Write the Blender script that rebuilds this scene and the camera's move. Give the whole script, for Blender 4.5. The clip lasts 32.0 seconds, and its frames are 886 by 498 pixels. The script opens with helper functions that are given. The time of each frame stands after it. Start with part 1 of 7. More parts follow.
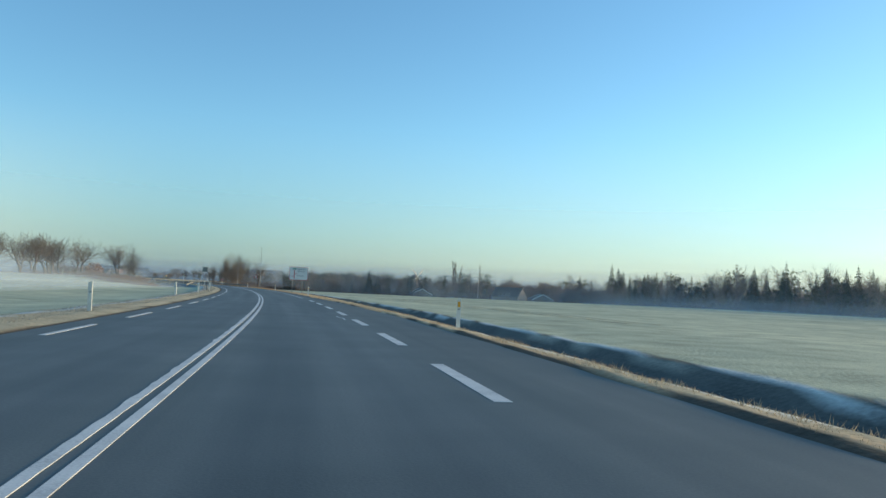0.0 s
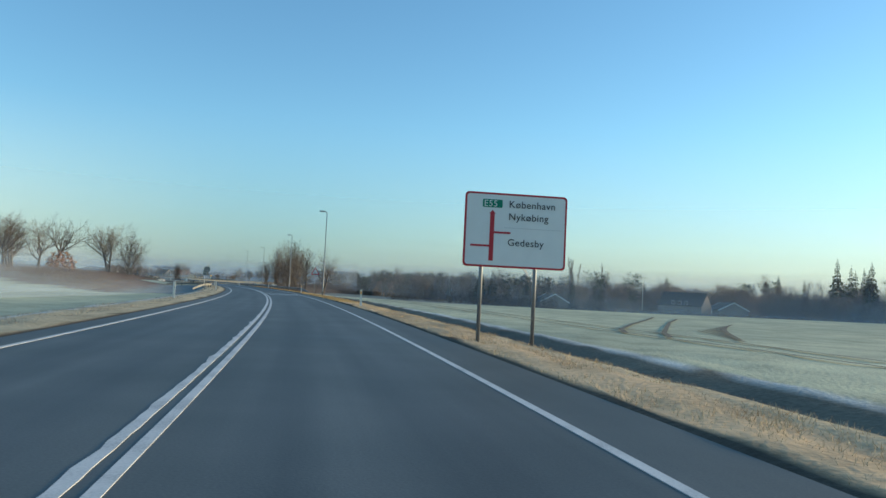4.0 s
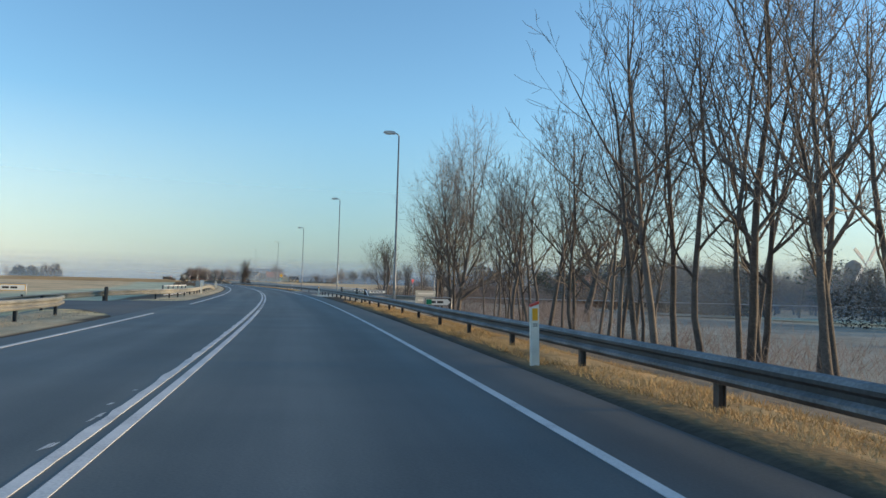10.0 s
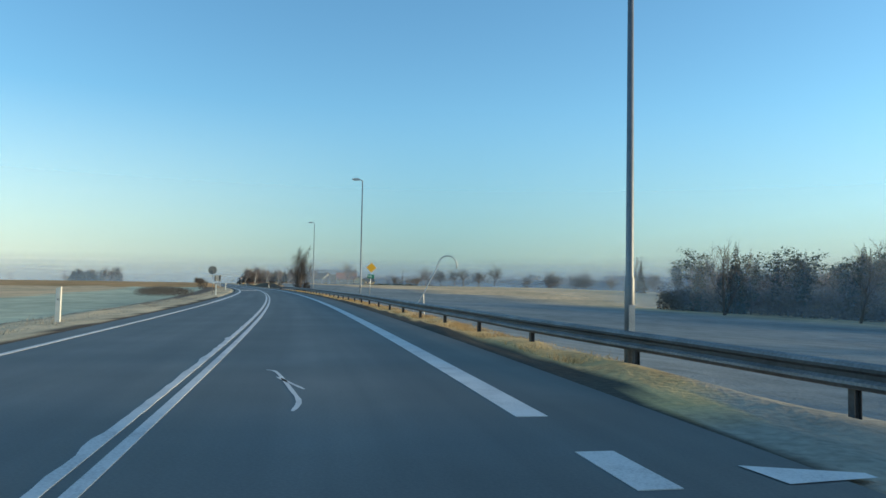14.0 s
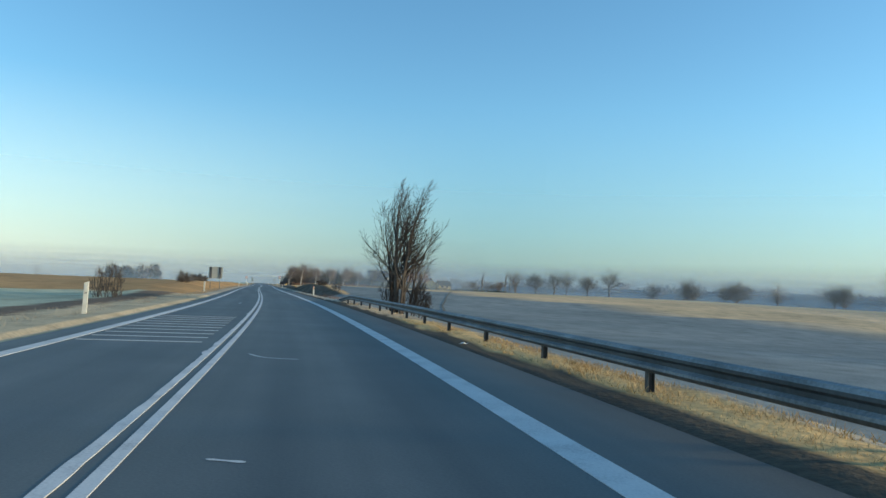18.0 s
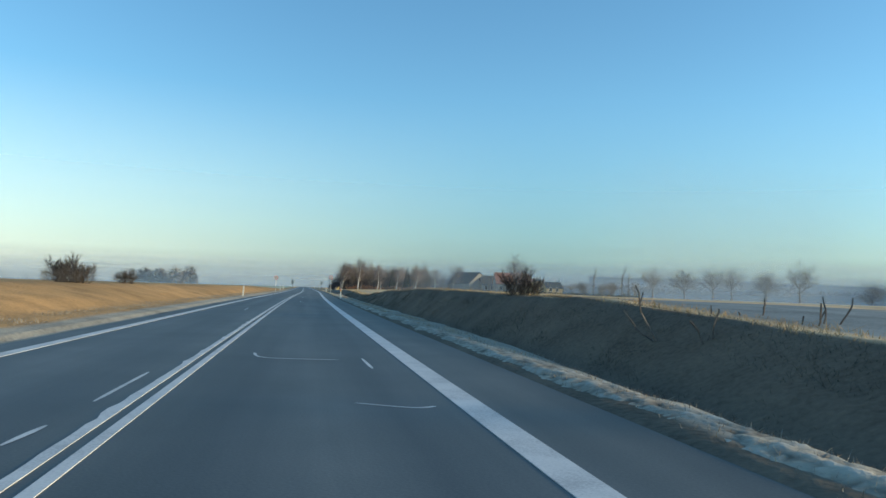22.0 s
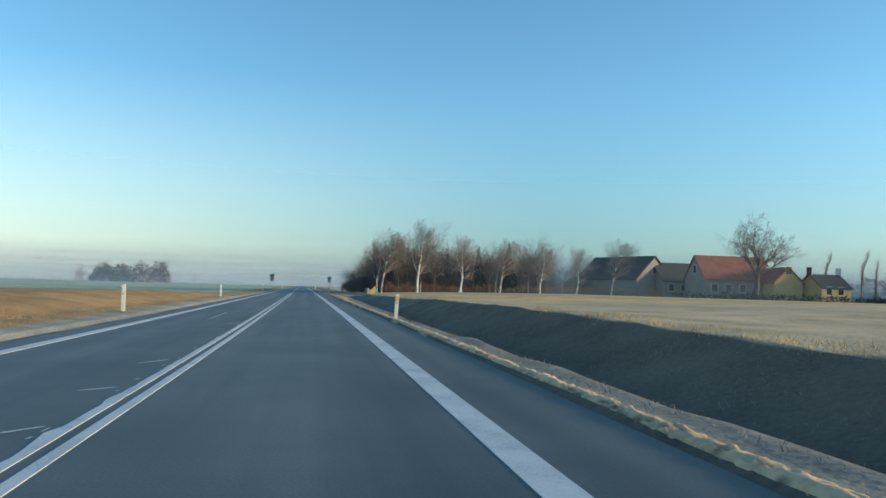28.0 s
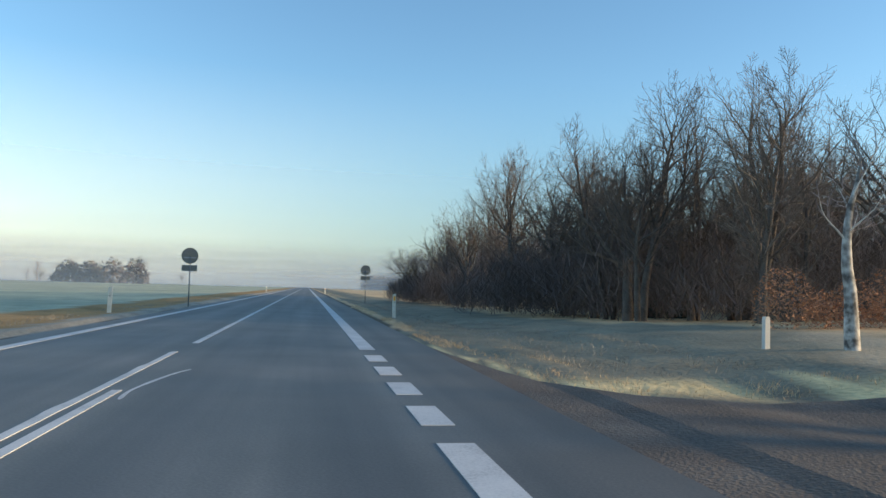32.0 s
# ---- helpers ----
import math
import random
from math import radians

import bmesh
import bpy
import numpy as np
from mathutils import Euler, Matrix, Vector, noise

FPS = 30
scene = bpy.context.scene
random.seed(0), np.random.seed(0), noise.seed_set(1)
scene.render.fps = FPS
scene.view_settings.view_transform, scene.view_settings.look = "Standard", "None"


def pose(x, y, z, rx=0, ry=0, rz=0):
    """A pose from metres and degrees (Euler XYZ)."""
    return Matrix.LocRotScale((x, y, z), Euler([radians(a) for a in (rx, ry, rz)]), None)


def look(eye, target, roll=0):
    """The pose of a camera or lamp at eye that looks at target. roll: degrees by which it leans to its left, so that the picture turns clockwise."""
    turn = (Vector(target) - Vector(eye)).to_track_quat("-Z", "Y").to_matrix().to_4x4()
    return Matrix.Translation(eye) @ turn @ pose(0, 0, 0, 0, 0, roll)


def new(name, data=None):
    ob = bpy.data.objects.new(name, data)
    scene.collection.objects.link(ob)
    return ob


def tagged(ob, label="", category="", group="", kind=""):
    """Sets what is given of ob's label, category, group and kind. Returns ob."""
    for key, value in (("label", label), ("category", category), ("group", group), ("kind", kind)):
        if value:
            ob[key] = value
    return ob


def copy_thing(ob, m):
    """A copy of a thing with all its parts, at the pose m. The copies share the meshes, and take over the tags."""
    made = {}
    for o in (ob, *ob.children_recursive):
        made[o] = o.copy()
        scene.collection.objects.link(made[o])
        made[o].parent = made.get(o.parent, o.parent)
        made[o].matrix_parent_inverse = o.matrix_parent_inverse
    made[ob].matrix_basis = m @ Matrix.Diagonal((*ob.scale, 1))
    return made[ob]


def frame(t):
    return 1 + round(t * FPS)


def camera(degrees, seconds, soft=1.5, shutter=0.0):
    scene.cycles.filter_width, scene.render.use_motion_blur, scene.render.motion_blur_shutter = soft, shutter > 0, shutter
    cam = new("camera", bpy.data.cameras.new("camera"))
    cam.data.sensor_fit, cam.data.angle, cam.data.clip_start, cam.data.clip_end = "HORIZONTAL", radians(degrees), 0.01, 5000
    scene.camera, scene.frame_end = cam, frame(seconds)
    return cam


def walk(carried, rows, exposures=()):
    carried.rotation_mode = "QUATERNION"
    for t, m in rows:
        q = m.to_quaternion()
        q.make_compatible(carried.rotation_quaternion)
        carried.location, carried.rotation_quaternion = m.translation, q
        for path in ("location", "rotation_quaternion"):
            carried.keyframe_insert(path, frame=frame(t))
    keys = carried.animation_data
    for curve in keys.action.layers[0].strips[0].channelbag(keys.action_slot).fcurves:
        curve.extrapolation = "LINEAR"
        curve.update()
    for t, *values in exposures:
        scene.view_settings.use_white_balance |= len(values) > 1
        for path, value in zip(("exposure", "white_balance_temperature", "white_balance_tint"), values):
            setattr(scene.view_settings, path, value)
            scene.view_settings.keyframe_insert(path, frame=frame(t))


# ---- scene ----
# ---- camera and path ----
LENS = 61.0
cam = camera(LENS, 32.0, soft=1.5)
ROWS = [
    (0, 1.19, 22.48, 1.22, 3.20, -2.60, -9.08),
    (0.5, 0.84, 33.85, 1.22, 3.12, -2.50, -8.43),
    (1, 0.35, 45.21, 1.22, 3.01, -2.52, -7.74),
    (1.5, -0.27, 56.53, 1.22, 3.08, -2.32, -7.03),
    (2, -1.03, 67.82, 1.22, 3.06, -2.19, -6.41),
    (2.5, -1.86, 79.15, 1.22, 3.11, -2.30, -5.75),
    (3, -2.83, 90.59, 1.22, 3.15, -2.52, -5.08),
    (3.5, -4.01, 102.10, 1.22, 3.21, -2.33, -4.48),
    (4, -5.29, 113.55, 1.22, 3.15, -2.75, -3.86),
    (4.5, -6.61, 124.83, 1.22, 3.23, -2.38, -3.21),
    (5, -7.99, 136.02, 1.22, 3.18, -2.39, -2.59),
    (5.5, -9.48, 147.14, 1.22, 3.12, -2.40, -1.94),
    (6, -11.10, 158.25, 1.22, 3.07, -2.42, -1.24),
    (6.5, -12.87, 169.42, 1.22, 3.01, -2.43, -0.51),
    (7, -15.00, 180.62, 1.22, 2.98, -2.24, -0.01),
    (7.5, -17.11, 191.93, 1.22, 2.84, -2.14, 0.57),
    (8, -19.36, 203.37, 1.22, 2.82, -2.02, 1.15),
    (8.5, -21.76, 215.02, 1.22, 2.93, -2.02, 1.71),
    (9, -24.38, 226.90, 1.22, 2.99, -2.00, 2.31),
    (9.5, -27.13, 238.83, 1.22, 2.88, -1.83, 3.09),
    (10, -30.05, 250.78, 1.22, 2.83, -1.54, 3.90),
    (10.5, -33.23, 262.73, 1.22, 2.79, -1.48, 4.64),
    (11, -36.59, 274.69, 1.22, 2.93, -1.49, 5.42),
    (11.5, -40.09, 286.58, 1.22, 2.86, -1.71, 6.11),
    (12, -43.76, 298.37, 1.22, 2.83, -1.84, 6.41),
    (12.5, -47.38, 310.37, 1.22, 2.92, -1.78, 7.00),
    (13, -51.07, 322.45, 1.22, 3.14, -1.49, 7.78),
    (13.5, -54.94, 334.27, 1.22, 2.87, -1.25, 8.38),
    (14, -59.02, 346.06, 1.22, 2.79, -0.91, 9.11),
    (14.5, -63.29, 357.83, 1.22, 2.87, -1.13, 9.67),
    (15, -67.68, 369.61, 1.22, 2.92, -1.13, 10.17),
    (15.5, -72.12, 381.39, 1.22, 3.11, -1.45, 10.77),
    (16, -76.76, 393.06, 1.22, 3.07, -1.60, 11.21),
    (16.5, -81.50, 404.65, 1.22, 3.04, -1.76, 11.60),
    (17, -86.33, 416.17, 1.22, 3.01, -1.91, 11.93),
    (17.5, -91.25, 427.62, 1.22, 2.97, -2.06, 12.28),
    (18, -96.21, 439.04, 1.22, 3.09, -2.34, 12.81),
    (18.5, -101.11, 450.42, 1.22, 3.08, -2.26, 13.50),
    (19, -106.14, 461.71, 1.22, 3.19, -2.34, 14.20),
    (19.5, -111.38, 472.91, 1.22, 3.37, -2.57, 14.87),
    (20, -116.66, 484.07, 1.22, 3.25, -2.24, 15.44),
    (20.5, -122.16, 495.16, 1.22, 3.24, -2.24, 15.89),
    (21, -127.70, 506.19, 1.22, 3.28, -2.10, 16.14),
    (21.5, -133.23, 517.09, 1.22, 3.23, -2.01, 16.27),
    (22, -138.73, 527.89, 1.22, 3.14, -1.88, 16.25),
    (22.5, -144.18, 538.61, 1.22, 3.16, -2.06, 16.25),
    (23, -149.55, 549.29, 1.22, 3.20, -2.10, 16.30),
    (23.5, -154.88, 559.95, 1.22, 3.14, -1.97, 16.27),
    (24, -160.19, 570.56, 1.22, 3.21, -2.10, 16.24),
    (24.5, -165.38, 581.17, 1.22, 3.08, -1.89, 16.26),
    (25, -170.61, 591.74, 1.22, 3.19, -1.99, 16.13),
    (25.5, -175.67, 602.26, 1.22, 3.07, -1.73, 16.16),
    (26, -180.72, 612.72, 1.22, 3.06, -1.70, 16.06),
    (26.5, -185.73, 623.16, 1.22, 3.04, -1.67, 16.00),
    (27, -190.75, 633.61, 1.22, 3.03, -1.64, 16.01),
    (27.5, -195.80, 644.13, 1.22, 3.02, -1.62, 16.09),
    (28, -200.99, 654.67, 1.22, 3.04, -1.69, 16.18),
    (28.5, -206.20, 665.27, 1.22, 3.05, -1.59, 16.16),
    (29, -211.38, 675.92, 1.22, 3.13, -1.62, 16.16),
    (29.5, -216.65, 686.60, 1.22, 3.11, -1.68, 16.18),
    (30, -222.01, 697.40, 1.22, 3.16, -1.73, 16.16),
    (30.5, -227.41, 708.44, 1.22, 3.17, -1.82, 16.20),
    (31, -233.04, 719.67, 1.22, 3.24, -1.72, 16.20),
    (31.5, -238.68, 731.00, 1.22, 3.16, -1.98, 16.34),
    (32, -244.35, 742.28, 1.22, 3.13, -1.67, 16.50),
]
EXPO, KELVIN, TINT = 1.08, 6270, -4
walk(cam, [(t, pose(x, y, z, 90 + p, r, yaw)) for t, x, y, z, p, r, yaw in ROWS], exposures=[(0.0, EXPO, KELVIN, TINT), (9.0, EXPO, KELVIN, TINT), (10.0, EXPO + .08, KELVIN + 250, TINT + 7), (11.0, EXPO + .06, KELVIN + 100, TINT + 5), (12.0, EXPO, KELVIN - 120, TINT - 2), (28.0, EXPO, KELVIN - 120, TINT - 2), (30.0, EXPO + .05, KELVIN + 50, TINT), (31.0, EXPO + .14, KELVIN + 280, TINT + 4), (32.0, EXPO + .18, KELVIN + 500, TINT + 8)])

# ---- sky and sun ----
SUN_CW = radians(78)      # the sun stands this far clockwise of +y
SUN_EL = radians(8.5)
world = bpy.data.worlds.new("sky")
scene.world = world
world.use_nodes = True
wt = world.node_tree
wt.nodes.clear()
w_out = wt.nodes.new("ShaderNodeOutputWorld")
w_bg = wt.nodes.new("ShaderNodeBackground")
w_sky = wt.nodes.new("ShaderNodeTexSky")
w_sky.sky_type = "NISHITA"
w_sky.sun_disc = False
w_sky.sun_elevation = SUN_EL
w_sky.sun_rotation = SUN_CW
w_sky.air_density = 1.0
w_sky.dust_density = 0.4
w_sky.ozone_density = 3.2
w_bg.inputs["Strength"].default_value = 0.142
wt.links.new(w_sky.outputs[0], w_bg.inputs["Color"])
wt.links.new(w_bg.outputs[0], w_out.inputs["Surface"])
sun = new("sun", bpy.data.lights.new("sun", "SUN"))
sun.data.energy = 3.5
sun.data.angle = radians(9.0)
sun.data.color = (1.0, 0.72, 0.45)
sun.matrix_world = look((0, 0, 0), (-math.sin(SUN_CW) * math.cos(SUN_EL), -math.cos(SUN_CW) * math.cos(SUN_EL), -math.sin(SUN_EL)))

# ---- the road's line: bend in 1/1000 per metre at every 20 m from S0 ----
S0 = -40.0
BEND = [1.065, 1.065, 1.064, 1.045, 1.007, 0.941, 0.915, 0.891, 0.914, 0.981, 1.114, 1.131, 1.006, 0.938, 0.914, 0.877, 0.88, 0.919, 0.928, 0.867, 0.878, 0.9, 0.779, 0.64, 0.693, 0.851, 0.838, 0.629, 0.334, 0.043, -0.098, -0.148, -0.156, -0.186, -0.181, -0.042, 0.168, 0.271, 0.21, 0.044, -0.024, 0.024, 0.049, 0.032, 0.011, -0.0, -0.001, -0.001, -0.0, -0.0, -0.0, -0.0, -0.0, -0.001, -0.001, -0.001, -0.001, -0.001, -0.001, -0.001, -0.001, -0.001, -0.001, -0.001, -0.001, -0.001, -0.001, -0.0]
_fs = np.arange(S0, S0 + 20 * (len(BEND) - 1) + 0.1, 2.0)
_k = np.interp(_fs, S0 + 20 * np.arange(len(BEND)), BEND) / 1000
_th = np.concatenate([[0], np.cumsum((_k[1:] + _k[:-1]) / 2 * 2.0)])
_th -= _th[int(-S0 / 2)]
_tm = (_th[1:] + _th[:-1]) / 2
_rx = np.concatenate([[0], np.cumsum(-np.sin(_tm) * 2.0)])
_ry = np.concatenate([[0], np.cumsum(np.cos(_tm) * 2.0)])
_rx -= _rx[int(-S0 / 2)]
_ry -= _ry[int(-S0 / 2)]


def road_xy(s, n):
    """World x, y of the place s metres along the road and n metres to the right of its middle line."""
    s, n = np.asarray(s, float), np.asarray(n, float)
    sc = np.clip(s, _fs[0], _fs[-1])
    h = np.interp(sc, _fs, _th)
    x = np.interp(sc, _fs, _rx) - np.sin(h) * (s - sc) + n * np.cos(h)
    y = np.interp(sc, _fs, _ry) + np.cos(h) * (s - sc) + n * np.sin(h)
    return x, y


def heading(s):
    return float(np.interp(s, _fs, _th))


# cross-sections of the ground: (n, z) points at places along the road
RIGHT = [
    (-60, [(4.9, -.05), (6.2, -.05), (6.4, .03), (7.05, .02), (8.7, -.6), (10.0, -.1), (40, -.2), (160, -.3)]),
    (60, [(4.9, -.05), (6.0, -.05), (6.2, .03), (6.9, .03), (8.5, -.6), (9.7, -.1), (40, -.2), (160, -.3)]),
    (80, [(4.9, -.05), (5.55, -.05), (5.75, .03), (6.8, .03), (8.2, -.5), (9.5, -.1), (40, -.2), (160, -.3)]),
    (100, [(4.7, 0), (5.4, .02), (6.9, 0), (7.9, -.42), (9.0, -.1), (40, -.2), (160, -.2)]),
    (190, [(4.7, 0), (5.6, .04), (6.6, 0), (7.6, -.4), (8.7, -.14), (40, -.3), (160, -.3)]),
    (222, [(4.7, 0), (5.4, .03), (6.4, 0), (7.5, -.2), (9.0, -.3), (9.5, -.2), (12, -.5), (40, -1.3), (90, -2.0), (160, -2.3)]),
    (262, [(4.7, 0), (5.4, .03), (6.4, 0), (7.5, -.25), (9.2, -.4), (9.8, -.35), (13, -.8), (40, -1.5), (90, -2.4), (160, -2.6)]),
    (315, [(4.7, 0), (5.6, .03), (6.6, 0), (9.5, -.7), (13, -1.0), (40, -1.6), (90, -2.6), (160, -2.8)]),
    (330, [(4.7, -.05), (6.0, -.05), (7.0, -.05), (9.5, -.06), (14, -.3), (40, -1.4), (90, -2.6), (160, -2.8)]),
    (354, [(4.7, -.05), (6.0, -.05), (7.0, -.05), (9.5, -.06), (14, -.3), (40, -1.4), (90, -2.6), (160, -2.8)]),
    (364, [(4.7, 0), (5.8, .02), (6.6, 0), (9.0, -.7), (13, -1.1), (40, -2.0), (80, -2.9), (160, -3.0)]),
    (500, [(4.7, 0), (5.8, .02), (6.6, 0), (9.0, -.7), (12, -1.0), (40, -1.9), (80, -2.8), (160, -3.0)]),
    (526, [(4.7, 0), (5.3, .03), (5.8, 0), (7.3, -.35), (9.3, -.35), (40, -1.2), (80, -1.9), (160, -2.6)]),
    (540, [(4.7, 0), (5.3, .03), (5.8, 0), (7.3, -.5), (9.3, -.2), (40, -.6), (80, -1.0), (160, -2.2)]),
    (553, [(4.7, 0), (5.3, .03), (5.8, 0), (7.3, -.7), (10, .45), (40, .1), (80, -.2), (160, -1.6)]),
    (575, [(4.7, 0), (5.3, .05), (6.0, .02), (6.7, -.04), (7.5, -.6), (9.7, 1.13), (40, .9), (80, .6), (160, -.8)]),
    (602, [(4.7, 0), (5.3, .05), (6.0, .02), (6.7, -.04), (7.5, -.6), (9.7, 1.26), (40, 1.0), (160, -.2)]),
    (622, [(4.7, 0), (5.3, .05), (6.0, .02), (6.7, -.04), (7.5, -.6), (9.7, 1.07), (40, .95), (160, .1)]),
    (641, [(4.7, 0), (5.3, .05), (6.0, .02), (6.7, -.04), (7.5, -.6), (9.7, .66), (40, .85), (160, .2)]),
    (657, [(4.7, 0), (5.3, .05), (6.0, .02), (6.7, -.04), (7.5, -.7), (9.7, .24), (40, .75), (160, .3)]),
    (675, [(4.7, 0), (5.2, .04), (5.9, .02), (6.7, -.04), (7.5, -.7), (9.8, .12), (40, .75), (160, .5)]),
    (700, [(4.7, 0), (4.95, .05), (5.35, -.03), (6.0, -.05), (7.3, -.7), (10, .42), (40, .95), (160, .8)]),
    (722, [(4.7, 0), (4.95, .05), (5.35, -.04), (6.0, -.08), (7.3, -.7), (9.9, .57), (40, 1.0), (160, .8)]),
    (740, [(4.7, 0), (4.95, .05), (5.35, -.04), (6.1, -.08), (7.3, -.7), (9.9, .53), (40, 1.0), (160, .8)]),
    (754, [(4.7, 0), (5.0, .05), (5.4, -.03), (6.4, -.06), (7.5, -.65), (10, .35), (40, 1.0), (160, .8)]),
    (770, [(4.7, 0), (5.2, .05), (5.9, .03), (6.3, -.04), (7.6, -.6), (10, .32), (14, .5), (24, .8), (40, 1.0), (160, .8)]),
    (782, [(4.7, 0), (5.4, .04), (6.4, -.02), (7.7, -.5), (10, .2), (14, .45), (24, .8), (40, 1.0), (160, .8)]),
    (793, [(4.7, 0), (5.6, .01), (6.8, 0), (8.0, -.12), (10, .25), (14, .5), (24, .8), (40, 1.0), (160, .8)]),
    (806, [(4.7, 0), (5.6, 0), (6.8, .02), (8.0, .05), (10, .2), (14, .45), (24, .75), (40, .95), (160, .8)]),
    (830, [(4.7, 0), (5.4, .02), (6.4, 0), (8.0, -.25), (10, -.1), (40, .4), (160, .3)]),
    (960, [(4.7, 0), (5.4, .02), (6.4, 0), (8.0, -.4), (10, -.2), (40, -.3), (160, -.3)]),
    (1700, [(4.7, 0), (5.4, .02), (6.4, 0), (8.0, -.4), (10, -.2), (40, -.3), (160, -.3)]),
]
LEFT = [
    (-60, [(4.15, 0), (4.9, .02), (6.6, 0), (8.0, -.3), (14, -.45), (26, -.4), (34, -.4), (160, -.3)]),
    (196, [(4.15, 0), (4.9, .02), (6.4, 0), (8.0, -.45), (14, -.6), (22, -.5), (30, -.45), (160, -.3)]),
    (215, [(4.15, 0), (4.9, .02), (6.8, 0), (8.6, -.5), (14, -.6), (20, .5), (28, 1.0), (160, .8)]),
    (285, [(4.15, 0), (4.9, .02), (7.0, 0), (9.0, -.4), (14, -.5), (20, .5), (28, .9), (160, .7)]),
    (318, [(4.15, 0), (4.9, .0), (7.0, 0), (9.0, -.1), (14, -.3), (22, -.5), (30, -.5), (160, -.4)]),
    (380, [(4.15, 0), (4.9, .02), (6.6, 0), (8.4, -.5), (14, -.6), (26, -.6), (34, -.6), (160, -.3)]),
    (500, [(3.7, 0), (4.4, .03), (6.2, 0), (7.4, .0), (14, -.3), (26, -.4), (34, -.4), (160, -.2)]),
    (535, [(3.7, 0), (4.4, .03), (6.0, .1), (7.2, .35), (10, .6), (26, .7), (34, .7), (160, .3)]),
    (575, [(3.7, 0), (4.4, .03), (6.0, .15), (7.2, .5), (9.5, .98), (26, 1.0), (34, 1.0), (160, .5)]),
    (690, [(3.7, 0), (4.4, .03), (6.0, .15), (7.2, .5), (9.5, .85), (26, .85), (34, .8), (160, .4)]),
    (740, [(3.7, 0), (4.4, .03), (6.0, .1), (7.2, .3), (9.5, .55), (26, .4), (34, .3), (160, .1)]),
    (790, [(3.7, 0), (4.4, .03), (6.0, .02), (7.2, .05), (9.5, 0), (26, -.2), (34, -.3), (160, -.3)]),
    (1700, [(3.7, 0), (4.4, .03), (6.0, 0), (7.2, -.1), (9.5, -.2), (26, -.3), (34, -.4), (160, -.3)]),
]


def ground_z(s, n):
    """Height of the ground, without its fine roughness."""
    table = RIGHT if n >= 0 else LEFT
    a = abs(n)
    if a < table[0][1][0][0] - 0.01:
        return -0.05

    def at(sec):
        return float(np.interp(a, [sec[0][0] - .15] + [p[0] for p in sec], [-0.05] + [p[1] for p in sec]))
    for (s1, c1), (s2, c2) in zip(table, table[1:]):
        if s <= s2:
            f = min(max((s - s1) / (s2 - s1), 0), 1)
            f = f * f * (3 - 2 * f)
            return at(c1) * (1 - f) + at(c2) * f
    return at(table[-1][1])


def right_edge(s):
    """Where the asphalt ends on the right."""
    return float(np.interp(s, [-200, 50, 65, 80, 90, 102, 2000], [6.4, 6.2, 5.95, 5.6, 5.3, 4.8, 4.75]))


def P(s, n, z=None):
    """A point by the road; z is the height over the road's plane, by default on the ground."""
    x, y = road_xy(s, n)
    return Vector((float(x), float(y), ground_z(s, n) if z is None else z))


def place(s, n, turn=0.0, z=None, scale=1.0):
    """A pose by the road, facing back along it (towards oncoming eyes), turned by so many degrees."""
    return Matrix.Translation(P(s, n, z)) @ Matrix.Rotation(heading(s) + radians(turn), 4, "Z") @ Matrix.Scale(scale, 4)


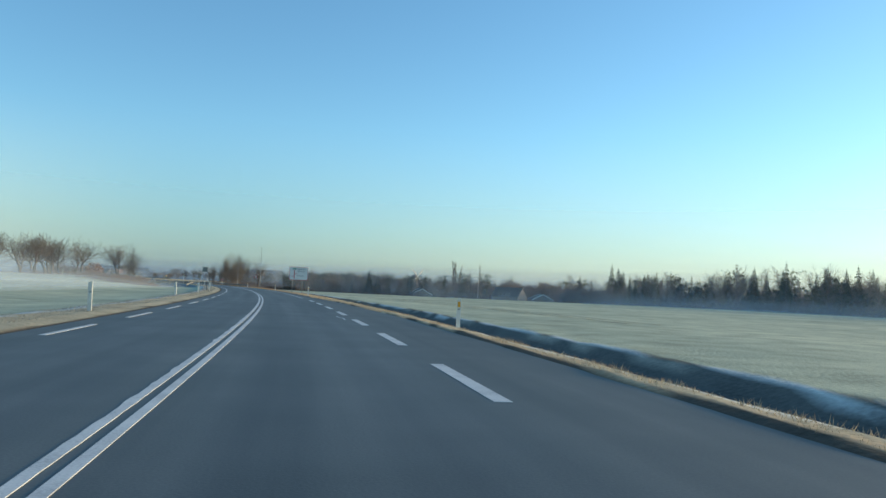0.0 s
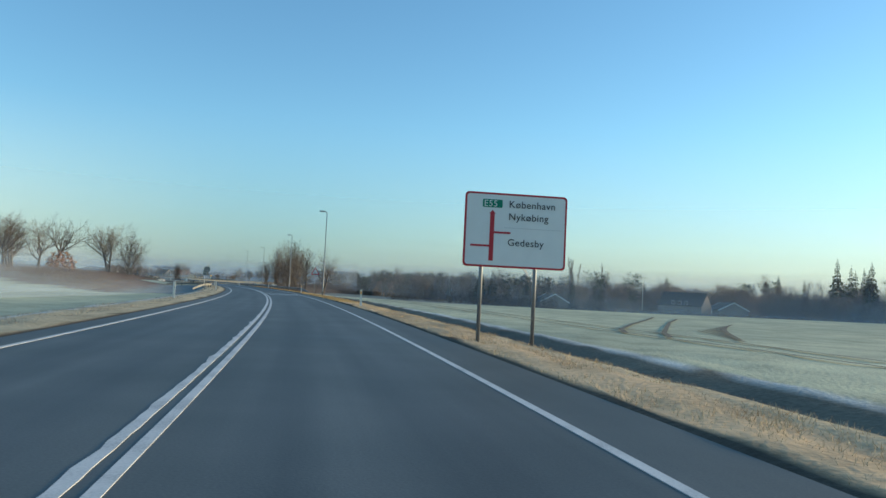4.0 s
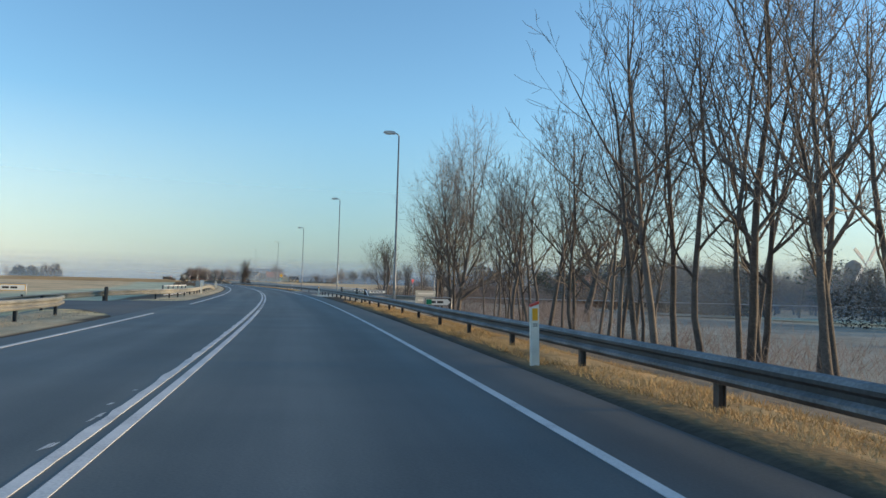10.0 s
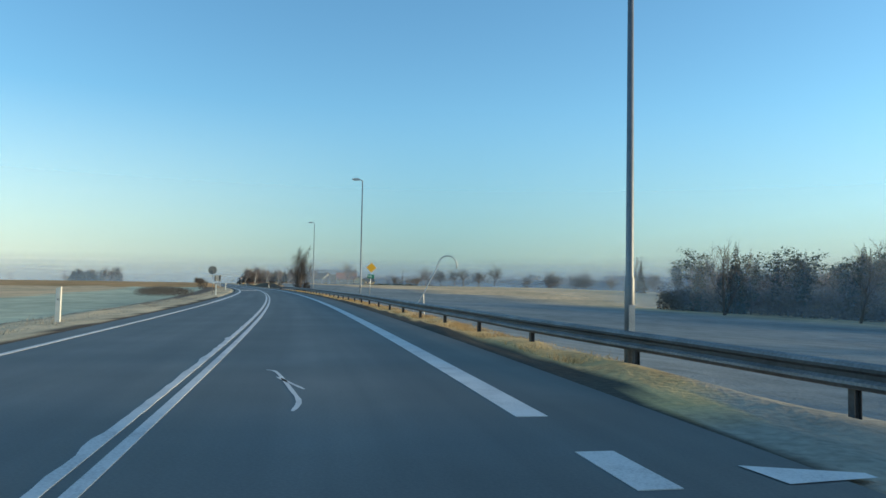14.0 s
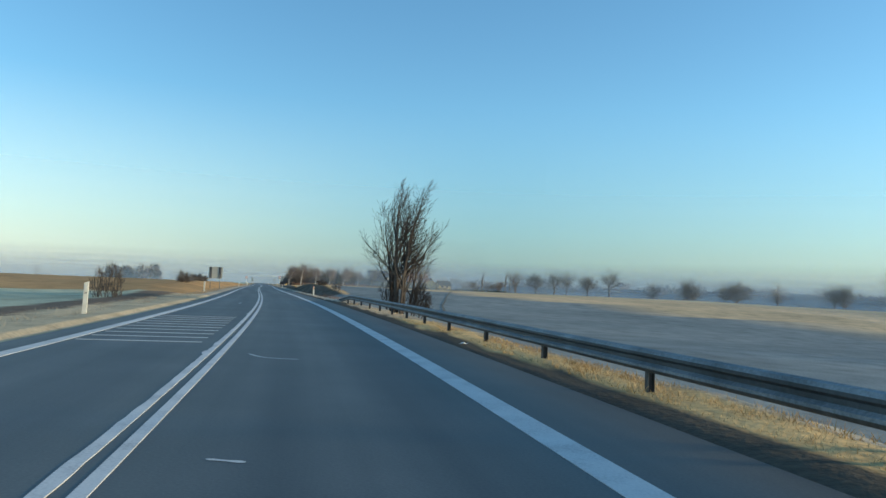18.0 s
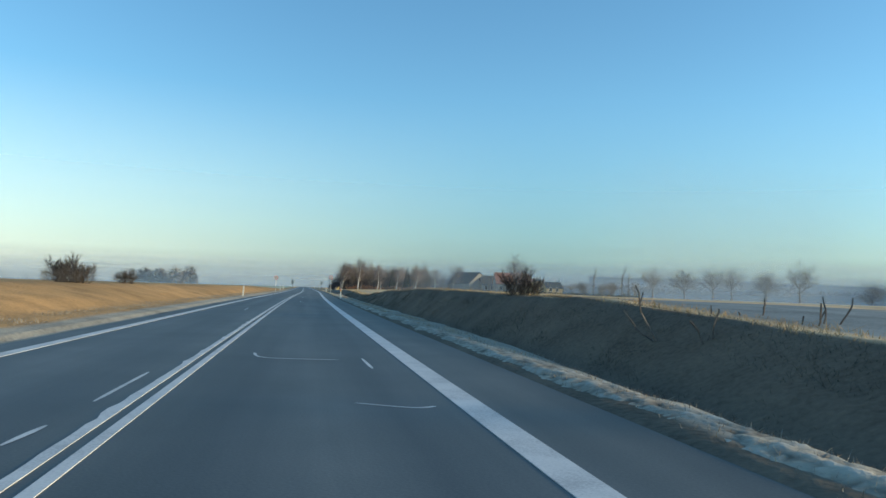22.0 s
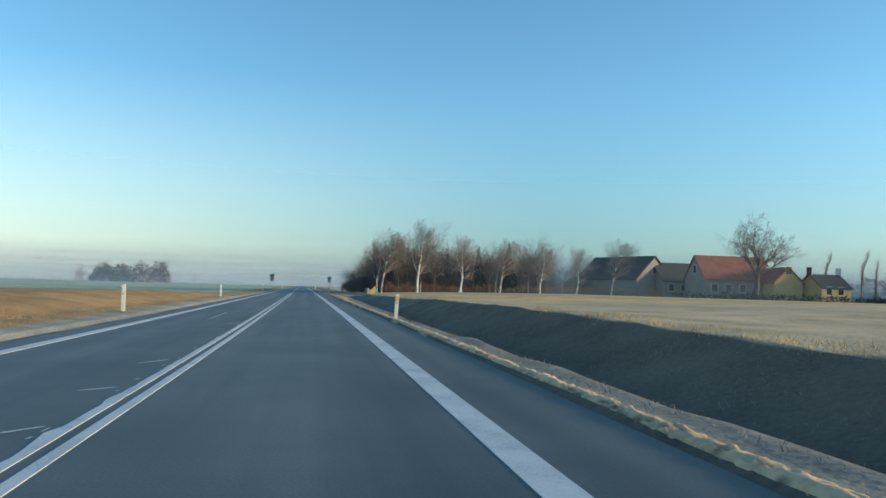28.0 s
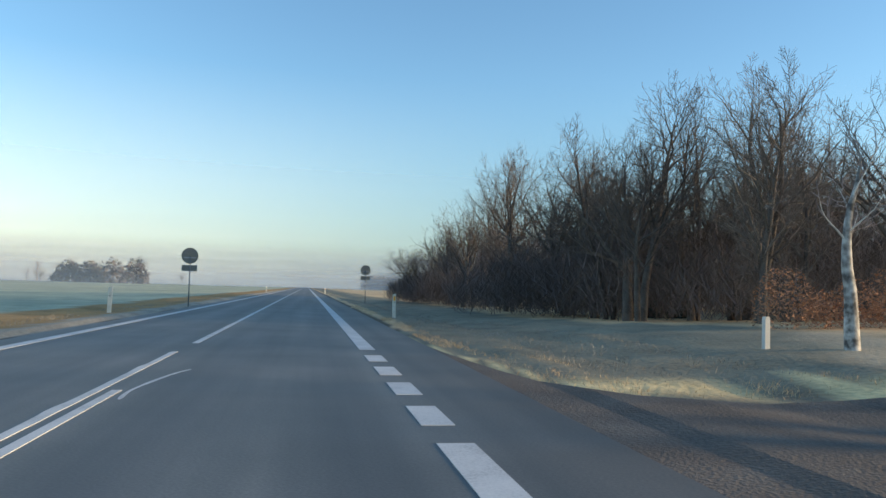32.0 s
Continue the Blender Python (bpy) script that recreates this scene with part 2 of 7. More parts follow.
# ---- materials ----
def mat(name, colors, rough=0.8, scale=4.0, fine=40.0, bump=0.3, metal=0.0, spec=0.4, dist=0.02, random=0.0, stretch=None):
    """A surface whose colour wanders between the colours by noise at two scales, with fine relief."""
    m = bpy.data.materials.new(name)
    m.use_nodes = True
    nt = m.node_tree
    nt.nodes.clear()
    N = nt.nodes.new
    out, bs = N("ShaderNodeOutputMaterial"), N("ShaderNodeBsdfPrincipled")
    tc = N("ShaderNodeTexCoord")
    co = tc.outputs["Object"]
    if stretch:
        mp = N("ShaderNodeMapping")
        mp.inputs["Scale"].default_value = stretch
        nt.links.new(co, mp.inputs["Vector"])
        co = mp.outputs["Vector"]
    n1, n2 = N("ShaderNodeTexNoise"), N("ShaderNodeTexNoise")
    n1.inputs["Scale"].default_value, n2.inputs["Scale"].default_value = scale, fine
    n1.inputs["Detail"].default_value, n2.inputs["Detail"].default_value = 5, 4
    for n in (n1, n2):
        nt.links.new(co, n.inputs["Vector"])
    mx = N("ShaderNodeMath")
    mx.operation = "MULTIPLY_ADD"
    mx.inputs[1].default_value = 0.45
    ad = N("ShaderNodeMath")
    ad.operation = "MULTIPLY"
    ad.inputs[1].default_value = 0.55
    nt.links.new(n1.outputs["Fac"], ad.inputs[0])
    nt.links.new(n2.outputs["Fac"], mx.inputs[0])
    nt.links.new(ad.outputs[0], mx.inputs[2])
    fac = mx.outputs[0]
    if random:
        oi = N("ShaderNodeObjectInfo")
        rr = N("ShaderNodeMath")
        rr.operation = "MULTIPLY_ADD"
        rr.inputs[1].default_value, rr.inputs[2].default_value = random, -random / 2
        nt.links.new(oi.outputs["Random"], rr.inputs[0])
        sm = N("ShaderNodeMath")
        nt.links.new(fac, sm.inputs[0])
        nt.links.new(rr.outputs[0], sm.inputs[1])
        fac = sm.outputs[0]
    cr = N("ShaderNodeValToRGB")
    el = cr.color_ramp.elements
    lo, hi = 0.32, 0.68
    while len(el) < len(colors):
        el.new(0.5)
    for i, c in enumerate(colors):
        el[i].position = lo + (hi - lo) * i / max(len(colors) - 1, 1)
        el[i].color = (*c, 1)
    nt.links.new(fac, cr.inputs["Fac"])
    nt.links.new(cr.outputs["Color"], bs.inputs["Base Color"])
    bs.inputs["Roughness"].default_value = rough
    bs.inputs["Metallic"].default_value = metal
    bs.inputs["Specular IOR Level"].default_value = spec
    if bump:
        b = N("ShaderNodeBump")
        b.inputs["Strength"].default_value, b.inputs["Distance"].default_value = bump, dist
        nt.links.new(n2.outputs["Fac"], b.inputs["Height"])
        nt.links.new(b.outputs["Normal"], bs.inputs["Normal"])
    nt.links.new(bs.outputs[0], out.inputs["Surface"])
    return m


M = {
    "asphalt": mat("asphalt", [(.064, .067, .068), (.092, .095, .095), (.120, .122, .120)], .74, .35, 60, .35, dist=.01, stretch=(1, 1, 1)),
    "asphalt_brown": mat("asphalt_brown", [(.062, .058, .054), (.098, .090, .083)], .85, .5, 50, .4, dist=.01),
    "paint": mat("road_paint", [(.36, .37, .38), (.56, .57, .57), (.66, .66, .65)], .7, 1.6, 45, .3, dist=.004),
    "verge": mat("dry_verge_grass", [(.34, .23, .13), (.50, .36, .21), (.60, .46, .29), (.66, .55, .40)], .95, .7, 14, .5, dist=.05),
    "verge_gold": mat("golden_verge_grass", [(.26, .17, .08), (.42, .28, .125), (.55, .38, .18), (.64, .48, .27)], .95, .5, 12, .3, dist=.05),
    "brush_dark": mat("dark_brushwood", [(.075, .063, .053), (.125, .105, .088), (.18, .152, .128)], .95, .3, 4, .3, random=.3),
    "verge_frost": mat("frosted_grass", [(.17, .14, .10), (.31, .28, .23), (.46, .45, .43)], .95, .6, 12, .9, dist=.08),
    "soil": mat("soil_edge", [(.045, .038, .030), (.10, .085, .065), (.18, .16, .13)], .95, 1.2, 20, .8, dist=.05),
    # ditch grass, its colour kept dark for the shade on the banks
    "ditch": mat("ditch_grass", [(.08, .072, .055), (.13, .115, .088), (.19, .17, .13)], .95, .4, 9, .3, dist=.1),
    "frost_field": mat("frosted_winter_crop", [(.24, .27, .19), (.40, .42, .33), (.55, .56, .50)], .95, .05, 3.0, .6, dist=.06),
    "heath": mat("dark_bank_scrub", [(.11, .07, .058), (.18, .12, .10), (.25, .175, .145)], .95, .4, 6.0, .9, dist=.1),
    "steel": mat("galvanised_steel", [(.30, .31, .32), (.42, .43, .44), (.50, .50, .50)], .45, 2.0, 30, .1, metal=.85),
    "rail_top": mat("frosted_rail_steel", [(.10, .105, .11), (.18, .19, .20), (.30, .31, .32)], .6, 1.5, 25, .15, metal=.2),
    # same steel twice: rail_pale coloured as sunlit, rail_steel as shaded
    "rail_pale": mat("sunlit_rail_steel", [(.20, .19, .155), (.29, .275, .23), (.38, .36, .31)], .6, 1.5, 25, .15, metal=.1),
    "rail_steel": mat("shaded_rail_steel", [(.028, .031, .035), (.052, .056, .060), (.085, .090, .095)], .55, 1.5, 18, .1, metal=.15),
    "pole_grey": mat("grey_pole", [(.16, .17, .18), (.24, .25, .26)], .5, 2.0, 30, .1, metal=.6),
    "white_plastic": mat("white_post_plastic", [(.62, .60, .52), (.76, .74, .66)], .5, 6.0, 60, .1),
    "orange": mat("orange_reflector", [(.75, .33, .02), (.85, .42, .03)], .35, 8.0, 60, .05),
    "post_red": mat("red_post_cap", [(.55, .05, .03), (.65, .09, .06)], .5, 8.0, 60, .05),
    "sign_white": mat("white_sign_face", [(.72, .70, .65), (.80, .78, .73)], .45, 2.0, 50, .04),
    "sign_red": mat("red_sign_paint", [(.42, .02, .03), (.50, .03, .04)], .45, 3.0, 50, .04),
    "sign_green": mat("green_sign_paint", [(.01, .18, .10), (.015, .22, .12)], .45, 3.0, 50, .04),
    "sign_yellow": mat("yellow_sign_paint", [(.78, .40, .02), (.85, .48, .03)], .45, 3.0, 50, .04),
    "sign_black": mat("black_sign_paint", [(.02, .02, .02), (.035, .035, .035)], .5, 3.0, 50, .04),
    "sign_back": mat("grey_sign_back", [(.17, .17, .15), (.26, .26, .24)], .6, 2.0, 40, .1, metal=.3),
    "bark": mat("bare_bark", [(.06, .05, .043), (.115, .096, .082), (.18, .152, .128)], .9, 3.0, 25, .8, dist=.03, random=.25),
    "twig": mat("bare_twigs", [(.090, .072, .060), (.148, .119, .098), (.21, .172, .142)], .9, 2.0, 12, .3, random=.3),
    "twig_dark": mat("dark_bare_twigs", [(.045, .037, .032), (.075, .062, .053), (.115, .095, .08)], .9, 2.0, 12, .3, random=.3),
    "bark_birch": mat("birch_bark", [(.10, .09, .08), (.55, .53, .49), (.72, .70, .66)], .8, 2.2, 9, .4, dist=.02, random=.2),
    "twig_birch": mat("birch_twigs", [(.165, .130, .122), (.245, .20, .187), (.32, .27, .255)], .9, 2.0, 12, .3, random=.3),
    "needles": mat("dark_needles", [(.018, .027, .020), (.036, .050, .034), (.060, .076, .050)], .9, 1.5, 14, .6, dist=.05, random=.3),
    "hedge": mat("brown_hedge_leaves", [(.21, .10, .06), (.34, .165, .09), (.45, .245, .145)], .9, 1.0, 10, .6, dist=.05, random=.3),
    "wood_far": mat("far_wood_twigs", [(.115, .096, .091), (.185, .156, .147), (.25, .211, .198)], .95, .3, 4, .3, random=.35),
    "brick_yellow": mat("yellow_brick_wall", [(.42, .30, .13), (.52, .38, .18)], .9, .6, 20, .3, dist=.01),
    "wall_white": mat("whitewashed_wall", [(.55, .54, .50), (.68, .66, .62)], .85, .8, 20, .2, dist=.01),
    "wall_grey": mat("grey_rendered_wall", [(.20, .19, .17), (.30, .28, .25)], .9, .6, 20, .2, dist=.01),
    "roof_red": mat("red_roof_tiles", [(.21, .08, .052), (.29, .115, .078), (.36, .155, .105)], .85, .8, 12, .4, dist=.02),
    "roof_dark": mat("dark_roof_sheet", [(.030, .034, .036), (.05, .055, .058)], .8, .5, 14, .3, dist=.02),
    "track": mat("pressed_track", [(.09, .085, .066), (.14, .13, .10), (.20, .19, .155)], .95, .8, 12, .5, dist=.05),
    "sign_back_pale": mat("pale_sign_back", [(.34, .34, .30), (.44, .44, .40)], .6, 2.0, 40, .05),
    "bush_dark": mat("dark_bushes", [(.042, .038, .034), (.072, .064, .056), (.105, .092, .08)], .95, .4, 6, .3),
    "frost_steel": mat("frosted_pipe", [(.50, .51, .52), (.64, .65, .66), (.74, .75, .76)], .7, 3.0, 40, .2),
    "dirt": mat("packed_earth", [(.075, .062, .052), (.12, .10, .084), (.17, .148, .125)], .9, .9, 25, .6, dist=.03),
    "limb_birch": mat("birch_limbs", [(.16, .125, .105), (.27, .225, .19), (.42, .37, .32)], .85, 2.2, 12, .3, random=.2),
    "glass": mat("dark_window_glass", [(.02, .025, .03), (.03, .035, .04)], .08, 2, 20, 0, spec=.6),
    "wood_grey": mat("grey_timber", [(.16, .14, .12), (.26, .23, .20)], .9, 2, 25, .3, dist=.01),
}


def ground_mat():
    """Earth and grass: growth and its painted shade come with the sheet, the noise varies it at three scales."""
    m = mat("ground_cover", [(.62, .62, .62), (1.0, 1.0, 1.0), (1.30, 1.28, 1.24)], .95, .55, 9.0, .55, spec=.15, dist=.05)
    nt = m.node_tree
    bs = next(n for n in nt.nodes if n.type == "BSDF_PRINCIPLED")
    cr = next(n for n in nt.nodes if n.type == "VALTORGB")
    tc = next(n for n in nt.nodes if n.type == "TEX_COORD")
    at = nt.nodes.new("ShaderNodeAttribute")
    at.attribute_name = "cover"
    mul = nt.nodes.new("ShaderNodeMix")
    mul.data_type, mul.blend_type = "RGBA", "MULTIPLY"
    mul.inputs["Factor"].default_value = 1.0
    nt.links.new(at.outputs["Color"], mul.inputs["A"])
    nt.links.new(cr.outputs["Color"], mul.inputs["B"])
    n3 = nt.nodes.new("ShaderNodeTexNoise")
    n3.inputs["Scale"].default_value, n3.inputs["Detail"].default_value = .06, 6
    nt.links.new(tc.outputs["Object"], n3.inputs["Vector"])
    c3 = nt.nodes.new("ShaderNodeValToRGB")
    c3.color_ramp.elements[0].position, c3.color_ramp.elements[0].color = .35, (.8, .82, .8, 1)
    c3.color_ramp.elements[1].position, c3.color_ramp.elements[1].color = .65, (1.15, 1.12, 1.05, 1)
    nt.links.new(n3.outputs["Fac"], c3.inputs["Fac"])
    mu2 = nt.nodes.new("ShaderNodeMix")
    mu2.data_type, mu2.blend_type = "RGBA", "MULTIPLY"
    mu2.inputs["Factor"].default_value = 1.0
    nt.links.new(mul.outputs["Result"], mu2.inputs["A"])
    nt.links.new(c3.outputs["Color"], mu2.inputs["B"])
    nt.links.new(mu2.outputs["Result"], bs.inputs["Base Color"])
    return m


def mist_mat(name="ground_mist", swirl=1.3, tint=(.43, .52, .63)):
    """Thin ground mist: lets most light through and scatters the rest."""
    m = bpy.data.materials.new(name)
    m.use_nodes = True
    nt = m.node_tree
    nt.nodes.clear()
    N = nt.nodes.new
    out, mix, tr = N("ShaderNodeOutputMaterial"), N("ShaderNodeMixShader"), N("ShaderNodeBsdfTransparent")
    half, df, tl = N("ShaderNodeMixShader"), N("ShaderNodeBsdfDiffuse"), N("ShaderNodeBsdfTranslucent")
    df.inputs["Color"].default_value = tl.inputs["Color"].default_value = (*tint, 1)
    at = N("ShaderNodeAttribute")
    at.attribute_name = "veil"
    ns, tc, mp = N("ShaderNodeTexNoise"), N("ShaderNodeTexCoord"), N("ShaderNodeMapping")
    mp.inputs["Scale"].default_value = (.012, .012, .25)
    ns.inputs["Scale"].default_value, ns.inputs["Detail"].default_value = 1.0, 4
    nt.links.new(tc.outputs["Object"], mp.inputs["Vector"])
    nt.links.new(mp.outputs["Vector"], ns.inputs["Vector"])
    ml, sc = N("ShaderNodeMath"), N("ShaderNodeMath")
    sc.operation, ml.operation = "MULTIPLY_ADD", "MULTIPLY"
    sc.inputs[1].default_value, sc.inputs[2].default_value = swirl, 1 - .5 * swirl
    nt.links.new(ns.outputs["Fac"], sc.inputs[0])
    nt.links.new(sc.outputs[0], ml.inputs[0])
    nt.links.new(at.outputs["Fac"], ml.inputs[1])
    ml.use_clamp = True
    nt.links.new(ml.outputs[0], mix.inputs["Fac"])
    half.inputs["Fac"].default_value = .25
    nt.links.new(df.outputs[0], half.inputs[1])
    nt.links.new(tl.outputs[0], half.inputs[2])
    nt.links.new(tr.outputs[0], mix.inputs[1])
    nt.links.new(half.outputs[0], mix.inputs[2])
    nt.links.new(mix.outputs[0], out.inputs["Surface"])
    return m


def road_mat():
    """Asphalt with faint wheel tracks, long stains and a browner shoulder."""
    m = mat("worn_asphalt", [(.051, .059, .062), (.077, .086, .089), (.108, .116, .117)], .60, .45, 38, .25, spec=.5, dist=.006)
    nt = m.node_tree
    N, L = nt.nodes.new, nt.links.new
    bs = next(n for n in nt.nodes if n.type == "BSDF_PRINCIPLED")
    cr = next(n for n in nt.nodes if n.type == "VALTORGB")
    at = N("ShaderNodeAttribute")
    at.attribute_name = "lane"
    mp = N("ShaderNodeMapping")
    mp.inputs["Scale"].default_value = (.035, 1.1, 1)
    L(at.outputs["Vector"], mp.inputs["Vector"])
    ns = N("ShaderNodeTexNoise")
    ns.inputs["Scale"].default_value, ns.inputs["Detail"].default_value = 1.0, 6
    L(mp.outputs["Vector"], ns.inputs["Vector"])
    c2 = N("ShaderNodeValToRGB")
    e = c2.color_ramp.elements
    e[0].position, e[0].color = .34, (.66, .68, .71, 1)
    e[1].position, e[1].color = .68, (1.24, 1.23, 1.21, 1)
    L(ns.outputs["Fac"], c2.inputs["Fac"])
    sep = N("ShaderNodeSeparateXYZ")
    L(at.outputs["Vector"], sep.inputs[0])
    c3 = N("ShaderNodeValToRGB")
    e = c3.color_ramp.elements
    rows = [(-4.2, (1.0, .95, .9)), (-3.0, (1, 1, 1)), (-2.4, (.86, .87, .9)), (-1.7, (1.05, 1.05, 1.05)), (-.9, (.86, .87, .9)), (-.3, (1.06, 1.05, 1.03)), (.4, (1.06, 1.05, 1.03)), (1.0, (.84, .85, .88)), (1.8, (1.06, 1.06, 1.06)), (2.6, (.84, .85, .88)), (3.3, (1, 1, 1)), (4.0, (.95, .90, .85)), (4.8, (.85, .78, .72))]
    while len(e) < len(rows):
        e.new(.5)
    for i, (n, c) in enumerate(rows):
        e[i].position, e[i].color = (n + 5) / 10, (*c, 1)
    mr = N("ShaderNodeMath")
    mr.operation = "MULTIPLY_ADD"
    mr.inputs[1].default_value, mr.inputs[2].default_value = .1, .5
    L(sep.outputs["Y"], mr.inputs[0])
    L(mr.outputs[0], c3.inputs["Fac"])
    c4 = N("ShaderNodeValToRGB")
    e = c4.color_ramp.elements
    e[0].position, e[0].color = .60, (1.0, 1.0, 1.0, 1)
    e[1].position, e[1].color = .76, (1.48, 1.38, 1.30, 1)
    ms = N("ShaderNodeMath")
    ms.operation = "MULTIPLY"
    ms.inputs[1].default_value = .001
    L(sep.outputs["X"], ms.inputs[0])
    L(ms.outputs[0], c4.inputs["Fac"])
    last = cr.outputs["Color"]
    for c in (c2, c3, c4):
        mx = N("ShaderNodeMix")
        mx.data_type, mx.blend_type = "RGBA", "MULTIPLY"
        mx.inputs["Factor"].default_value = 1.0
        L(last, mx.inputs["A"])
        L(c.outputs["Color"], mx.inputs["B"])
        last = mx.outputs["Result"]
    L(last, bs.inputs["Base Color"])
    return m


M["road"] = road_mat()
M["ground"] = ground_mat()
M["mist"] = mist_mat()
M["haze"] = mist_mat("far_haze", 0.0, (.72, .79, .87))


# ---- mesh helpers ----
class Shape:
    """Collects vertices and faces of one mesh."""

    def __init__(self):
        self.v, self.f, self.mi = [], [], []

    def face(self, pts, mi=0):
        k = len(self.v)
        self.v.extend([tuple(p) for p in pts])
        self.f.append(tuple(range(k, k + len(pts))))
        self.mi.append(mi)

    def box(self, c, size, mi=0, m=None):
        k = len(self.v)
        for dz in (-.5, .5):
            for dx, dy in ((-.5, -.5), (.5, -.5), (.5, .5), (-.5, .5)):
                p = Vector((c[0] + dx * size[0], c[1] + dy * size[1], c[2] + dz * size[2]))
                self.v.append(tuple(m @ p if m else p))
        for q in ((0, 3, 2, 1), (4, 5, 6, 7), (0, 1, 5, 4), (1, 2, 6, 5), (2, 3, 7, 6), (3, 0, 4, 7)):
            self.f.append(tuple(k + i for i in q))
            self.mi.append(mi)

    def tube(self, pts, radii, sides=6, mi=0, cap=True):
        """A tapered tube along points."""
        pts = [Vector(p) for p in pts]
        k = len(self.v)
        d0 = (pts[-1] - pts[0]).normalized()
        a = d0.orthogonal().normalized()
        for i, p in enumerate(pts):
            d = (pts[min(i + 1, len(pts) - 1)] - pts[max(i - 1, 0)]).normalized()
            a = (a - d * a.dot(d)).normalized()
            b = d.cross(a)
            for j in range(sides):
                t = 2 * math.pi * j / sides
                self.v.append(tuple(p + (a * math.cos(t) + b * math.sin(t)) * radii[i]))
        for i in range(len(pts) - 1):
            for j in range(sides):
                j2 = (j + 1) % sides
                self.f.append((k + i * sides + j, k + i * sides + j2, k + (i + 1) * sides + j2, k + (i + 1) * sides + j))
                self.mi.append(mi)
        if cap:
            self.f.append(tuple(k + (len(pts) - 1) * sides + j for j in range(sides)))
            self.mi.append(mi)
            self.f.append(tuple(k + sides - 1 - j for j in range(sides)))
            self.mi.append(mi)

    def prism(self, outline, y0, y1, mi=0, m=None):
        """An outline of (x, z) points, drawn out from y0 to y1."""
        k, n = len(self.v), len(outline)
        for y in (y0, y1):
            for x, z in outline:
                p = Vector((x, y, z))
                self.v.append(tuple(m @ p if m else p))
        self.f.append(tuple(range(k, k + n)))
        self.f.append(tuple(k + 2 * n - 1 - i for i in range(n)))
        self.mi += [mi, mi]
        for i in range(n):
            j = (i + 1) % n
            self.f.append((k + j, k + i, k + n + i, k + n + j))
            self.mi.append(mi)

    def mesh(self, name, mats, smooth=False):
        me = bpy.data.meshes.new(name)
        me.from_pydata(self.v, [], self.f)
        for m in mats if isinstance(mats, (list, tuple)) else [mats]:
            me.materials.append(m)
        me.polygons.foreach_set("material_index", self.mi)
        if smooth:
            me.polygons.foreach_set("use_smooth", [True] * len(self.f))
        me.update()
        return me


def part(name, shape, material, parent, label="", smooth=False):
    """Links a shape as one mesh under a thing."""
    ob = new(name, shape.mesh(name, material, smooth))
    ob.parent = parent
    if label:
        ob["label"] = label
    return ob


def thing(name, label, category, group="", kind=""):
    return tagged(new(name), label, category, group, kind)


def solid(name, shape, material, label, category, group="", kind="", smooth=False):
    return tagged(new(name, shape.mesh(name, material, smooth)), label, category, group, kind)


def disc(r, k=24, cx=0.0, cz=0.0):
    return [(cx + r * math.cos(2 * math.pi * i / k), cz + r * math.sin(2 * math.pi * i / k)) for i in range(k)]


rng = random.Random(7)

# ---- ground ----
# ditch, strip, olive and dark frost colours also hold the shade lying there
COVER = {
    "soil": (.085, .072, .058), "loam": (.14, .115, .09), "shade_strip": (.24, .225, .195), "olive": (.255, .235, .18), "tussock": (.47, .41, .33), "dull": (.45, .37, .27), "meadow": (.66, .44, .22), "edge": (.74, .60, .34), "tawny": (.66, .46, .22), "frost_blue_shade": (.215, .24, .25), "island": (.50, .51, .48), "ditch_frost": (.195, .175, .145), "gold": (.47, .315, .155), "gold_dark": (.21, .15, .08), "verge": (.62, .45, .285), "pale": (.54, .44, .30), "frost_grass": (.36, .33, .28), "ditch": (.17, .127, .095),
    "frost_field": (.47, .48, .355), "straw": (.60, .44, .27), "bank": (.42, .26, .12), "heath": (.17, .112, .09), "far": (.36, .34, .25), "rim": (.62, .62, .60), "frost_shade": (.25, .26, .24), "ditch_brown": (.19, .16, .125), "ditch_shade": (.13, .128, .12), "track": (.17, .16, .13),
}


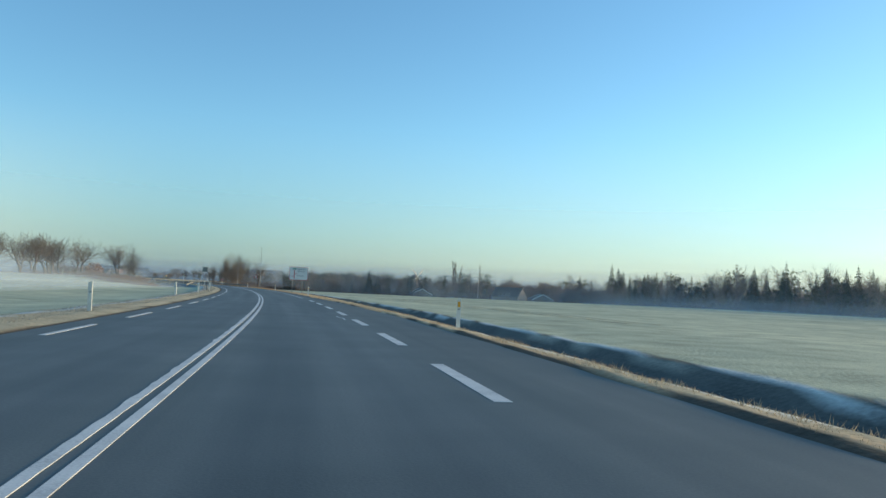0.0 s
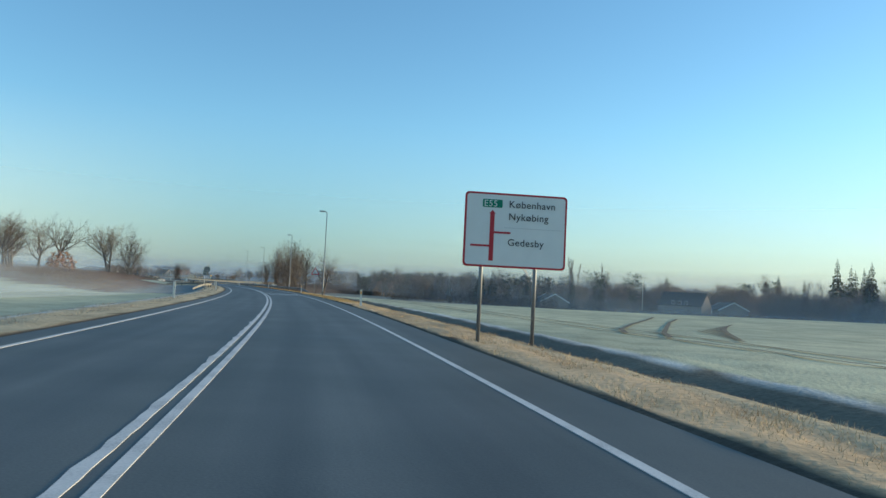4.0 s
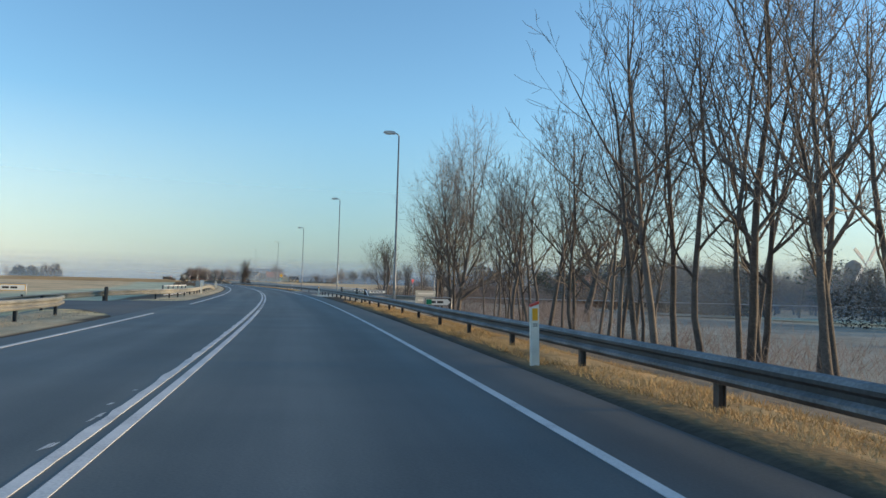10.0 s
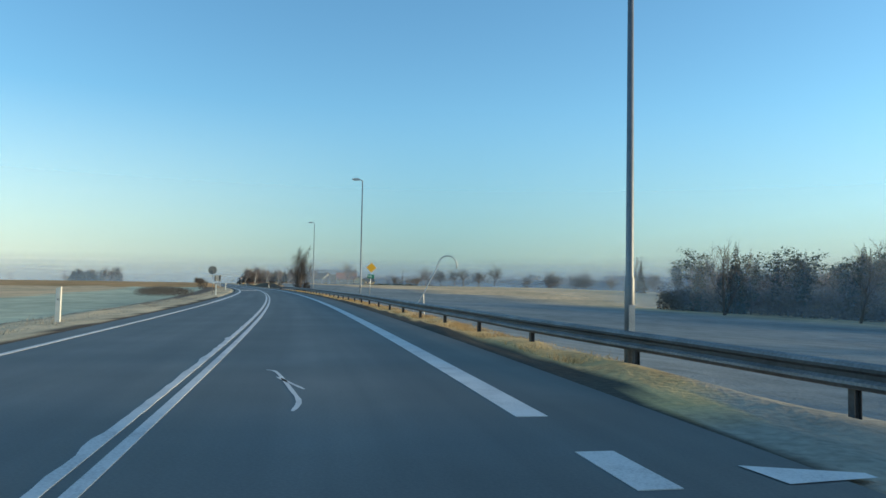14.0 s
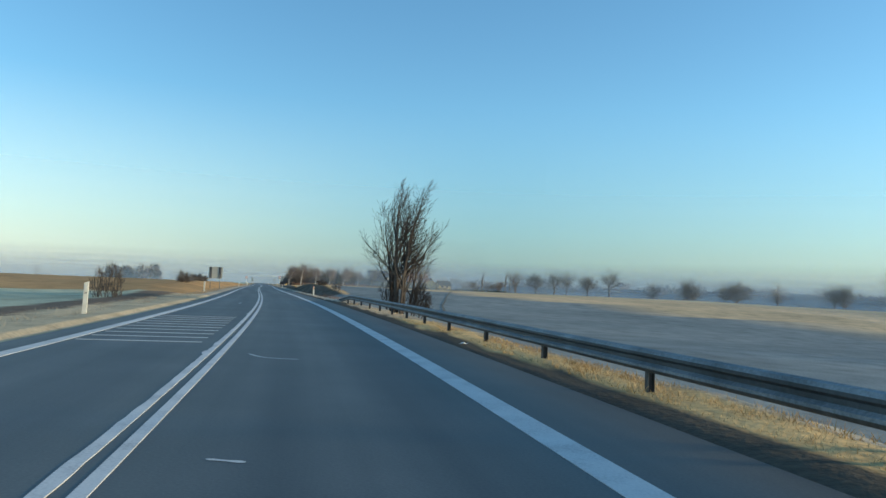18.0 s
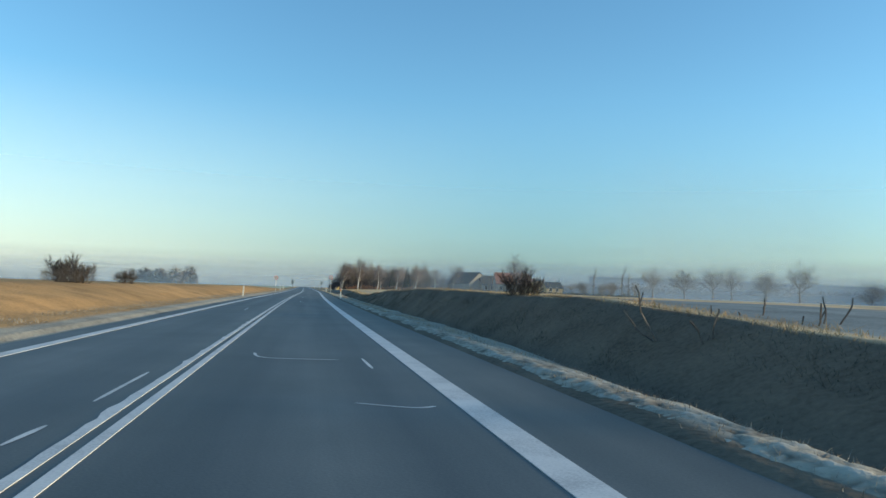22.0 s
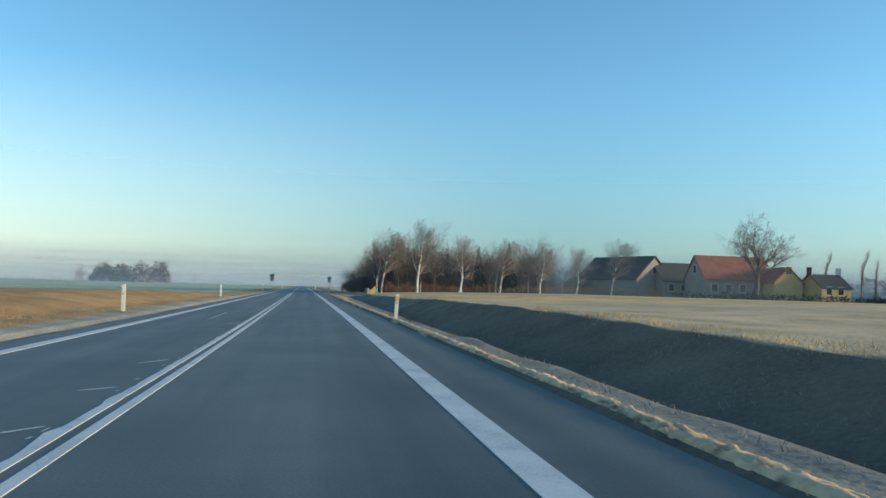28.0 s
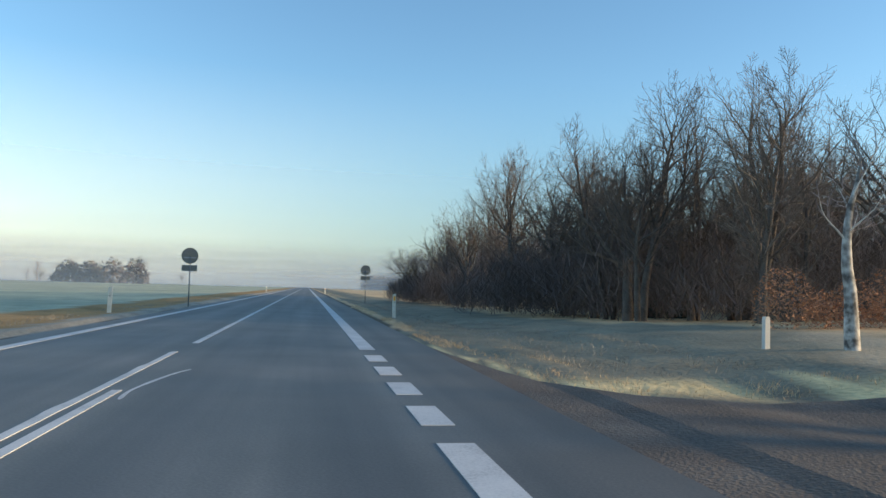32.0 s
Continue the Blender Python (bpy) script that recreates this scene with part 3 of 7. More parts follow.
def cover(s, n):
    """What grows at a place; some covers also hold the shade lying on it."""
    a = abs(n) + .22 * noise.noise((s * .35, n * .2, 9)) + .12 * noise.noise((s * 1.4, n, 5))
    s0 = s
    s = s + 5 * noise.noise((s * .08, n * .3, 0)) + 2 * noise.noise((s * .5, n * .5, 3))
    if a > 150:
        return "far"
    if on_drive(s0, n, 1.5 + .6 * noise.noise((s * .9, n * .9, 7))) is not None and 4.6 < a < 14:
        return "track" if on_drive(s0, n, .1) is not None else "frost_grass" if 300 < s < 400 else "edge"
    if 796.5 < s0 < 812 and 4.7 < n < 16:
        return "dull" if n > 10.5 + .5 * (s0 - 800) else "olive"
    if n > 0:
        if a < (5.4 if 364 < s < 510 else 4.97 if s > 640 else 5.2 if s > 364 else 5.05) and s > 95 or s < 98 and a < right_edge(s0) + .12:
            return "loam" if s > 526 else "soil"
        # the ditch colours include the shade of its far slope
        if s < 215:
            top = float(np.interp(s, [60, 100, 190], [9.7, 9.2, 8.9]))
            mid = float(np.interp(s, [60, 100, 190], [6.9, 6.9, 6.6]))
            frost = float(np.interp(s, [60, 90], [.16, 0]))
            return ("tawny" if s > 165 else "verge") if a < mid - .4 else "pale" if a < mid else "rim" if a < mid + frost else ("ditch_shade" if s < 85 else "ditch_brown") if a < top - .5 * frost else "frost_grass" if a < top and s < 90 else "rim" if a < top + .25 else "track" if a < top + .3 + .6 * frost else "frost_field"
        if s > 303 and s < 328:
            return "soil" if a < 6.25 and s0 < 321 else "island" if a < 6.2 else "dull" if a < 13 else "frost_shade" if a < 65 else "frost_field"
        # frost behind rail and trees takes a darker colour for their shade
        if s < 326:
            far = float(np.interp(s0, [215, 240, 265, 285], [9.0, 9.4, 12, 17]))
            return "gold_dark" if a < 5.6 else "gold" if a < 7.2 else "ditch_brown" if a < far - .2 else "rim" if a < far + .2 and s0 < 262 else "ditch" if a < far + .2 else "frost_shade" if s > 264 + 5 * noise.noise((n * .1, 4, 0)) and a < 70 else "frost_field"
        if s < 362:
            return "island" if a < 9 and s0 < 342 else "frost_grass" if a < 11 else "ditch" if a < 14 else "frost_shade" if a < 70 else "frost_field"
        if 503 < s < 524 and a < 7.2:
            return "soil" if a < np.interp(s, [503, 510, 520], [6.3, 5.6, 5.0]) else "ditch_brown" if s < 510 else "tussock"
        # near field coloured blue-grey as frost in shadow
        if s < 524:
            return ("dull" if s > 480 else "tawny") if a < 6.3 else "frost_grass" if a < 8 else "frost_blue_shade" if a < 60 else "straw"
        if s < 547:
            return "tussock" if a < 7.6 else "frost_grass" if a < 9.5 else "frost_blue_shade" if a < np.interp(s, [524, 547], [60, 48]) else "straw"
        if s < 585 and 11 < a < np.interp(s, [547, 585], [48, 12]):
            return "frost_blue_shade"
        # dull verge strip and ditch bank coloured darker for the bank's shade
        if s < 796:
            return "verge" if a < np.interp(s, [690, 700, 755, 766], [5.4, 5.2, 5.2, 5.9]) and s > 655 else ("shade_strip" if s > 672 else "frost_grass") if a < np.interp(s, [680, 700, 740, 755], [6.75, 6.2, 6.2, 6.6]) else ("ditch_frost" if s > 745 else "ditch") if a < 10.0 else "meadow" if s > 735 and a < 70 else "straw"
        return "verge" if a < 5.5 else "olive" if a < 13 else "straw"
    if a < 4.35 and s < 420 or a < 3.85:
        return "soil"
    if s < 196 + max(a - 16, 0) * .8:
        return "pale" if a < 6.2 else "rim" if a < 7 else "frost_field"
    if s < 300:
        return "pale" if a < 7 else "frost_blue_shade" if a < 14.3 else "heath" if a < 45 else "straw"
    if s < 515:
        return "pale" if a < 6.4 else "ditch" if a < 9 else "frost_field" if a < 24 else "straw"
    if s < 750:
        return "frost_grass" if a < 4.9 else "bank" if a < 60 else "straw"
    return "frost_grass" if a < 4.7 else "bank" if a < 7.5 + max(790 - s, 0) * .3 else "frost_field"


# the field entrance by the birches: its two edges
MOUTH = (4.4, 4.75, 4.9, 5.05, 5.2, 5.4, 5.7, 6.1, 6.7, 7.5, 8.5, 9.4, 10.0)


def mouth_far(n):
    return 798.1 + min(9 * math.exp(-(n - 4.75) / .45), 9) - max(n - 9, 0) * .8


def mouth_near(n):
    return 793.8 - min(2 * math.exp(-(n - 4.75) / .35), 2) + max(n - 9, 0) * .8


# roads that leave the main one: middle (s, n) points and half widths
DRIVES = [
    ([(345, 4.2), (344.7, 5), (344.2, 6), (343.4, 7), (342.6, 8), (341.2, 10), (339.4, 14), (337.5, 20), (336, 28), (334, 45), (330, 80), (322, 130)], [12.5, 10.6, 8.3, 6.6, 5.5, 4.5, 3.9, 3.6, 3.4, 3.2, 3.2, 3.2]),
    ([(289, -3.9), (289, -4.4), (289, -5), (289, -6), (289.5, -8), (290, -11), (290, -16), (289, -26), (286, -60)], [12, 10, 8.4, 7, 5.4, 4.5, 4, 3.5, 3.2]),
    ([((mouth_far(n) + mouth_near(n)) / 2, n) for n in MOUTH], [(mouth_far(n) - mouth_near(n)) / 2 for n in MOUTH]),
]


def drive_z(n, s):
    return max(ground_z(s, n) + .03, -.006) if abs(n) > 5.6 else -.006


def on_drive(s, n, more=.35):
    """The surface height where a side road lies, or None."""
    for pts, half in DRIVES:
        if n * pts[0][1] < 0:
            continue
        a, nn = abs(n), [abs(p[1]) for p in pts]
        if nn[0] - 1 < a < nn[-1] and abs(s - np.interp(a, nn, [p[0] for p in pts])) < np.interp(a, nn, half) + more:
            return drive_z(n, s)
    return None


def build_ground():
    ss = np.concatenate([np.arange(-120, 0, 6.0), np.arange(0, 870, 1.3), np.arange(870, 1700, 12.0)])
    right = [0, 3.5, 4.55, 4.72, 4.9, 5.1, 5.3, 5.5, 5.7, 5.9, 6.1, 6.3, 6.5, 6.75, 7.0, 7.3, 7.6, 8.0, 8.4, 8.8, 9.2, 9.6, 9.9, 10.2, 10.6, 11.2, 12, 13, 14, 16, 19, 23, 28, 34, 42, 55, 75, 100, 130, 160, 172]
    left = [3.3, 3.56, 3.72, 3.9, 4.05, 4.2, 4.4, 4.7, 5.0, 5.3, 5.6, 5.9, 6.3, 6.8, 7.4, 8.0, 8.7, 9.5, 10.5, 12, 14, 16, 18, 20, 22, 24, 26, 28, 31, 35, 42, 55, 75, 100, 130, 160, 172]
    nn = [-a for a in reversed(left)] + right
    sh, col = Shape(), []
    for s in ss:
        xs, ys = road_xy(np.full(len(nn), s), np.array(nn))
        for x, y, n in zip(xs, ys, nn):
            z = ground_z(s, n)
            a = abs(n)
            if a > 165:
                z = -3.1
            elif n > right_edge(s) + .05 or n < -4.2:
                amp = (.04 if s < 215 else min(max(a - 4.4, .2) * .05, .09)) if a < 11 else .035
                z += amp * noise.noise((s * .35, n * .9, 0)) + min(amp * 1.6, .075) * noise.noise((s * 1.3, n * 2.0, 4))
            for e in (.9, 1.5, 2.1, 2.7, 3.3):
                if 4.9 < a < 14 and on_drive(s, n, e) is not None:
                    z = max(z, on_drive(s, n, e) - .012 - .3 * (e - .9))
                    break
            if on_drive(s, n, .4) is not None:
                z = min(z, on_drive(s, n, .4) - (.035 if on_drive(s, n, -1.4) is not None else .012))
            sh.v.append((float(x), float(y), z))
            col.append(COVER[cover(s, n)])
    w = len(nn)
    for i in range(len(ss) - 1):
        for j in range(w - 1):
            sh.f.append((i * w + j, i * w + j + 1, (i + 1) * w + j + 1, (i + 1) * w + j))
            sh.mi.append(0)
    # the far country, a little lower, out to the horizon
    k = len(sh.v)
    g = np.array([-4200, -2200, -1100, -500, 0, 500, 1100, 2200, 4200], float)
    for y in g + 500:
        for x in g:
            sh.v.append((x, y, -3.0))
            col.append(COVER["far"])
    for i in range(8):
        for j in range(8):
            sh.f.append((k + i * 9 + j, k + i * 9 + j + 1, k + (i + 1) * 9 + j + 1, k + (i + 1) * 9 + j))
            sh.mi.append(0)
    ob = solid("ground", sh, M["ground"], "frosty winter fields, ditches and grass verges beside a road", "ground", kind="structure", smooth=True)
    at = ob.data.color_attributes.new("cover", "FLOAT_COLOR", "POINT")
    at.data.foreach_set("color", np.concatenate([np.array(col), np.ones((len(col), 1))], 1).ravel())
    return ob


ground = build_ground()


# ---- road ----
def left_edge(s):
    return float(np.interp(s, [-200, 380, 450, 2000], [-4.1, -4.1, -3.65, -3.65]))


def slab(n0, n1, s0, s1, z0, z1, step=2.0):
    """A band with thickness."""
    sh = Shape()
    ss = np.linspace(s0, s1, max(round((s1 - s0) / step), 1) + 1)
    for s in ss:
        a, b = (n0(s) if callable(n0) else n0), (n1(s) if callable(n1) else n1)
        for n, z in ((a, z0), (a, z1), (b, z1), (b, z0)):
            sh.v.append(tuple(P(s, n, z)))
    for i in range(len(ss) - 1):
        for j in range(3):
            sh.f.append((4 * i + j, 4 * i + j + 1, 4 * i + j + 5, 4 * i + j + 4))
            sh.mi.append(0)
    e = 4 * (len(ss) - 1)
    sh.f += [(3, 2, 1, 0), (e, e + 1, e + 2, e + 3)]
    sh.mi += [0, 0]
    return sh


road = solid("road", slab(left_edge, right_edge, -110, 1690, -.12, 0, 2.0), M["road"],
             "dark grey asphalt main road with white lines", "road", kind="structure")
lane = []
for s in np.linspace(-110, 1690, 901):
    for n in (left_edge(s), left_edge(s), right_edge(s), right_edge(s)):
        lane += [float(s), float(n), 0.0]
road.data.attributes.new("lane", "FLOAT_VECTOR", "POINT").data.foreach_set("vector", lane)


def left_line(s):
    return float(np.interp(s, [0, 370, 450, 2000], [-3.42, -3.42, -2.97, -2.97]))


def line(name, n, width, s0, s1, label=""):
    c = n if callable(n) else (lambda s: n)
    return part(name, slab(lambda s: c(s) - width / 2, lambda s: c(s) + width / 2, s0, s1, -.01, .006, 2.5), M["paint"], road, label)


DL_HALF = .106


def middle(s):
    """How far the painted middle wanders off the road's line."""
    return float(np.interp(s, [40, 60, 150, 190, 260, 330, 360, 440, 508, 606, 700, 800], [.0, .01, -.03, -.05, -.035, -.06, -.07, -.02, .0, .02, .05, .04]))


for side in (-1, 1):
    spans = [(-110, 286 if side > 0 else 336), (345, 533), (543, 804 if side < 0 else 799)] if side > 0 else [(-110, 336), (345, 533), (543, 752.2), (753.2, 754.4), (757.4, 804)]
    if side > 0:
        spans.insert(1, (297, 336))
    for a, b in spans:
        if side > 0:
            line("centre_line", lambda s: middle(s) + DL_HALF, .105, a, b, "white solid centre line")
            continue
        fray = slab(lambda s: middle(s) - .158 - .13 * max(noise.noise((s * 1.1, 1, 0)) - .1, 0) - .03 * noise.noise((s * 6.3, 2, 0)), lambda s: middle(s) - .055 + .010 * noise.noise((s * 2.2, 7, 0)), a, b, -.01, .006, .28)
        part("centre_line", fray, M["paint"], road, "white solid centre line with a frayed edge")
    dashes = [(336.8 + 2 * i, 337.9 + 2 * i) for i in range(4)] + [(534 + 2.1 * i, 535.1 + 2.1 * i) for i in range(4)]
    if side > 0:
        dashes += [(287 + 2 * i, 288.1 + 2 * i) for i in range(5)]
    for a, b in dashes:
        line("centre_dash", lambda s: middle(s) + DL_HALF * side, .115, a, b)
line("centre_line", 0.0, .13, 806, 1500, "single white centre line")
for a in np.arange(-9.7, 82, 8.02):
    line("edge_dash", 3.77, .22, a + .3, a + 4.4)
line("edge_line", 3.68, .11, 91, 326, "thin white edge line")
for i in range(16):
    line("edge_dash", lambda s: float(np.interp(s, [327, 360], [3.66, 3.45])), .30, 327.6 + 1.95 * i, 328.65 + 1.95 * i)
line("edge_line", lambda s: float(np.interp(s, [360, 380], [3.45, 3.40])), .31, 359.4, 796, "broad white edge line")
for i in range(4):
    line("edge_dash", 3.40, .31, 796.8 + 1.95 * i, 797.9 + 1.95 * i)
line("edge_line", 3.40, .31, 805, 1500, "broad white edge line")
line("edge_line", left_line, .11, -110, 36, "thin white edge line")
for i in range(9):
    line("edge_dash", left_line, .14, 38.5 + 8 * i, 42.6 + 8 * i)
line("edge_line", left_line, .11, 110, 281, "thin white edge line")
line("edge_line", left_line, .12, 292, 400, "thin white edge line")
line("edge_line", left_line, .24, 400.5, 1500, "broad white edge line")
# rumble strips across the lanes
for i in range(10):
    line("rumble_bar", 1.93, 3.1, 189.5 + 1.02 * i, 189.60 + 1.02 * i, "thin white rumble bar across the lane")
for i in range(10):
    line("rumble_bar", -1.6, 2.3, 468.0 + 1.2 * i, 468.09 + 1.2 * i, "thin white rumble bar across the lane")


# paint marks and sealed cracks on the lanes
MARKS = [[(609.9, 1.24), (608.4, 1.26), (607.6, 1.46), (607.3, 1.25)], [(630.7, 1.32), (629.4, 1.16), (628.6, 1.15), (627.6, 1.13)], [(633.1, 1.04), (631.8, 1.27)],
         [(363.4, .84), (363.1, .99), (361.4, 1.2), (360.5, 1.29), (359.9, 1.23)], [(362.6, 1.0), (361.4, 1.35)], [(218.8, 1.95), (217.3, 1.85), (216.6, 1.5), (215.1, 1.2), (214.0, 1.37), (213.7, 1.73)],
         [(564.9, .77), (564.0, 1.01), (563.8, 2.21)], [(564.1, 2.62), (562.5, 2.66)], [(559.1, 2.17), (558.8, 2.74), (558.9, 3.0)], [(559.1, -.42), (561.7, -.40)], [(557.0, -.51), (557.8, -.45)],
         [(554.0, 2.42), (549.3, 2.46), (546.9, 2.68)], [(53.4, 3.3), (52.2, 3.3), (51.7, 3.42), (50.8, 3.40), (50.1, 3.40)], [(698.7, -.5), (699.0, -.25)], [(701.1, -.6), (701.4, -.27)], [(704.0, -.6), (704.6, -.27)],
         [(715.6, -.5), (716.2, -.25)], [(725.1, -.6), (725.5, -.27)], [(731.4, -.65), (731.9, -.27)], [(731.1, -2.75), (730.8, -2.36)], [(717.7, -1.34), (724.4, -1.39)], [(587.0, -1.1), (590.4, -1.19)], [(632.7, -2.18), (634.5, -2.09)],
         [(465.8, .54), (465.2, .83), (465.0, 1.37)], [(494.7, -1.08), (497.4, -1.01)], [(458.0, .67), (457.9, .94)], [(801.2, .62), (800.5, .46), (799.1, .30), (798.3, .33)]]
for pts in MARKS:
    sh = Shape()
    q = []
    for i in range(len(pts) - 1):
        p0, p1, p2, p3 = (np.array(pts[min(max(j, 0), len(pts) - 1)], float) for j in (i - 1, i, i + 1, i + 2))
        for f in (0, .2, .4, .6, .8):
            c = .5 * (2 * p1 + (p2 - p0) * f + (2 * p0 - 5 * p1 + 4 * p2 - p3) * f * f + (3 * p1 - p0 - 3 * p2 + p3) * f ** 3)
            q.append(P(float(c[0]), float(c[1]), .004))
    q.append(P(*pts[-1], .004))
    for i, p in enumerate(q):
        d = (q[min(i + 1, len(q) - 1)] - q[max(i - 1, 0)]).normalized()
        r = Vector((d.y, -d.x, 0)) * (.026 + .012 * noise.noise((i * .7, p.x, p.y)) if 0 < i < len(q) - 1 else .012)
        sh.v += [tuple(p - r), tuple(p + r)]
    for i in range(len(q) - 1):
        sh.f.append((2 * i, 2 * i + 1, 2 * i + 3, 2 * i + 2))
        sh.mi.append(0)
    part("paint_mark", sh, M["paint"], road, "thin pale paint mark on the asphalt")
flecks = random.Random(12)
for s0, s1, k in ((72, 92, 34), (206, 216, 16), (252, 262, 14), (500, 512, 16), (690, 712, 20), (736, 760, 26)):
    for i in range(k):
        s, n = flecks.uniform(s0, s1), middle(s0) - flecks.uniform(.19, .30)
        l, w = flecks.uniform(.06, .30), flecks.uniform(.012, .03)
        sh = Shape()
        sh.face([tuple(P(s, n - w, .004)), tuple(P(s + l * .3, n + w * .6, .004)), tuple(P(s + l, n + w, .004)), tuple(P(s + l * .8, n - w * .4, .004))])
        part("paint_fleck", sh, M["paint"], road, "fleck of worn white paint")
# give-way teeth at the mouth of the side road
for i in range(13):
    s, n = 357.36 - .94 * i, 4.3 + .035 * i
    sh = Shape()
    sh.v += [tuple(P(s, n, .006)), tuple(P(s - .5, n + .05, .006)), tuple(P(s - .42, n + .75, .006)), tuple(P(s - .3, n + .75, .006))]
    sh.f.append((0, 1, 2, 3))
    sh.mi.append(0)
    part("give_way_tooth", sh, M["paint"], road)
sh = Shape()
sh.v += [tuple(P(s, n, .008)) for s, n in ((345.35, 4.8), (345.45, 4.8), (343.05, 7.4), (342.93, 7.4))]
sh.f.append((0, 1, 2, 3))
sh.mi.append(0)
part("side_line", sh, M["paint"], road)
sh = Shape()
sh.v += [tuple(P(s, n, .008)) for s, n in ((345.0, 4.8), (345.12, 4.8), (342.72, 7.4), (342.58, 7.4))]
sh.f.append((0, 1, 2, 3))
sh.mi.append(0)
part("side_line", sh, M["paint"], road)


def side_road(name, pts, widths, label):
    """A road that leaves the main one; pts are (s, n) along its middle."""
    sh = Shape()
    f = (-1, -.5, 0, .5, 1)
    for (s, n), h in zip(pts, widths):
        for k in f:
            sh.v.append(tuple(P(s + k * h, n, drive_z(n, s + k * h))))
    w = len(f)
    for i in range(len(pts) - 1):
        for j in range(w - 1):
            q = (i * w + j, i * w + j + 1, (i + 1) * w + j + 1, (i + 1) * w + j)
            sh.f.append(q if pts[0][1] < 0 else q[::-1])
            sh.mi.append(0)
    return solid(name, sh, M["dirt" if name == "driveway" else "asphalt"], label, "road", kind="structure")


for name, (pts, half), label in zip(("side_road", "side_road", "driveway"), DRIVES, ("asphalt side road leaving through the guard rails", "asphalt side road crossing the grass verge", "brown packed-earth field entrance across the ditch")):
    side_road(name, pts, half, label)


# tractor tracks in the winter crop
def track(pts, half=.11):
    sh = Shape()
    k = 8 * (len(pts) - 1)
    f = np.linspace(0, len(pts) - 1, k + 1)
    ss, nn = np.interp(f, range(len(pts)), [p[0] for p in pts]), np.interp(f, range(len(pts)), [p[1] for p in pts])
    c = [P(float(s), float(n)) + Vector((0, 0, .045)) for s, n in zip(ss, nn)]
    for i, p in enumerate(c):
        d = (c[min(i + 1, k)] - c[max(i - 1, 0)]).normalized()
        r = Vector((d.y, -d.x, 0)) * half
        sh.v += [tuple(p - r), tuple(p + r)]
    for i in range(k):
        sh.f.append((2 * i, 2 * i + 1, 2 * i + 3, 2 * i + 2))
        sh.mi.append(0)
    solid("tractor_track", sh, M["track"], "dark wheel track pressed into the frosty crop", "track", "tractor tracks")


for pts in ([(60, 19.5), (100, 17.2), (120, 15.4), (150, 13.6), (185, 12.6), (214, 12.4)], [(60, 21.4), (100, 19.0), (120, 17.2), (150, 15.4), (185, 14.4), (214, 14.2)],
            [(112, 18.6), (116, 20.5), (128, 28), (142, 37), (160, 48)], [(114, 17.6), (118, 19.0), (130, 26.5), (144, 35.5), (162, 46.5)],
            [(505, 12.8), (518, 16), (531, 19.0), (560, 27), (620, 45), (700, 72)], [(139, 14.6), (143, 16.5), (150, 20.5), (158.5, 25.5), (170, 33)], [(141, 13.8), (145, 15.5), (152, 19.5), (160, 24.5), (172, 32)]):
    track(pts)
for i in range(13):
    track([(138 + 1.0 * i, 17 + .55 * i), (147 + 1.1 * i, 20.5 + .9 * i)], .05)

# ---- lamp columns ----
def lamp_column(reach):
    root = thing("street_lamp", "tall slim grey steel street lamp on the grass verge", "street lamp", "lamps along the road")
    sh = Shape()
    sh.tube([(0, 0, -.3), (0, 0, 1.4), (0, 0, 1.45), (0, 0, 9.2)], [.085, .08, .065, .038], 10)
    part("pole", sh, M["pole_grey"], root, smooth=True)
    sh = Shape()
    sh.box((.0, -.085, .75), (.10, .02, .45))
    part("service_door", sh, M["steel"], root)
    sh = Shape()
    sh.tube([(0, 0, 9.15), (-.06, 0, 9.27), (-.22, 0, 9.32)], [.035, .034, .032], 8)
    part("bracket", sh, M["pole_grey"], root, smooth=True)
    sh = Shape()
    out = [(-.2, 9.27), (-.2, 9.36), (-.34, 9.41), (-.62, 9.41), (-.80, 9.37), (-.82, 9.31), (-.60, 9.27)]
    sh.prism(out, -.13, .13)
    head = part("lamp_head", sh, M["steel"], root)
    sh = Shape()
    sh.prism([(-.72, 9.275), (-.68, 9.235), (-.42, 9.235), (-.38, 9.268)], -.10, .10)
    part("lens", sh, M["sign_white"], head, "milky lamp glass")
    return root


lamp = lamp_column(.8)
LAMPS = [(194.8, 6.05, 9.0), (243.4, 6.6, 9.3), (291.8, 6.7, 9.1), (327.5, 7.05, 9.5), (363.9, 6.5, 9.1), (410.8, 6.9, 9.3), (457.9, 6.75, 9.6)]
for i, (s, n, top) in enumerate(LAMPS):
    m = place(s, n, z=min(ground_z(s, n), 0)) @ Matrix.Diagonal((1, 1, (top - min(ground_z(s, n), 0)) / 9.25, 1))
    if i == 0:
        lamp.matrix_basis = m
    else:
        c = copy_thing(lamp, m)
        c.matrix_basis = m
c = copy_thing(lamp, place(342.3, 20.6, 110, z=-.6))
c.matrix_basis = place(342.3, 20.6, 110, z=-.6)

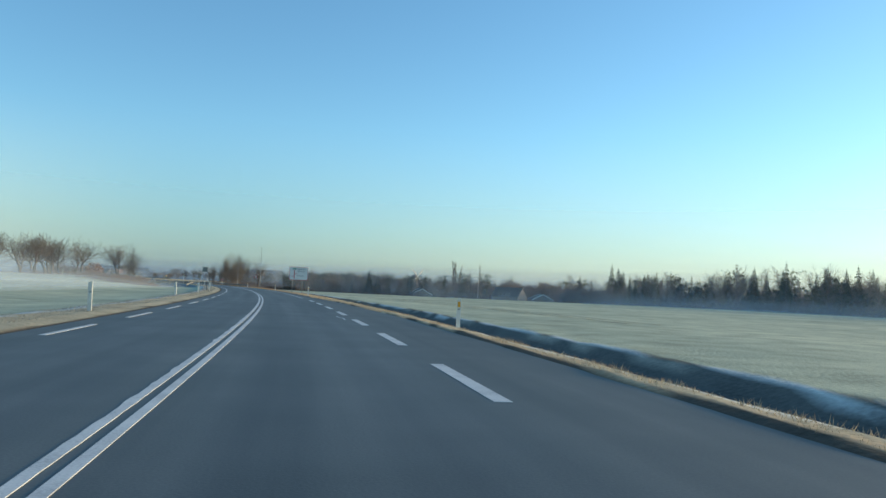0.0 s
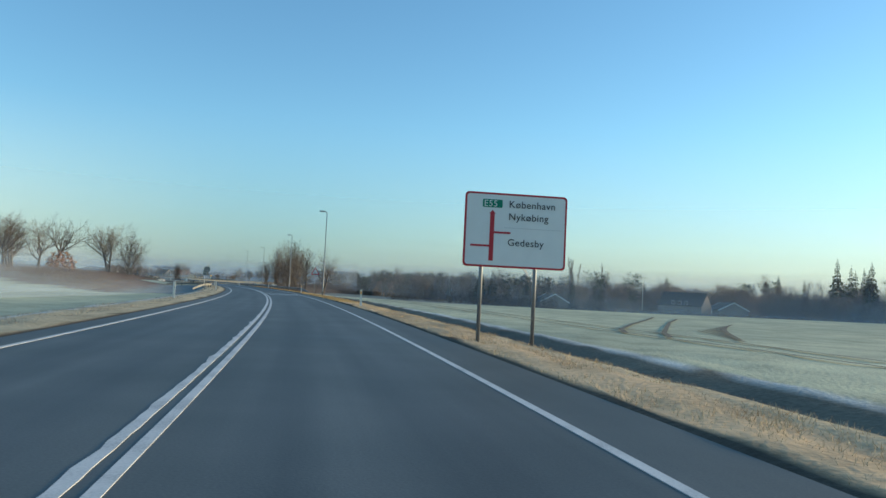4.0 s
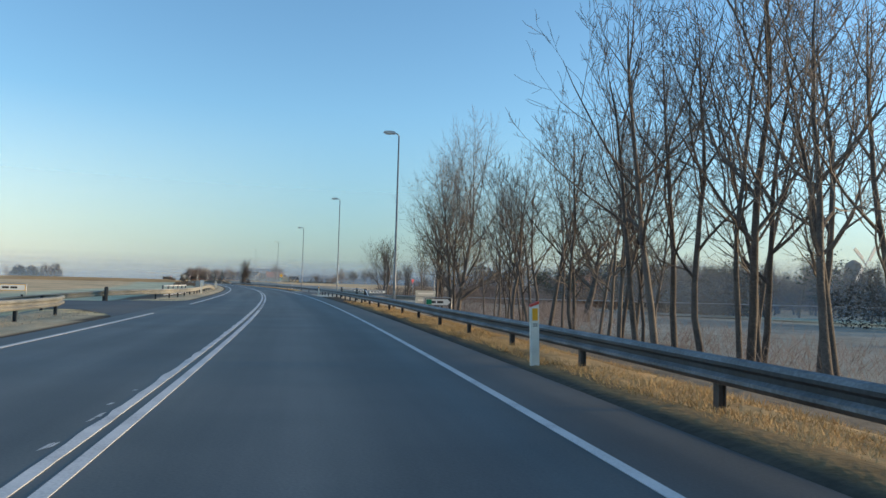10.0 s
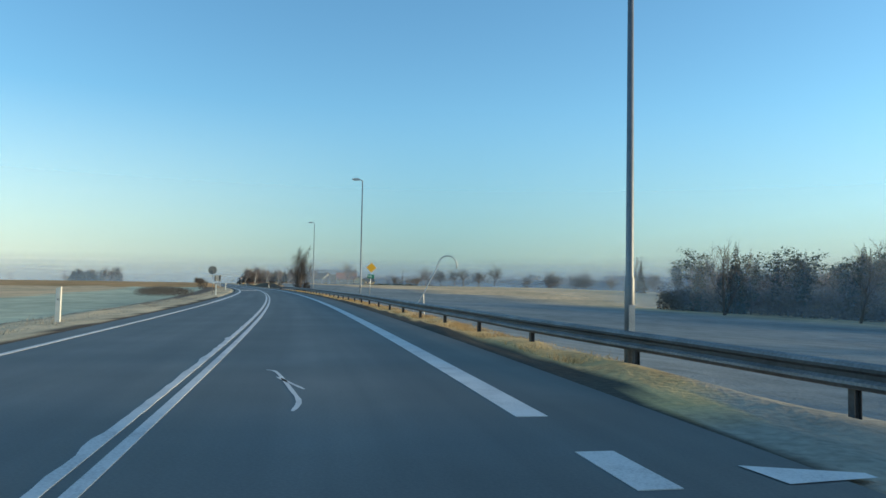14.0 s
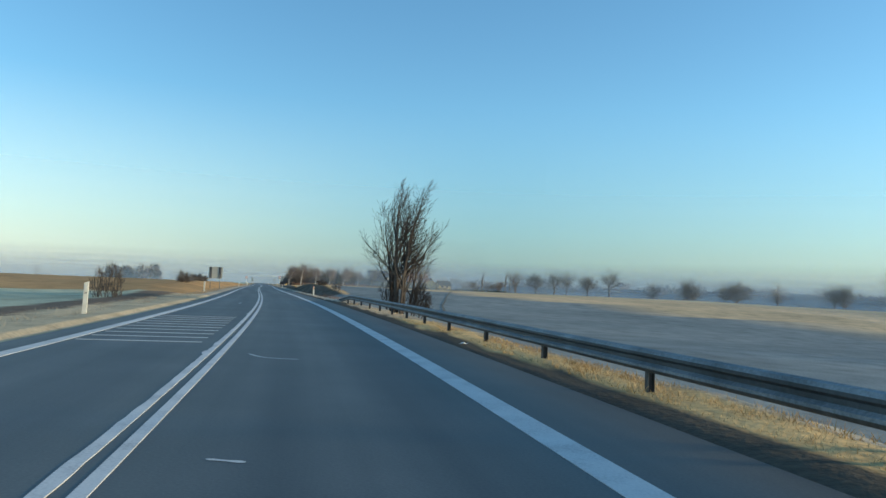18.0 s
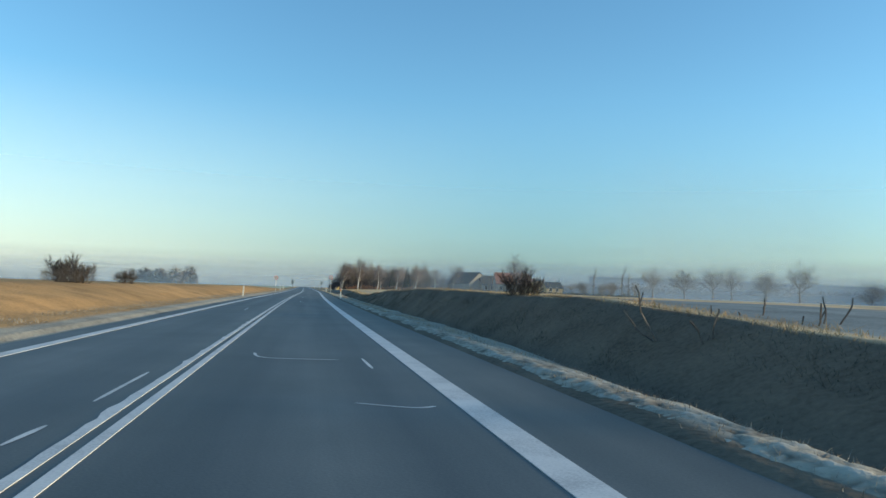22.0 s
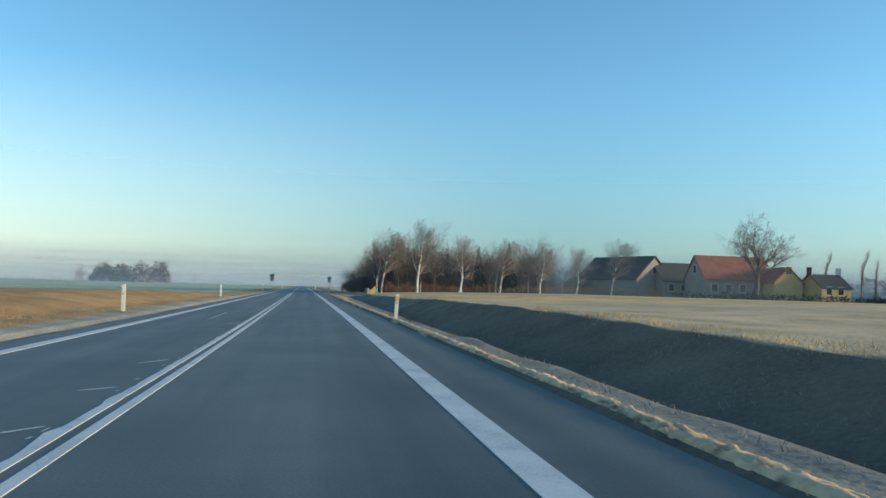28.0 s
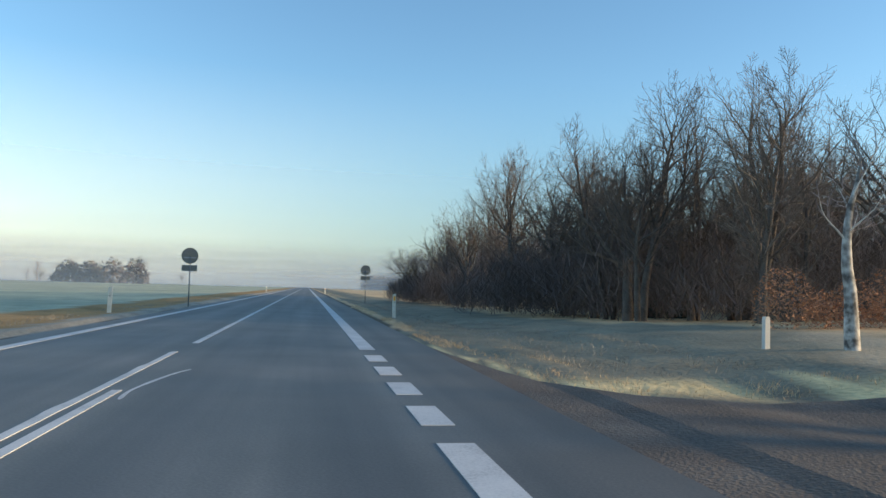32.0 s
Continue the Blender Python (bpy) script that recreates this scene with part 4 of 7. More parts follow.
# ---- marker posts ----
def marker_post(two_dots, red_cap=True):
    root = thing("marker_post", "white plastic road marker post with an orange reflector and slanted top", "marker post", "marker posts along the road")
    sh = Shape()
    w, d, h = .065, .05, 1.0
    for k, (x, y) in enumerate(((-w, -d), (w, -d), (w, d), (-w, d))):
        sh.v.append((x, y, -.2))
    for k, (x, y) in enumerate(((-w, -d), (w, -d), (w, d), (-w, d))):
        sh.v.append((x, y, h - (.05 if x < 0 else 0)))
    for q in ((4, 5, 6, 7), (0, 1, 5, 4), (1, 2, 6, 5), (2, 3, 7, 6), (3, 0, 4, 7)):
        sh.f.append(q)
        sh.mi.append(0)
    part("post", sh, M["white_plastic"], root)
    sh = Shape()
    sh.box((0, -d - .004, .80), (.085, .008, .19))
    part("reflector", sh, M["orange"] if not two_dots else M["white_plastic"], root, "orange reflector" if not two_dots else "white reflector")
    sh = Shape()
    k = len(sh.v)
    e = .003
    sh.v += [(-w - e, -d - e, .915), (w + e, -d - e, .965), (w + e, d + e, .965), (-w - e, d + e, .915), (-w - e, -d - e, .955), (w + e, -d - e, 1.005), (w + e, d + e, 1.005), (-w - e, d + e, .955)]
    for q in ((4, 5, 6, 7), (0, 1, 5, 4), (1, 2, 6, 5), (2, 3, 7, 6), (3, 0, 4, 7)):
        sh.f.append(q)
        sh.mi.append(0)
    part("cap", sh, M["post_red"] if red_cap and not two_dots else M["white_plastic"], root, "red band on the slanted top" if red_cap and not two_dots else "")
    for z in (.62, .65):
        sh = Shape()
        sh.box((0, -d - .003, z), (.07, .006, .012))
        part("number_bar", sh, M["sign_black"], root)
    return root


post_r, post_o, post_l = marker_post(False), marker_post(False, False), marker_post(True)
POSTS_R = [(264.4, 5.1), (531.8, 5.4), (628.4, 5.0)]
POSTS_O = [(47.5, 7.0), (109.1, 5.6), (160.3, 5.5), (211.1, 5.17), (328.2, 5.35), (721.4, 5.22), (821.5, 5.8), (916, 5.2)]
POSTS_L = [(50, -5.3), (83.5, -6.4), (101, -5.9), (119, -5.5), (161, -5.6), (206, -5.15), (262, -5.1), (322.8, -5.4), (376.1, -5.5), (426.5, -4.75), (478.5, -5.1), (532, -5.5), (626.7, -4.5), (722, -4.9), (758.7, -5.25), (819.3, -4.9), (916.5, -4.3)]
for proto, rows in ((post_r, POSTS_R), (post_o, POSTS_O), (post_l, POSTS_L)):
    for i, (s, n) in enumerate(rows):
        m = place(s, n, rng.uniform(-8, 8)) @ Matrix.Rotation(radians(rng.uniform(-2.5, 2.5)), 4, "Y")
        if i == 0:
            proto.matrix_basis = m
        else:
            copy_thing(proto, m)

# ---- guard rails ----
WAVE = [(0, .58), (.055, .565), (.075, .525), (.075, .49), (.02, .455), (.02, .405), (.075, .37), (.075, .335), (.055, .295), (0, .28)]


def guard_rail(pts, label, dip=(True, True), gap=3.9, top=0.0, run=7.0, steel=("rail_steel", "rail_top"), post_at=None, pale=0.0, fall=((0, 1), (0, 0))):
    """A steel guard rail through (s, n) points; its face looks to the side of smaller |n| or along the given line."""
    root = thing("guard_rail", label, "guard rail", "guard rails")
    c, q = [], [P(s, n, 0) for s, n in pts]
    # resample
    acc = [0]
    for a, b in zip(q, q[1:]):
        acc.append(acc[-1] + (b - a).length)
    L = acc[-1]
    k = max(int(L / 2), 2)
    ds = np.linspace(0, L, k + 1)
    ss, nn = np.interp(ds, acc, [p[0] for p in pts]), np.interp(ds, acc, [p[1] for p in pts])
    c = [P(s, n, 0) for s, n in zip(ss, nn)]
    flip = 1 if pts[0][1] > 0 else -1
    sh = Shape()
    hs = []
    for i, p in enumerate(c):
        d = (c[min(i + 1, k)] - c[max(i - 1, 0)]).normalized()
        r = Vector((d.y, -d.x, 0)) * -flip
        h = top + .04 * noise.noise((ds[i] * .05, 0, 0)) - float(np.interp(nn[i], *fall))
        if dip[0]:
            h -= .52 * (1 - min(ds[i] / run, 1)) ** 1.5
        if dip[1]:
            h -= .52 * (1 - min((L - ds[i]) / run, 1)) ** 1.25
        hs.append(h)
        g = min(ground_z(ss[i], nn[i]), 0)
        for o, z in WAVE:
            sh.v.append(tuple(p + r * (o - .04) + Vector((0, 0, z + h + g * .3))))
        for o, z in reversed(WAVE):
            sh.v.append(tuple(p + r * (o - .046) + Vector((0, 0, z + h + g * .3))))
    w = 2 * len(WAVE)
    for i in range(k):
        for j in range(w):
            j2 = (j + 1) % w
            sh.f.append((i * w + j, i * w + j2, (i + 1) * w + j2, (i + 1) * w + j))
            sh.mi.append(0)
    sh.f += [tuple(range(w)), tuple(reversed(range(k * w, k * w + w)))]
    sh.mi += [0, 0]
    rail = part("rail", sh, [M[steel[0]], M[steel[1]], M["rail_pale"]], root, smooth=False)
    # the first pale metres of the rail get the sunlit colour
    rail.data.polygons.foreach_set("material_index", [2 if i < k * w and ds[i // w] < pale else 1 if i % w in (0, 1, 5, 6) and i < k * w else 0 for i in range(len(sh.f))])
    pm = None
    first = 2.0 if dip[0] else .6
    if post_at:
        first = float(np.interp(post_at, ss, ds)) % gap
    for d in np.arange(first, L, gap):
        s, n = float(np.interp(d, ds, ss)), float(np.interp(d, ds, nn))
        if pm is None:
            sp = Shape()
            sp.prism([(-.04, -.55), (.04, -.55), (.04, .52), (-.04, .52)], -.008, .008)
            sp.prism([(-.045, -.55), (-.037, -.55), (-.037, .52), (-.045, .52)], -.05, .05)
            sp.prism([(.037, -.55), (.045, -.55), (.045, .52), (.037, .52)], -.05, .05)
            pm = sp.mesh("rail_post", M["rail_steel"])
        ob = new("rail_post", pm)
        ob.parent = root
        ob.matrix_basis = place(s, n + .1 * flip, z=float(np.interp(d, ds, hs)))
    return root


guard_rail([(219.6, 7.2), (223, 6.75), (229, 6.1), (237, 5.75), (262, 5.7), (300, 5.75), (318, 5.98), (329, 6.02), (334.9, 6.17)], "weathered galvanised steel guard rail with a shaded face before trees", dip=(True, False))
guard_rail([(343.4, 26), (343.5, 19), (344.2, 15), (345.4, 12.6), (348.4, 10.4), (353, 8.6), (357.5, 7.4), (362, 6.6), (368, 5.95), (380, 5.7), (440, 5.65), (474, 5.68), (484, 5.85), (500, 5.92), (508, 6.0), (514.5, 6.1)], "weathered galvanised steel guard rail with a shaded face above dry grass", dip=(False, True), gap=4.1, run=11.0, post_at=469.8, pale=24.0, fall=((6.0, 7.4, 10.4, 12.6, 15, 19, 26), (0, .06, .26, .38, .48, .62, .85)))
# far rails use the sunlit steel colour throughout
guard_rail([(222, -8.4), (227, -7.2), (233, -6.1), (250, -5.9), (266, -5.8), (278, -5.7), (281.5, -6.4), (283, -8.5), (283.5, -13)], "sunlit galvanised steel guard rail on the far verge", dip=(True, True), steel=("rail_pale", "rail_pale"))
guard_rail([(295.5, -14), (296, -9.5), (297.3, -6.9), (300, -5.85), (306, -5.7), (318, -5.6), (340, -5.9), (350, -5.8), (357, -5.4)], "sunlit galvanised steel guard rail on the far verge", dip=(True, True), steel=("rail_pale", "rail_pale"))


# ---- railing of the culvert beside the side road ----
def railing(pts, label):
    root = thing("railing", label, "railing")
    c = [P(s, n, z) for s, n, z in pts]
    for z in (.45, .78, 1.1):
        sh = Shape()
        sh.tube([p + Vector((0, 0, z)) for p in c], [.04] * len(c), 8)
        part("rail", sh, M["frost_steel"], root, smooth=True)
    for p in c:
        sh = Shape()
        sh.box((p.x, p.y, p.z + .4), (.10, .10, 1.5))
        part("railing_post", sh, M["pole_grey"], root)
    end = Shape()
    end.tube([c[-1] + Vector((0, 0, 1.1)), P(pts[-1][0] + 1.5, pts[-1][1] - .15, pts[-1][2] + .93), P(pts[-1][0] + 3, pts[-1][1] - .25, pts[-1][2] + .73)], [.03] * 3, 6)
    part("end_bar", end, M["rail_steel"], root, "dark slanting end bar", smooth=True)
    return root


def culvert_railing():
    """The long grey railing behind the guard rail, with a rail that slopes to the ground at its near end."""
    root = thing("railing", "long grey pipe railing of a culvert behind the guard rail", "railing")
    spots = [(304.6, 6.72), (313.1, 7.15), (322.0, 6.9)]
    fine = [(304.6 + 17.4 * i / 8, float(np.interp(304.6 + 17.4 * i / 8, [q[0] for q in spots], [q[1] for q in spots]))) for i in range(9)]
    for z in (.83, .60, .38, -.2):
        sh = Shape()
        e = [(fine[-1][0] + (1.6 if z > .8 else .3), fine[-1][1] - .1)]
        sh.tube([P(s, n, z) for s, n in fine + e], [.028] * 10, 8)
        part("rail", sh, M["frost_steel"] if z > .8 else M["rail_pale"], root, "frosted top rail" if z > .8 else "", smooth=True)
    sh = Shape()
    sh.tube([P(304.6, 6.72, .83), P(302.4, 6.75, .3), P(300.6, 6.8, -.15), P(299.2, 6.85, -.6)], [.03] * 4, 8)
    part("sloping_rail", sh, M["frost_steel"], root, "pale rail sloping into the grass", smooth=True)
    for s, n in spots:
        sh = Shape()
        c, h = P(s, n, 0), heading(s)
        sh.prism([(-.085, -.9), (.085, -.9), (.085, .87), (.06, .90), (-.06, .90), (-.085, .87)], -.07, .07, m=Matrix.Translation(c) @ Matrix.Rotation(h, 4, "Z"))
        part("railing_post", sh, M["rail_steel"], root, "broad weathered steel post")


culvert_railing()
railing([(310 + 2.5 * i, -7.1 + .08 * i, -.4) for i in range(6)], "pale steel pipe railing of a culvert behind the far guard rail")


# ---- signs ----
def writing(text, size, material, parent, m, name="writing"):
    """Letters as a thin mesh."""
    cu = bpy.data.curves.new("text", "FONT")
    cu.body, cu.size, cu.extrude, cu.space_character = text, size, .002, 1.08
    tmp = new("text", cu)
    me = bpy.data.meshes.new_from_object(tmp.evaluated_get(bpy.context.evaluated_depsgraph_get()))
    bpy.data.objects.remove(tmp)
    me.materials.clear()
    me.materials.append(material)
    ob = new(name, me)
    ob.parent = parent
    ob.matrix_basis = m
    return ob


FACE = Matrix.Rotation(radians(90), 4, "X")      # letters upright, looking back along the road


def plate(root, outline, y, thick, material, name="plate", label=""):
    sh = Shape()
    sh.prism(outline, y - thick / 2, y + thick / 2)
    return part(name, sh, material, root, label)


def bar(x0, z0, x1, z1):
    return [(x0, z0), (x1, z0), (x1, z1), (x0, z1)]


def rounded(x0, z0, x1, z1, r, k=4):
    out = []
    for cx, cz, a0 in ((x1 - r, z1 - r, 0), (x0 + r, z1 - r, 90), (x0 + r, z0 + r, 180), (x1 - r, z0 + r, 270)):
        for i in range(k + 1):
            t = radians(a0 + 90 * i / k)
            out.append((cx + r * math.cos(t), cz + r * math.sin(t)))
    return out


def sign_post(root, x, top, r=.035, y=.05, base=-.4, material="steel"):
    sh = Shape()
    sh.tube([(x, y, base), (x, y, top)], [r, r], 8)
    return part("sign_post", sh, M[material], root, smooth=True)


def direction_sign():
    root = thing("direction_sign", "large white direction sign with red border and junction diagram", "road sign")
    w, z0, z1 = 1.30, 1.85, 3.70
    plate(root, rounded(-w, z0, w, z1, .1), 0, .03, M["sign_red"], "border", "red border")
    face = plate(root, rounded(-w + .05, z0 + .05, w - .05, z1 - .05, .07), -.003, .034, M["sign_white"], "face")
    y = -.024
    for o in (bar(-.66, z0 + .16, -.55, z1 - .52), bar(-1.13, z0 + .50, -.66, z0 + .55), bar(-.55, z0 + .84, -.13, z0 + .89)):
        plate(root, o, y, .006, M["sign_red"], "diagram_bar")
    plate(root, [(-.68, z1 - .52), (-.53, z1 - .52), (-.605, z1 - .43)], y, .006, M["sign_red"], "arrow_tip")
    plate(root, rounded(-.86, z1 - .37, -.36, z1 - .17, .03), y, .006, M["sign_green"], "route_plate", "green route number plate")
    plate(root, bar(-.3, z0 + .985, w - .12, z0 + 1.0), y, .006, M["wall_white"], "divider")
    for text, x, z, size, k in (("E55", -.83, z1 - .345, .22, "sign_white"), ("København", -.2, z1 - .35, .245, "sign_black"), ("Nykøbing", -.2, z1 - .66, .245, "sign_black"), ("Gedesby", -.2, z0 + .55, .245, "sign_black")):
        writing(text, size, M[k], root, Matrix.Translation((x, y - .006, z)) @ FACE)
    for x in (-.82, .55):
        sign_post(root, x, z1 - .1, .05, .07, material="pole_grey")
    for z in (z0 + .3, z1 - .3):
        sh = Shape()
        sh.box((0, .03, z), (2 * w - .2, .03, .05))
        part("bracket", sh, M["steel"], root)
    return root


direction_sign().matrix_basis = place(131.6, 6.32, -3, z=0)


def ring_sign(number, d, height, border, label, face="sign_white", post="steel"):
    root = thing("speed_sign", label, "road sign")
    plate(root, disc(d / 2, 28, 0, height), 0, .02, border, "border")
    plate(root, disc(d / 2 * .80, 28, 0, height), -.004, .022, M[face], "face")
    if number:
        size = d * .52
        writing(number, size, M["sign_black"], root, Matrix.Translation((-size * .60, -.02, height - size * .36)) @ FACE, "number")
    sign_post(root, 0, height + .1, .035, .04, material=post)
    return root


for s, n, h in ((692.8, 5.35, 2.95), (691.7, -4.6, 2.5)):
    ring_sign("90", .72, h, M["sign_red"], "round speed limit sign with a red ring and black number", post="white_plastic").matrix_basis = place(s, n, 0)
ring_sign("70", .74, 2.45, M["roof_dark"], "round dark-ringed grey sign ending a speed limit", face="sign_back_pale", post="white_plastic").matrix_basis = place(255.6, -7.05, 6, z=0)


def warning_sign():
    root = thing("warning_sign", "red-edged triangular warning sign with a black bicycle on a thin pole", "road sign")
    h, a = 2.24, .90
    tri = [(-a / 2, h), (a / 2, h), (0, h + a * .866)]
    plate(root, tri, 0, .02, M["sign_red"], "border")
    k = .70
    cz = h + a * .866 / 3
    plate(root, [(x * k, cz + (z - cz) * k) for x, z in tri], -.004, .022, M["sign_white"], "face")
    y, zc = -.02, h + .17
    for x in (-.085, .085):
        sh = Shape()
        o, i = disc(.058, 18, x, zc), disc(.044, 18, x, zc)
        for q in range(18):
            r = (q + 1) % 18
            sh.face([(o[q][0], y, o[q][1]), (o[r][0], y, o[r][1]), (i[r][0], y, i[r][1]), (i[q][0], y, i[q][1])])
        part("wheel", sh, M["sign_black"], root)
    sh = Shape()
    for a0, b0 in (((-.085, zc), (-.04, zc + .11)), ((-.04, zc + .11), (.055, zc + .11)), ((.055, zc + .11), (.0, zc)), ((.0, zc), (-.04, zc + .11)), ((-.085, zc), (0, zc)), ((.085, zc), (.05, zc + .15)), ((.05, zc + .15), (.085, zc + .16)), ((-.04, zc + .11), (-.05, zc + .14)), ((-.07, zc + .14), (-.03, zc + .14))):
        sh.tube([(a0[0], y, a0[1]), (b0[0], y, b0[1])], [.007, .007], 4)
    part("bicycle", sh, M["sign_black"], root, "black bicycle outline")
    sign_post(root, 0, h + .3, .03, .04, material="pole_grey")
    return root


warning_sign().matrix_basis = place(196.4, 5.3, 0)


def back_panel(w, h, z0, label, posts, ribs=False):
    """A sign that is seen from behind."""
    root = thing("road_sign", label, "road sign")
    plate(root, rounded(-w / 2, z0, w / 2, z0 + h, .05), 0, .03, M["sign_back_pale" if ribs else "sign_back"], "plate")
    if ribs:
        for x in posts:
            sh = Shape()
            sh.box((x, -.04, z0 + h / 2), (.26, .05, h - .02))
            part("channel", sh, M["sign_black"], root, "dark upright channel")
        sh = Shape()
        sh.box((0, -.03, z0 + h / 2), (w - .1, .03, .04))
        part("bracket", sh, M["steel"], root)
    for x in posts:
        sign_post(root, x, z0 + h, .04, -.05, material="pole_grey")
    return root


back_panel(.62, .6, 2.25, "back of a dark square sign on one grey pole", [.27]).matrix_basis = place(119.1, -6.1, 0)
back_panel(1.72, 1.5, 1.45, "back of a large grey direction sign on two poles", [-.62, .55], True).matrix_basis = place(555.3, -5.65, 0, z=.02)


def disc_back(d, height, label, lower=False):
    root = thing("round_sign", label, "road sign")
    plate(root, disc(d / 2, 24, 0, height), 0, .02, M["sign_back"], "disc")
    if lower:
        plate(root, bar(-d * .46, height - d * .95, d * .46, height - d * .58), 0, .02, M["sign_back"], "lower_plate")
        sh = Shape()
        sh.box((0, -.02, height - d * .12), (d * .7, .03, .06))
        part("clamp", sh, M["steel"], root)
    sign_post(root, .04 * d, height, .03, -.03, material="pole_grey")
    return root


disc_back(.75, 2.45, "back of a round sign on a leaning pole", True).matrix_basis = place(206.3, -6.5, 0, z=-.1) @ Matrix.Rotation(radians(4), 4, "Y")
disc_back(.80, 2.35, "dark back of a round sign on a thin pole").matrix_basis = place(428, -5.2, 0)
disc_back(.86, 2.7, "back of a round sign with a small plate below", True).matrix_basis = place(831.7, -4.0, 0)
disc_back(.86, 2.8, "back of a round sign with a small plate below", True).matrix_basis = place(853.7, 7.0, 0)


def diamond_sign():
    root = thing("priority_sign", "yellow diamond priority sign above a small green route plate", "road sign")
    h, a = 2.5, .42
    plate(root, [(-a, h), (0, h - a), (a, h), (0, h + a)], 0, .02, M["sign_white"], "border", "white border")
    plate(root, [(-a * .86, h), (0, h - a * .86), (a * .86, h), (0, h + a * .86)], -.004, .022, M["sign_yellow"], "face")
    plate(root, rounded(-.25, h - .80, .25, h - .52, .03), 0, .02, M["sign_green"], "route_plate", "green route number plate")
    writing("E55", .21, M["sign_white"], root, Matrix.Translation((-.22, -.014, h - .735)) @ FACE)
    sign_post(root, 0, h + .2, .03, .04)
    return root


diamond_sign().matrix_basis = place(409.3, 7.4, 0, z=0) @ Matrix.Rotation(radians(3), 4, "Y")


def arrow_board(w, label, body="sign_white", z=.55, bars=3, tip=1, edge="sign_black"):
    """A low board with an arrow-shaped end; the unreadable names are bars."""
    root = thing("direction_board", label, "road sign")
    o = [(-w / 2, z), (w / 2 - .16, z), (w / 2, z + .19), (w / 2 - .16, z + .38), (-w / 2, z + .38)]
    o = [(x * tip, q) for x, q in o]
    plate(root, o, 0, .03, M[edge], "border")
    plate(root, [(x * .965, z + .19 + (q - z - .19) * .86) for x, q in o], -.004, .032, M[body], "face")
    x = -w / 2 + .25
    for i in range(bars):
        plate(root, bar(x, z + .13, x + (w - .6) / bars * .8, z + .25), -.022, .006, M["sign_black"], "text_bar")
        x += (w - .6) / bars
    tube = Shape()
    tube.tube([(x, .05, q) for x, q in ((-w / 2 - .05, z - .9), (-w / 2 - .05, z + .40), (-w / 2 + .02, z + .44), (w / 2 - .02, z + .44), (w / 2 + .05, z + .40), (w / 2 + .05, z - .9))], [.022] * 6, 8)
    part("frame", tube, M["steel"], root, "bent grey steel tube frame", smooth=True)
    return root


arrow_board(1.8, "white arrow-ended direction board in a tube frame").matrix_basis = place(352.8, 13.2, 4, z=-.48)
arrow_board(2.3, "longer white arrow-ended direction board in a tube frame", bars=4).matrix_basis = place(352.0, 15.4, 4, z=-.52)
board = arrow_board(1.45, "white direction board with a green patch behind the rail", bars=2)
plate(board, bar(-.66, .60, -.36, .88), -.024, .008, M["sign_green"], "route_plate", "green route patch")
board.matrix_basis = place(293.5, 9.4, 0, z=-.4)
arrow_board(1.5, "sunlit pale arrow board with an orange edge at the junction", "sign_white", .75, 2, -1, "sign_yellow").matrix_basis = place(303.9, -15.1, 8, z=-.5)


def yield_sign():
    root = thing("yield_sign", "give-way triangle lit by the sun at the side road", "road sign")
    h, a = 2.5, .8
    plate(root, [(-a / 2, h), (a / 2, h), (0, h - a * .866)], 0, .02, M["sign_red"], "border")
    # orange sunlight on the face is put into its yellow colour
    plate(root, [(-a * .33, h - .07), (a * .33, h - .07), (0, h - a * .66)], .004, .022, M["sign_yellow"], "face")
    sign_post(root, 0, h - .1, .03, -.04)
    return root


yield_sign().matrix_basis = place(351.7, 20.1, 50, z=-.5)


# the bent hook-shaped pole behind the rail
def hook_pole():
    root = thing("bent_pole", "thin leaning pole bent over like a hook", "pole")
    pts = [(-.1, 0, -.6), (.05, 0, -.2), (.72, 0, .95), (1.20, 0, 1.9)]
    for i in range(9):
        a = radians(158 - 22 * i)
        pts.append((1.84 + .47 * math.cos(a), 0, 2.22 + .47 * math.sin(a)))
    sh = Shape()
    sh.tube(pts, [.03] * len(pts), 7)
    part("pole", sh, M["steel"], root, smooth=True)
    sh = Shape()
    sh.tube([(.72, 0, -.7), (.64, 0, .8)], [.03, .03], 6)
    part("prop", sh, M["steel"], root)
    return root


hook_pole().matrix_basis = place(388.6, 6.85, 0, z=0)


def name_board():
    root = thing("name_board", "two pale sunlit boards stacked on posts behind the guard rail", "road sign")
    for z in (.45, .97):
        plate(root, rounded(-.95, z, .95, z + .47, .04), 0, .03, M["sign_back_pale"], "board")
        plate(root, bar(-.75, z + .17, .55, z + .30), -.02, .006, M["wall_white"], "text_bar")
    for x in (-.7, .7):
        sign_post(root, x, 1.5, .035, .05, material="pole_grey")
    return root


def verge_panel(face, label):
    root = thing("verge_panel", label, "road sign", "small panels behind the far rail")
    plate(root, rounded(-.23, .35, .23, 1.15, .03), 0, .03, M[face], "panel")
    sign_post(root, 0, 1.1, .03, .04, material="pole_grey")
    return root


verge_panel("sign_back_pale", "small upright grey panel on a post behind the far guard rail").matrix_basis = place(352.3, -7.45, -6, z=-.05)
verge_panel("sign_white", "small upright white panel on a post behind the far guard rail").matrix_basis = place(352.3, -6.9, -6, z=0)
name_board().matrix_basis = place(310.5, 12.3, 10, z=-.6)


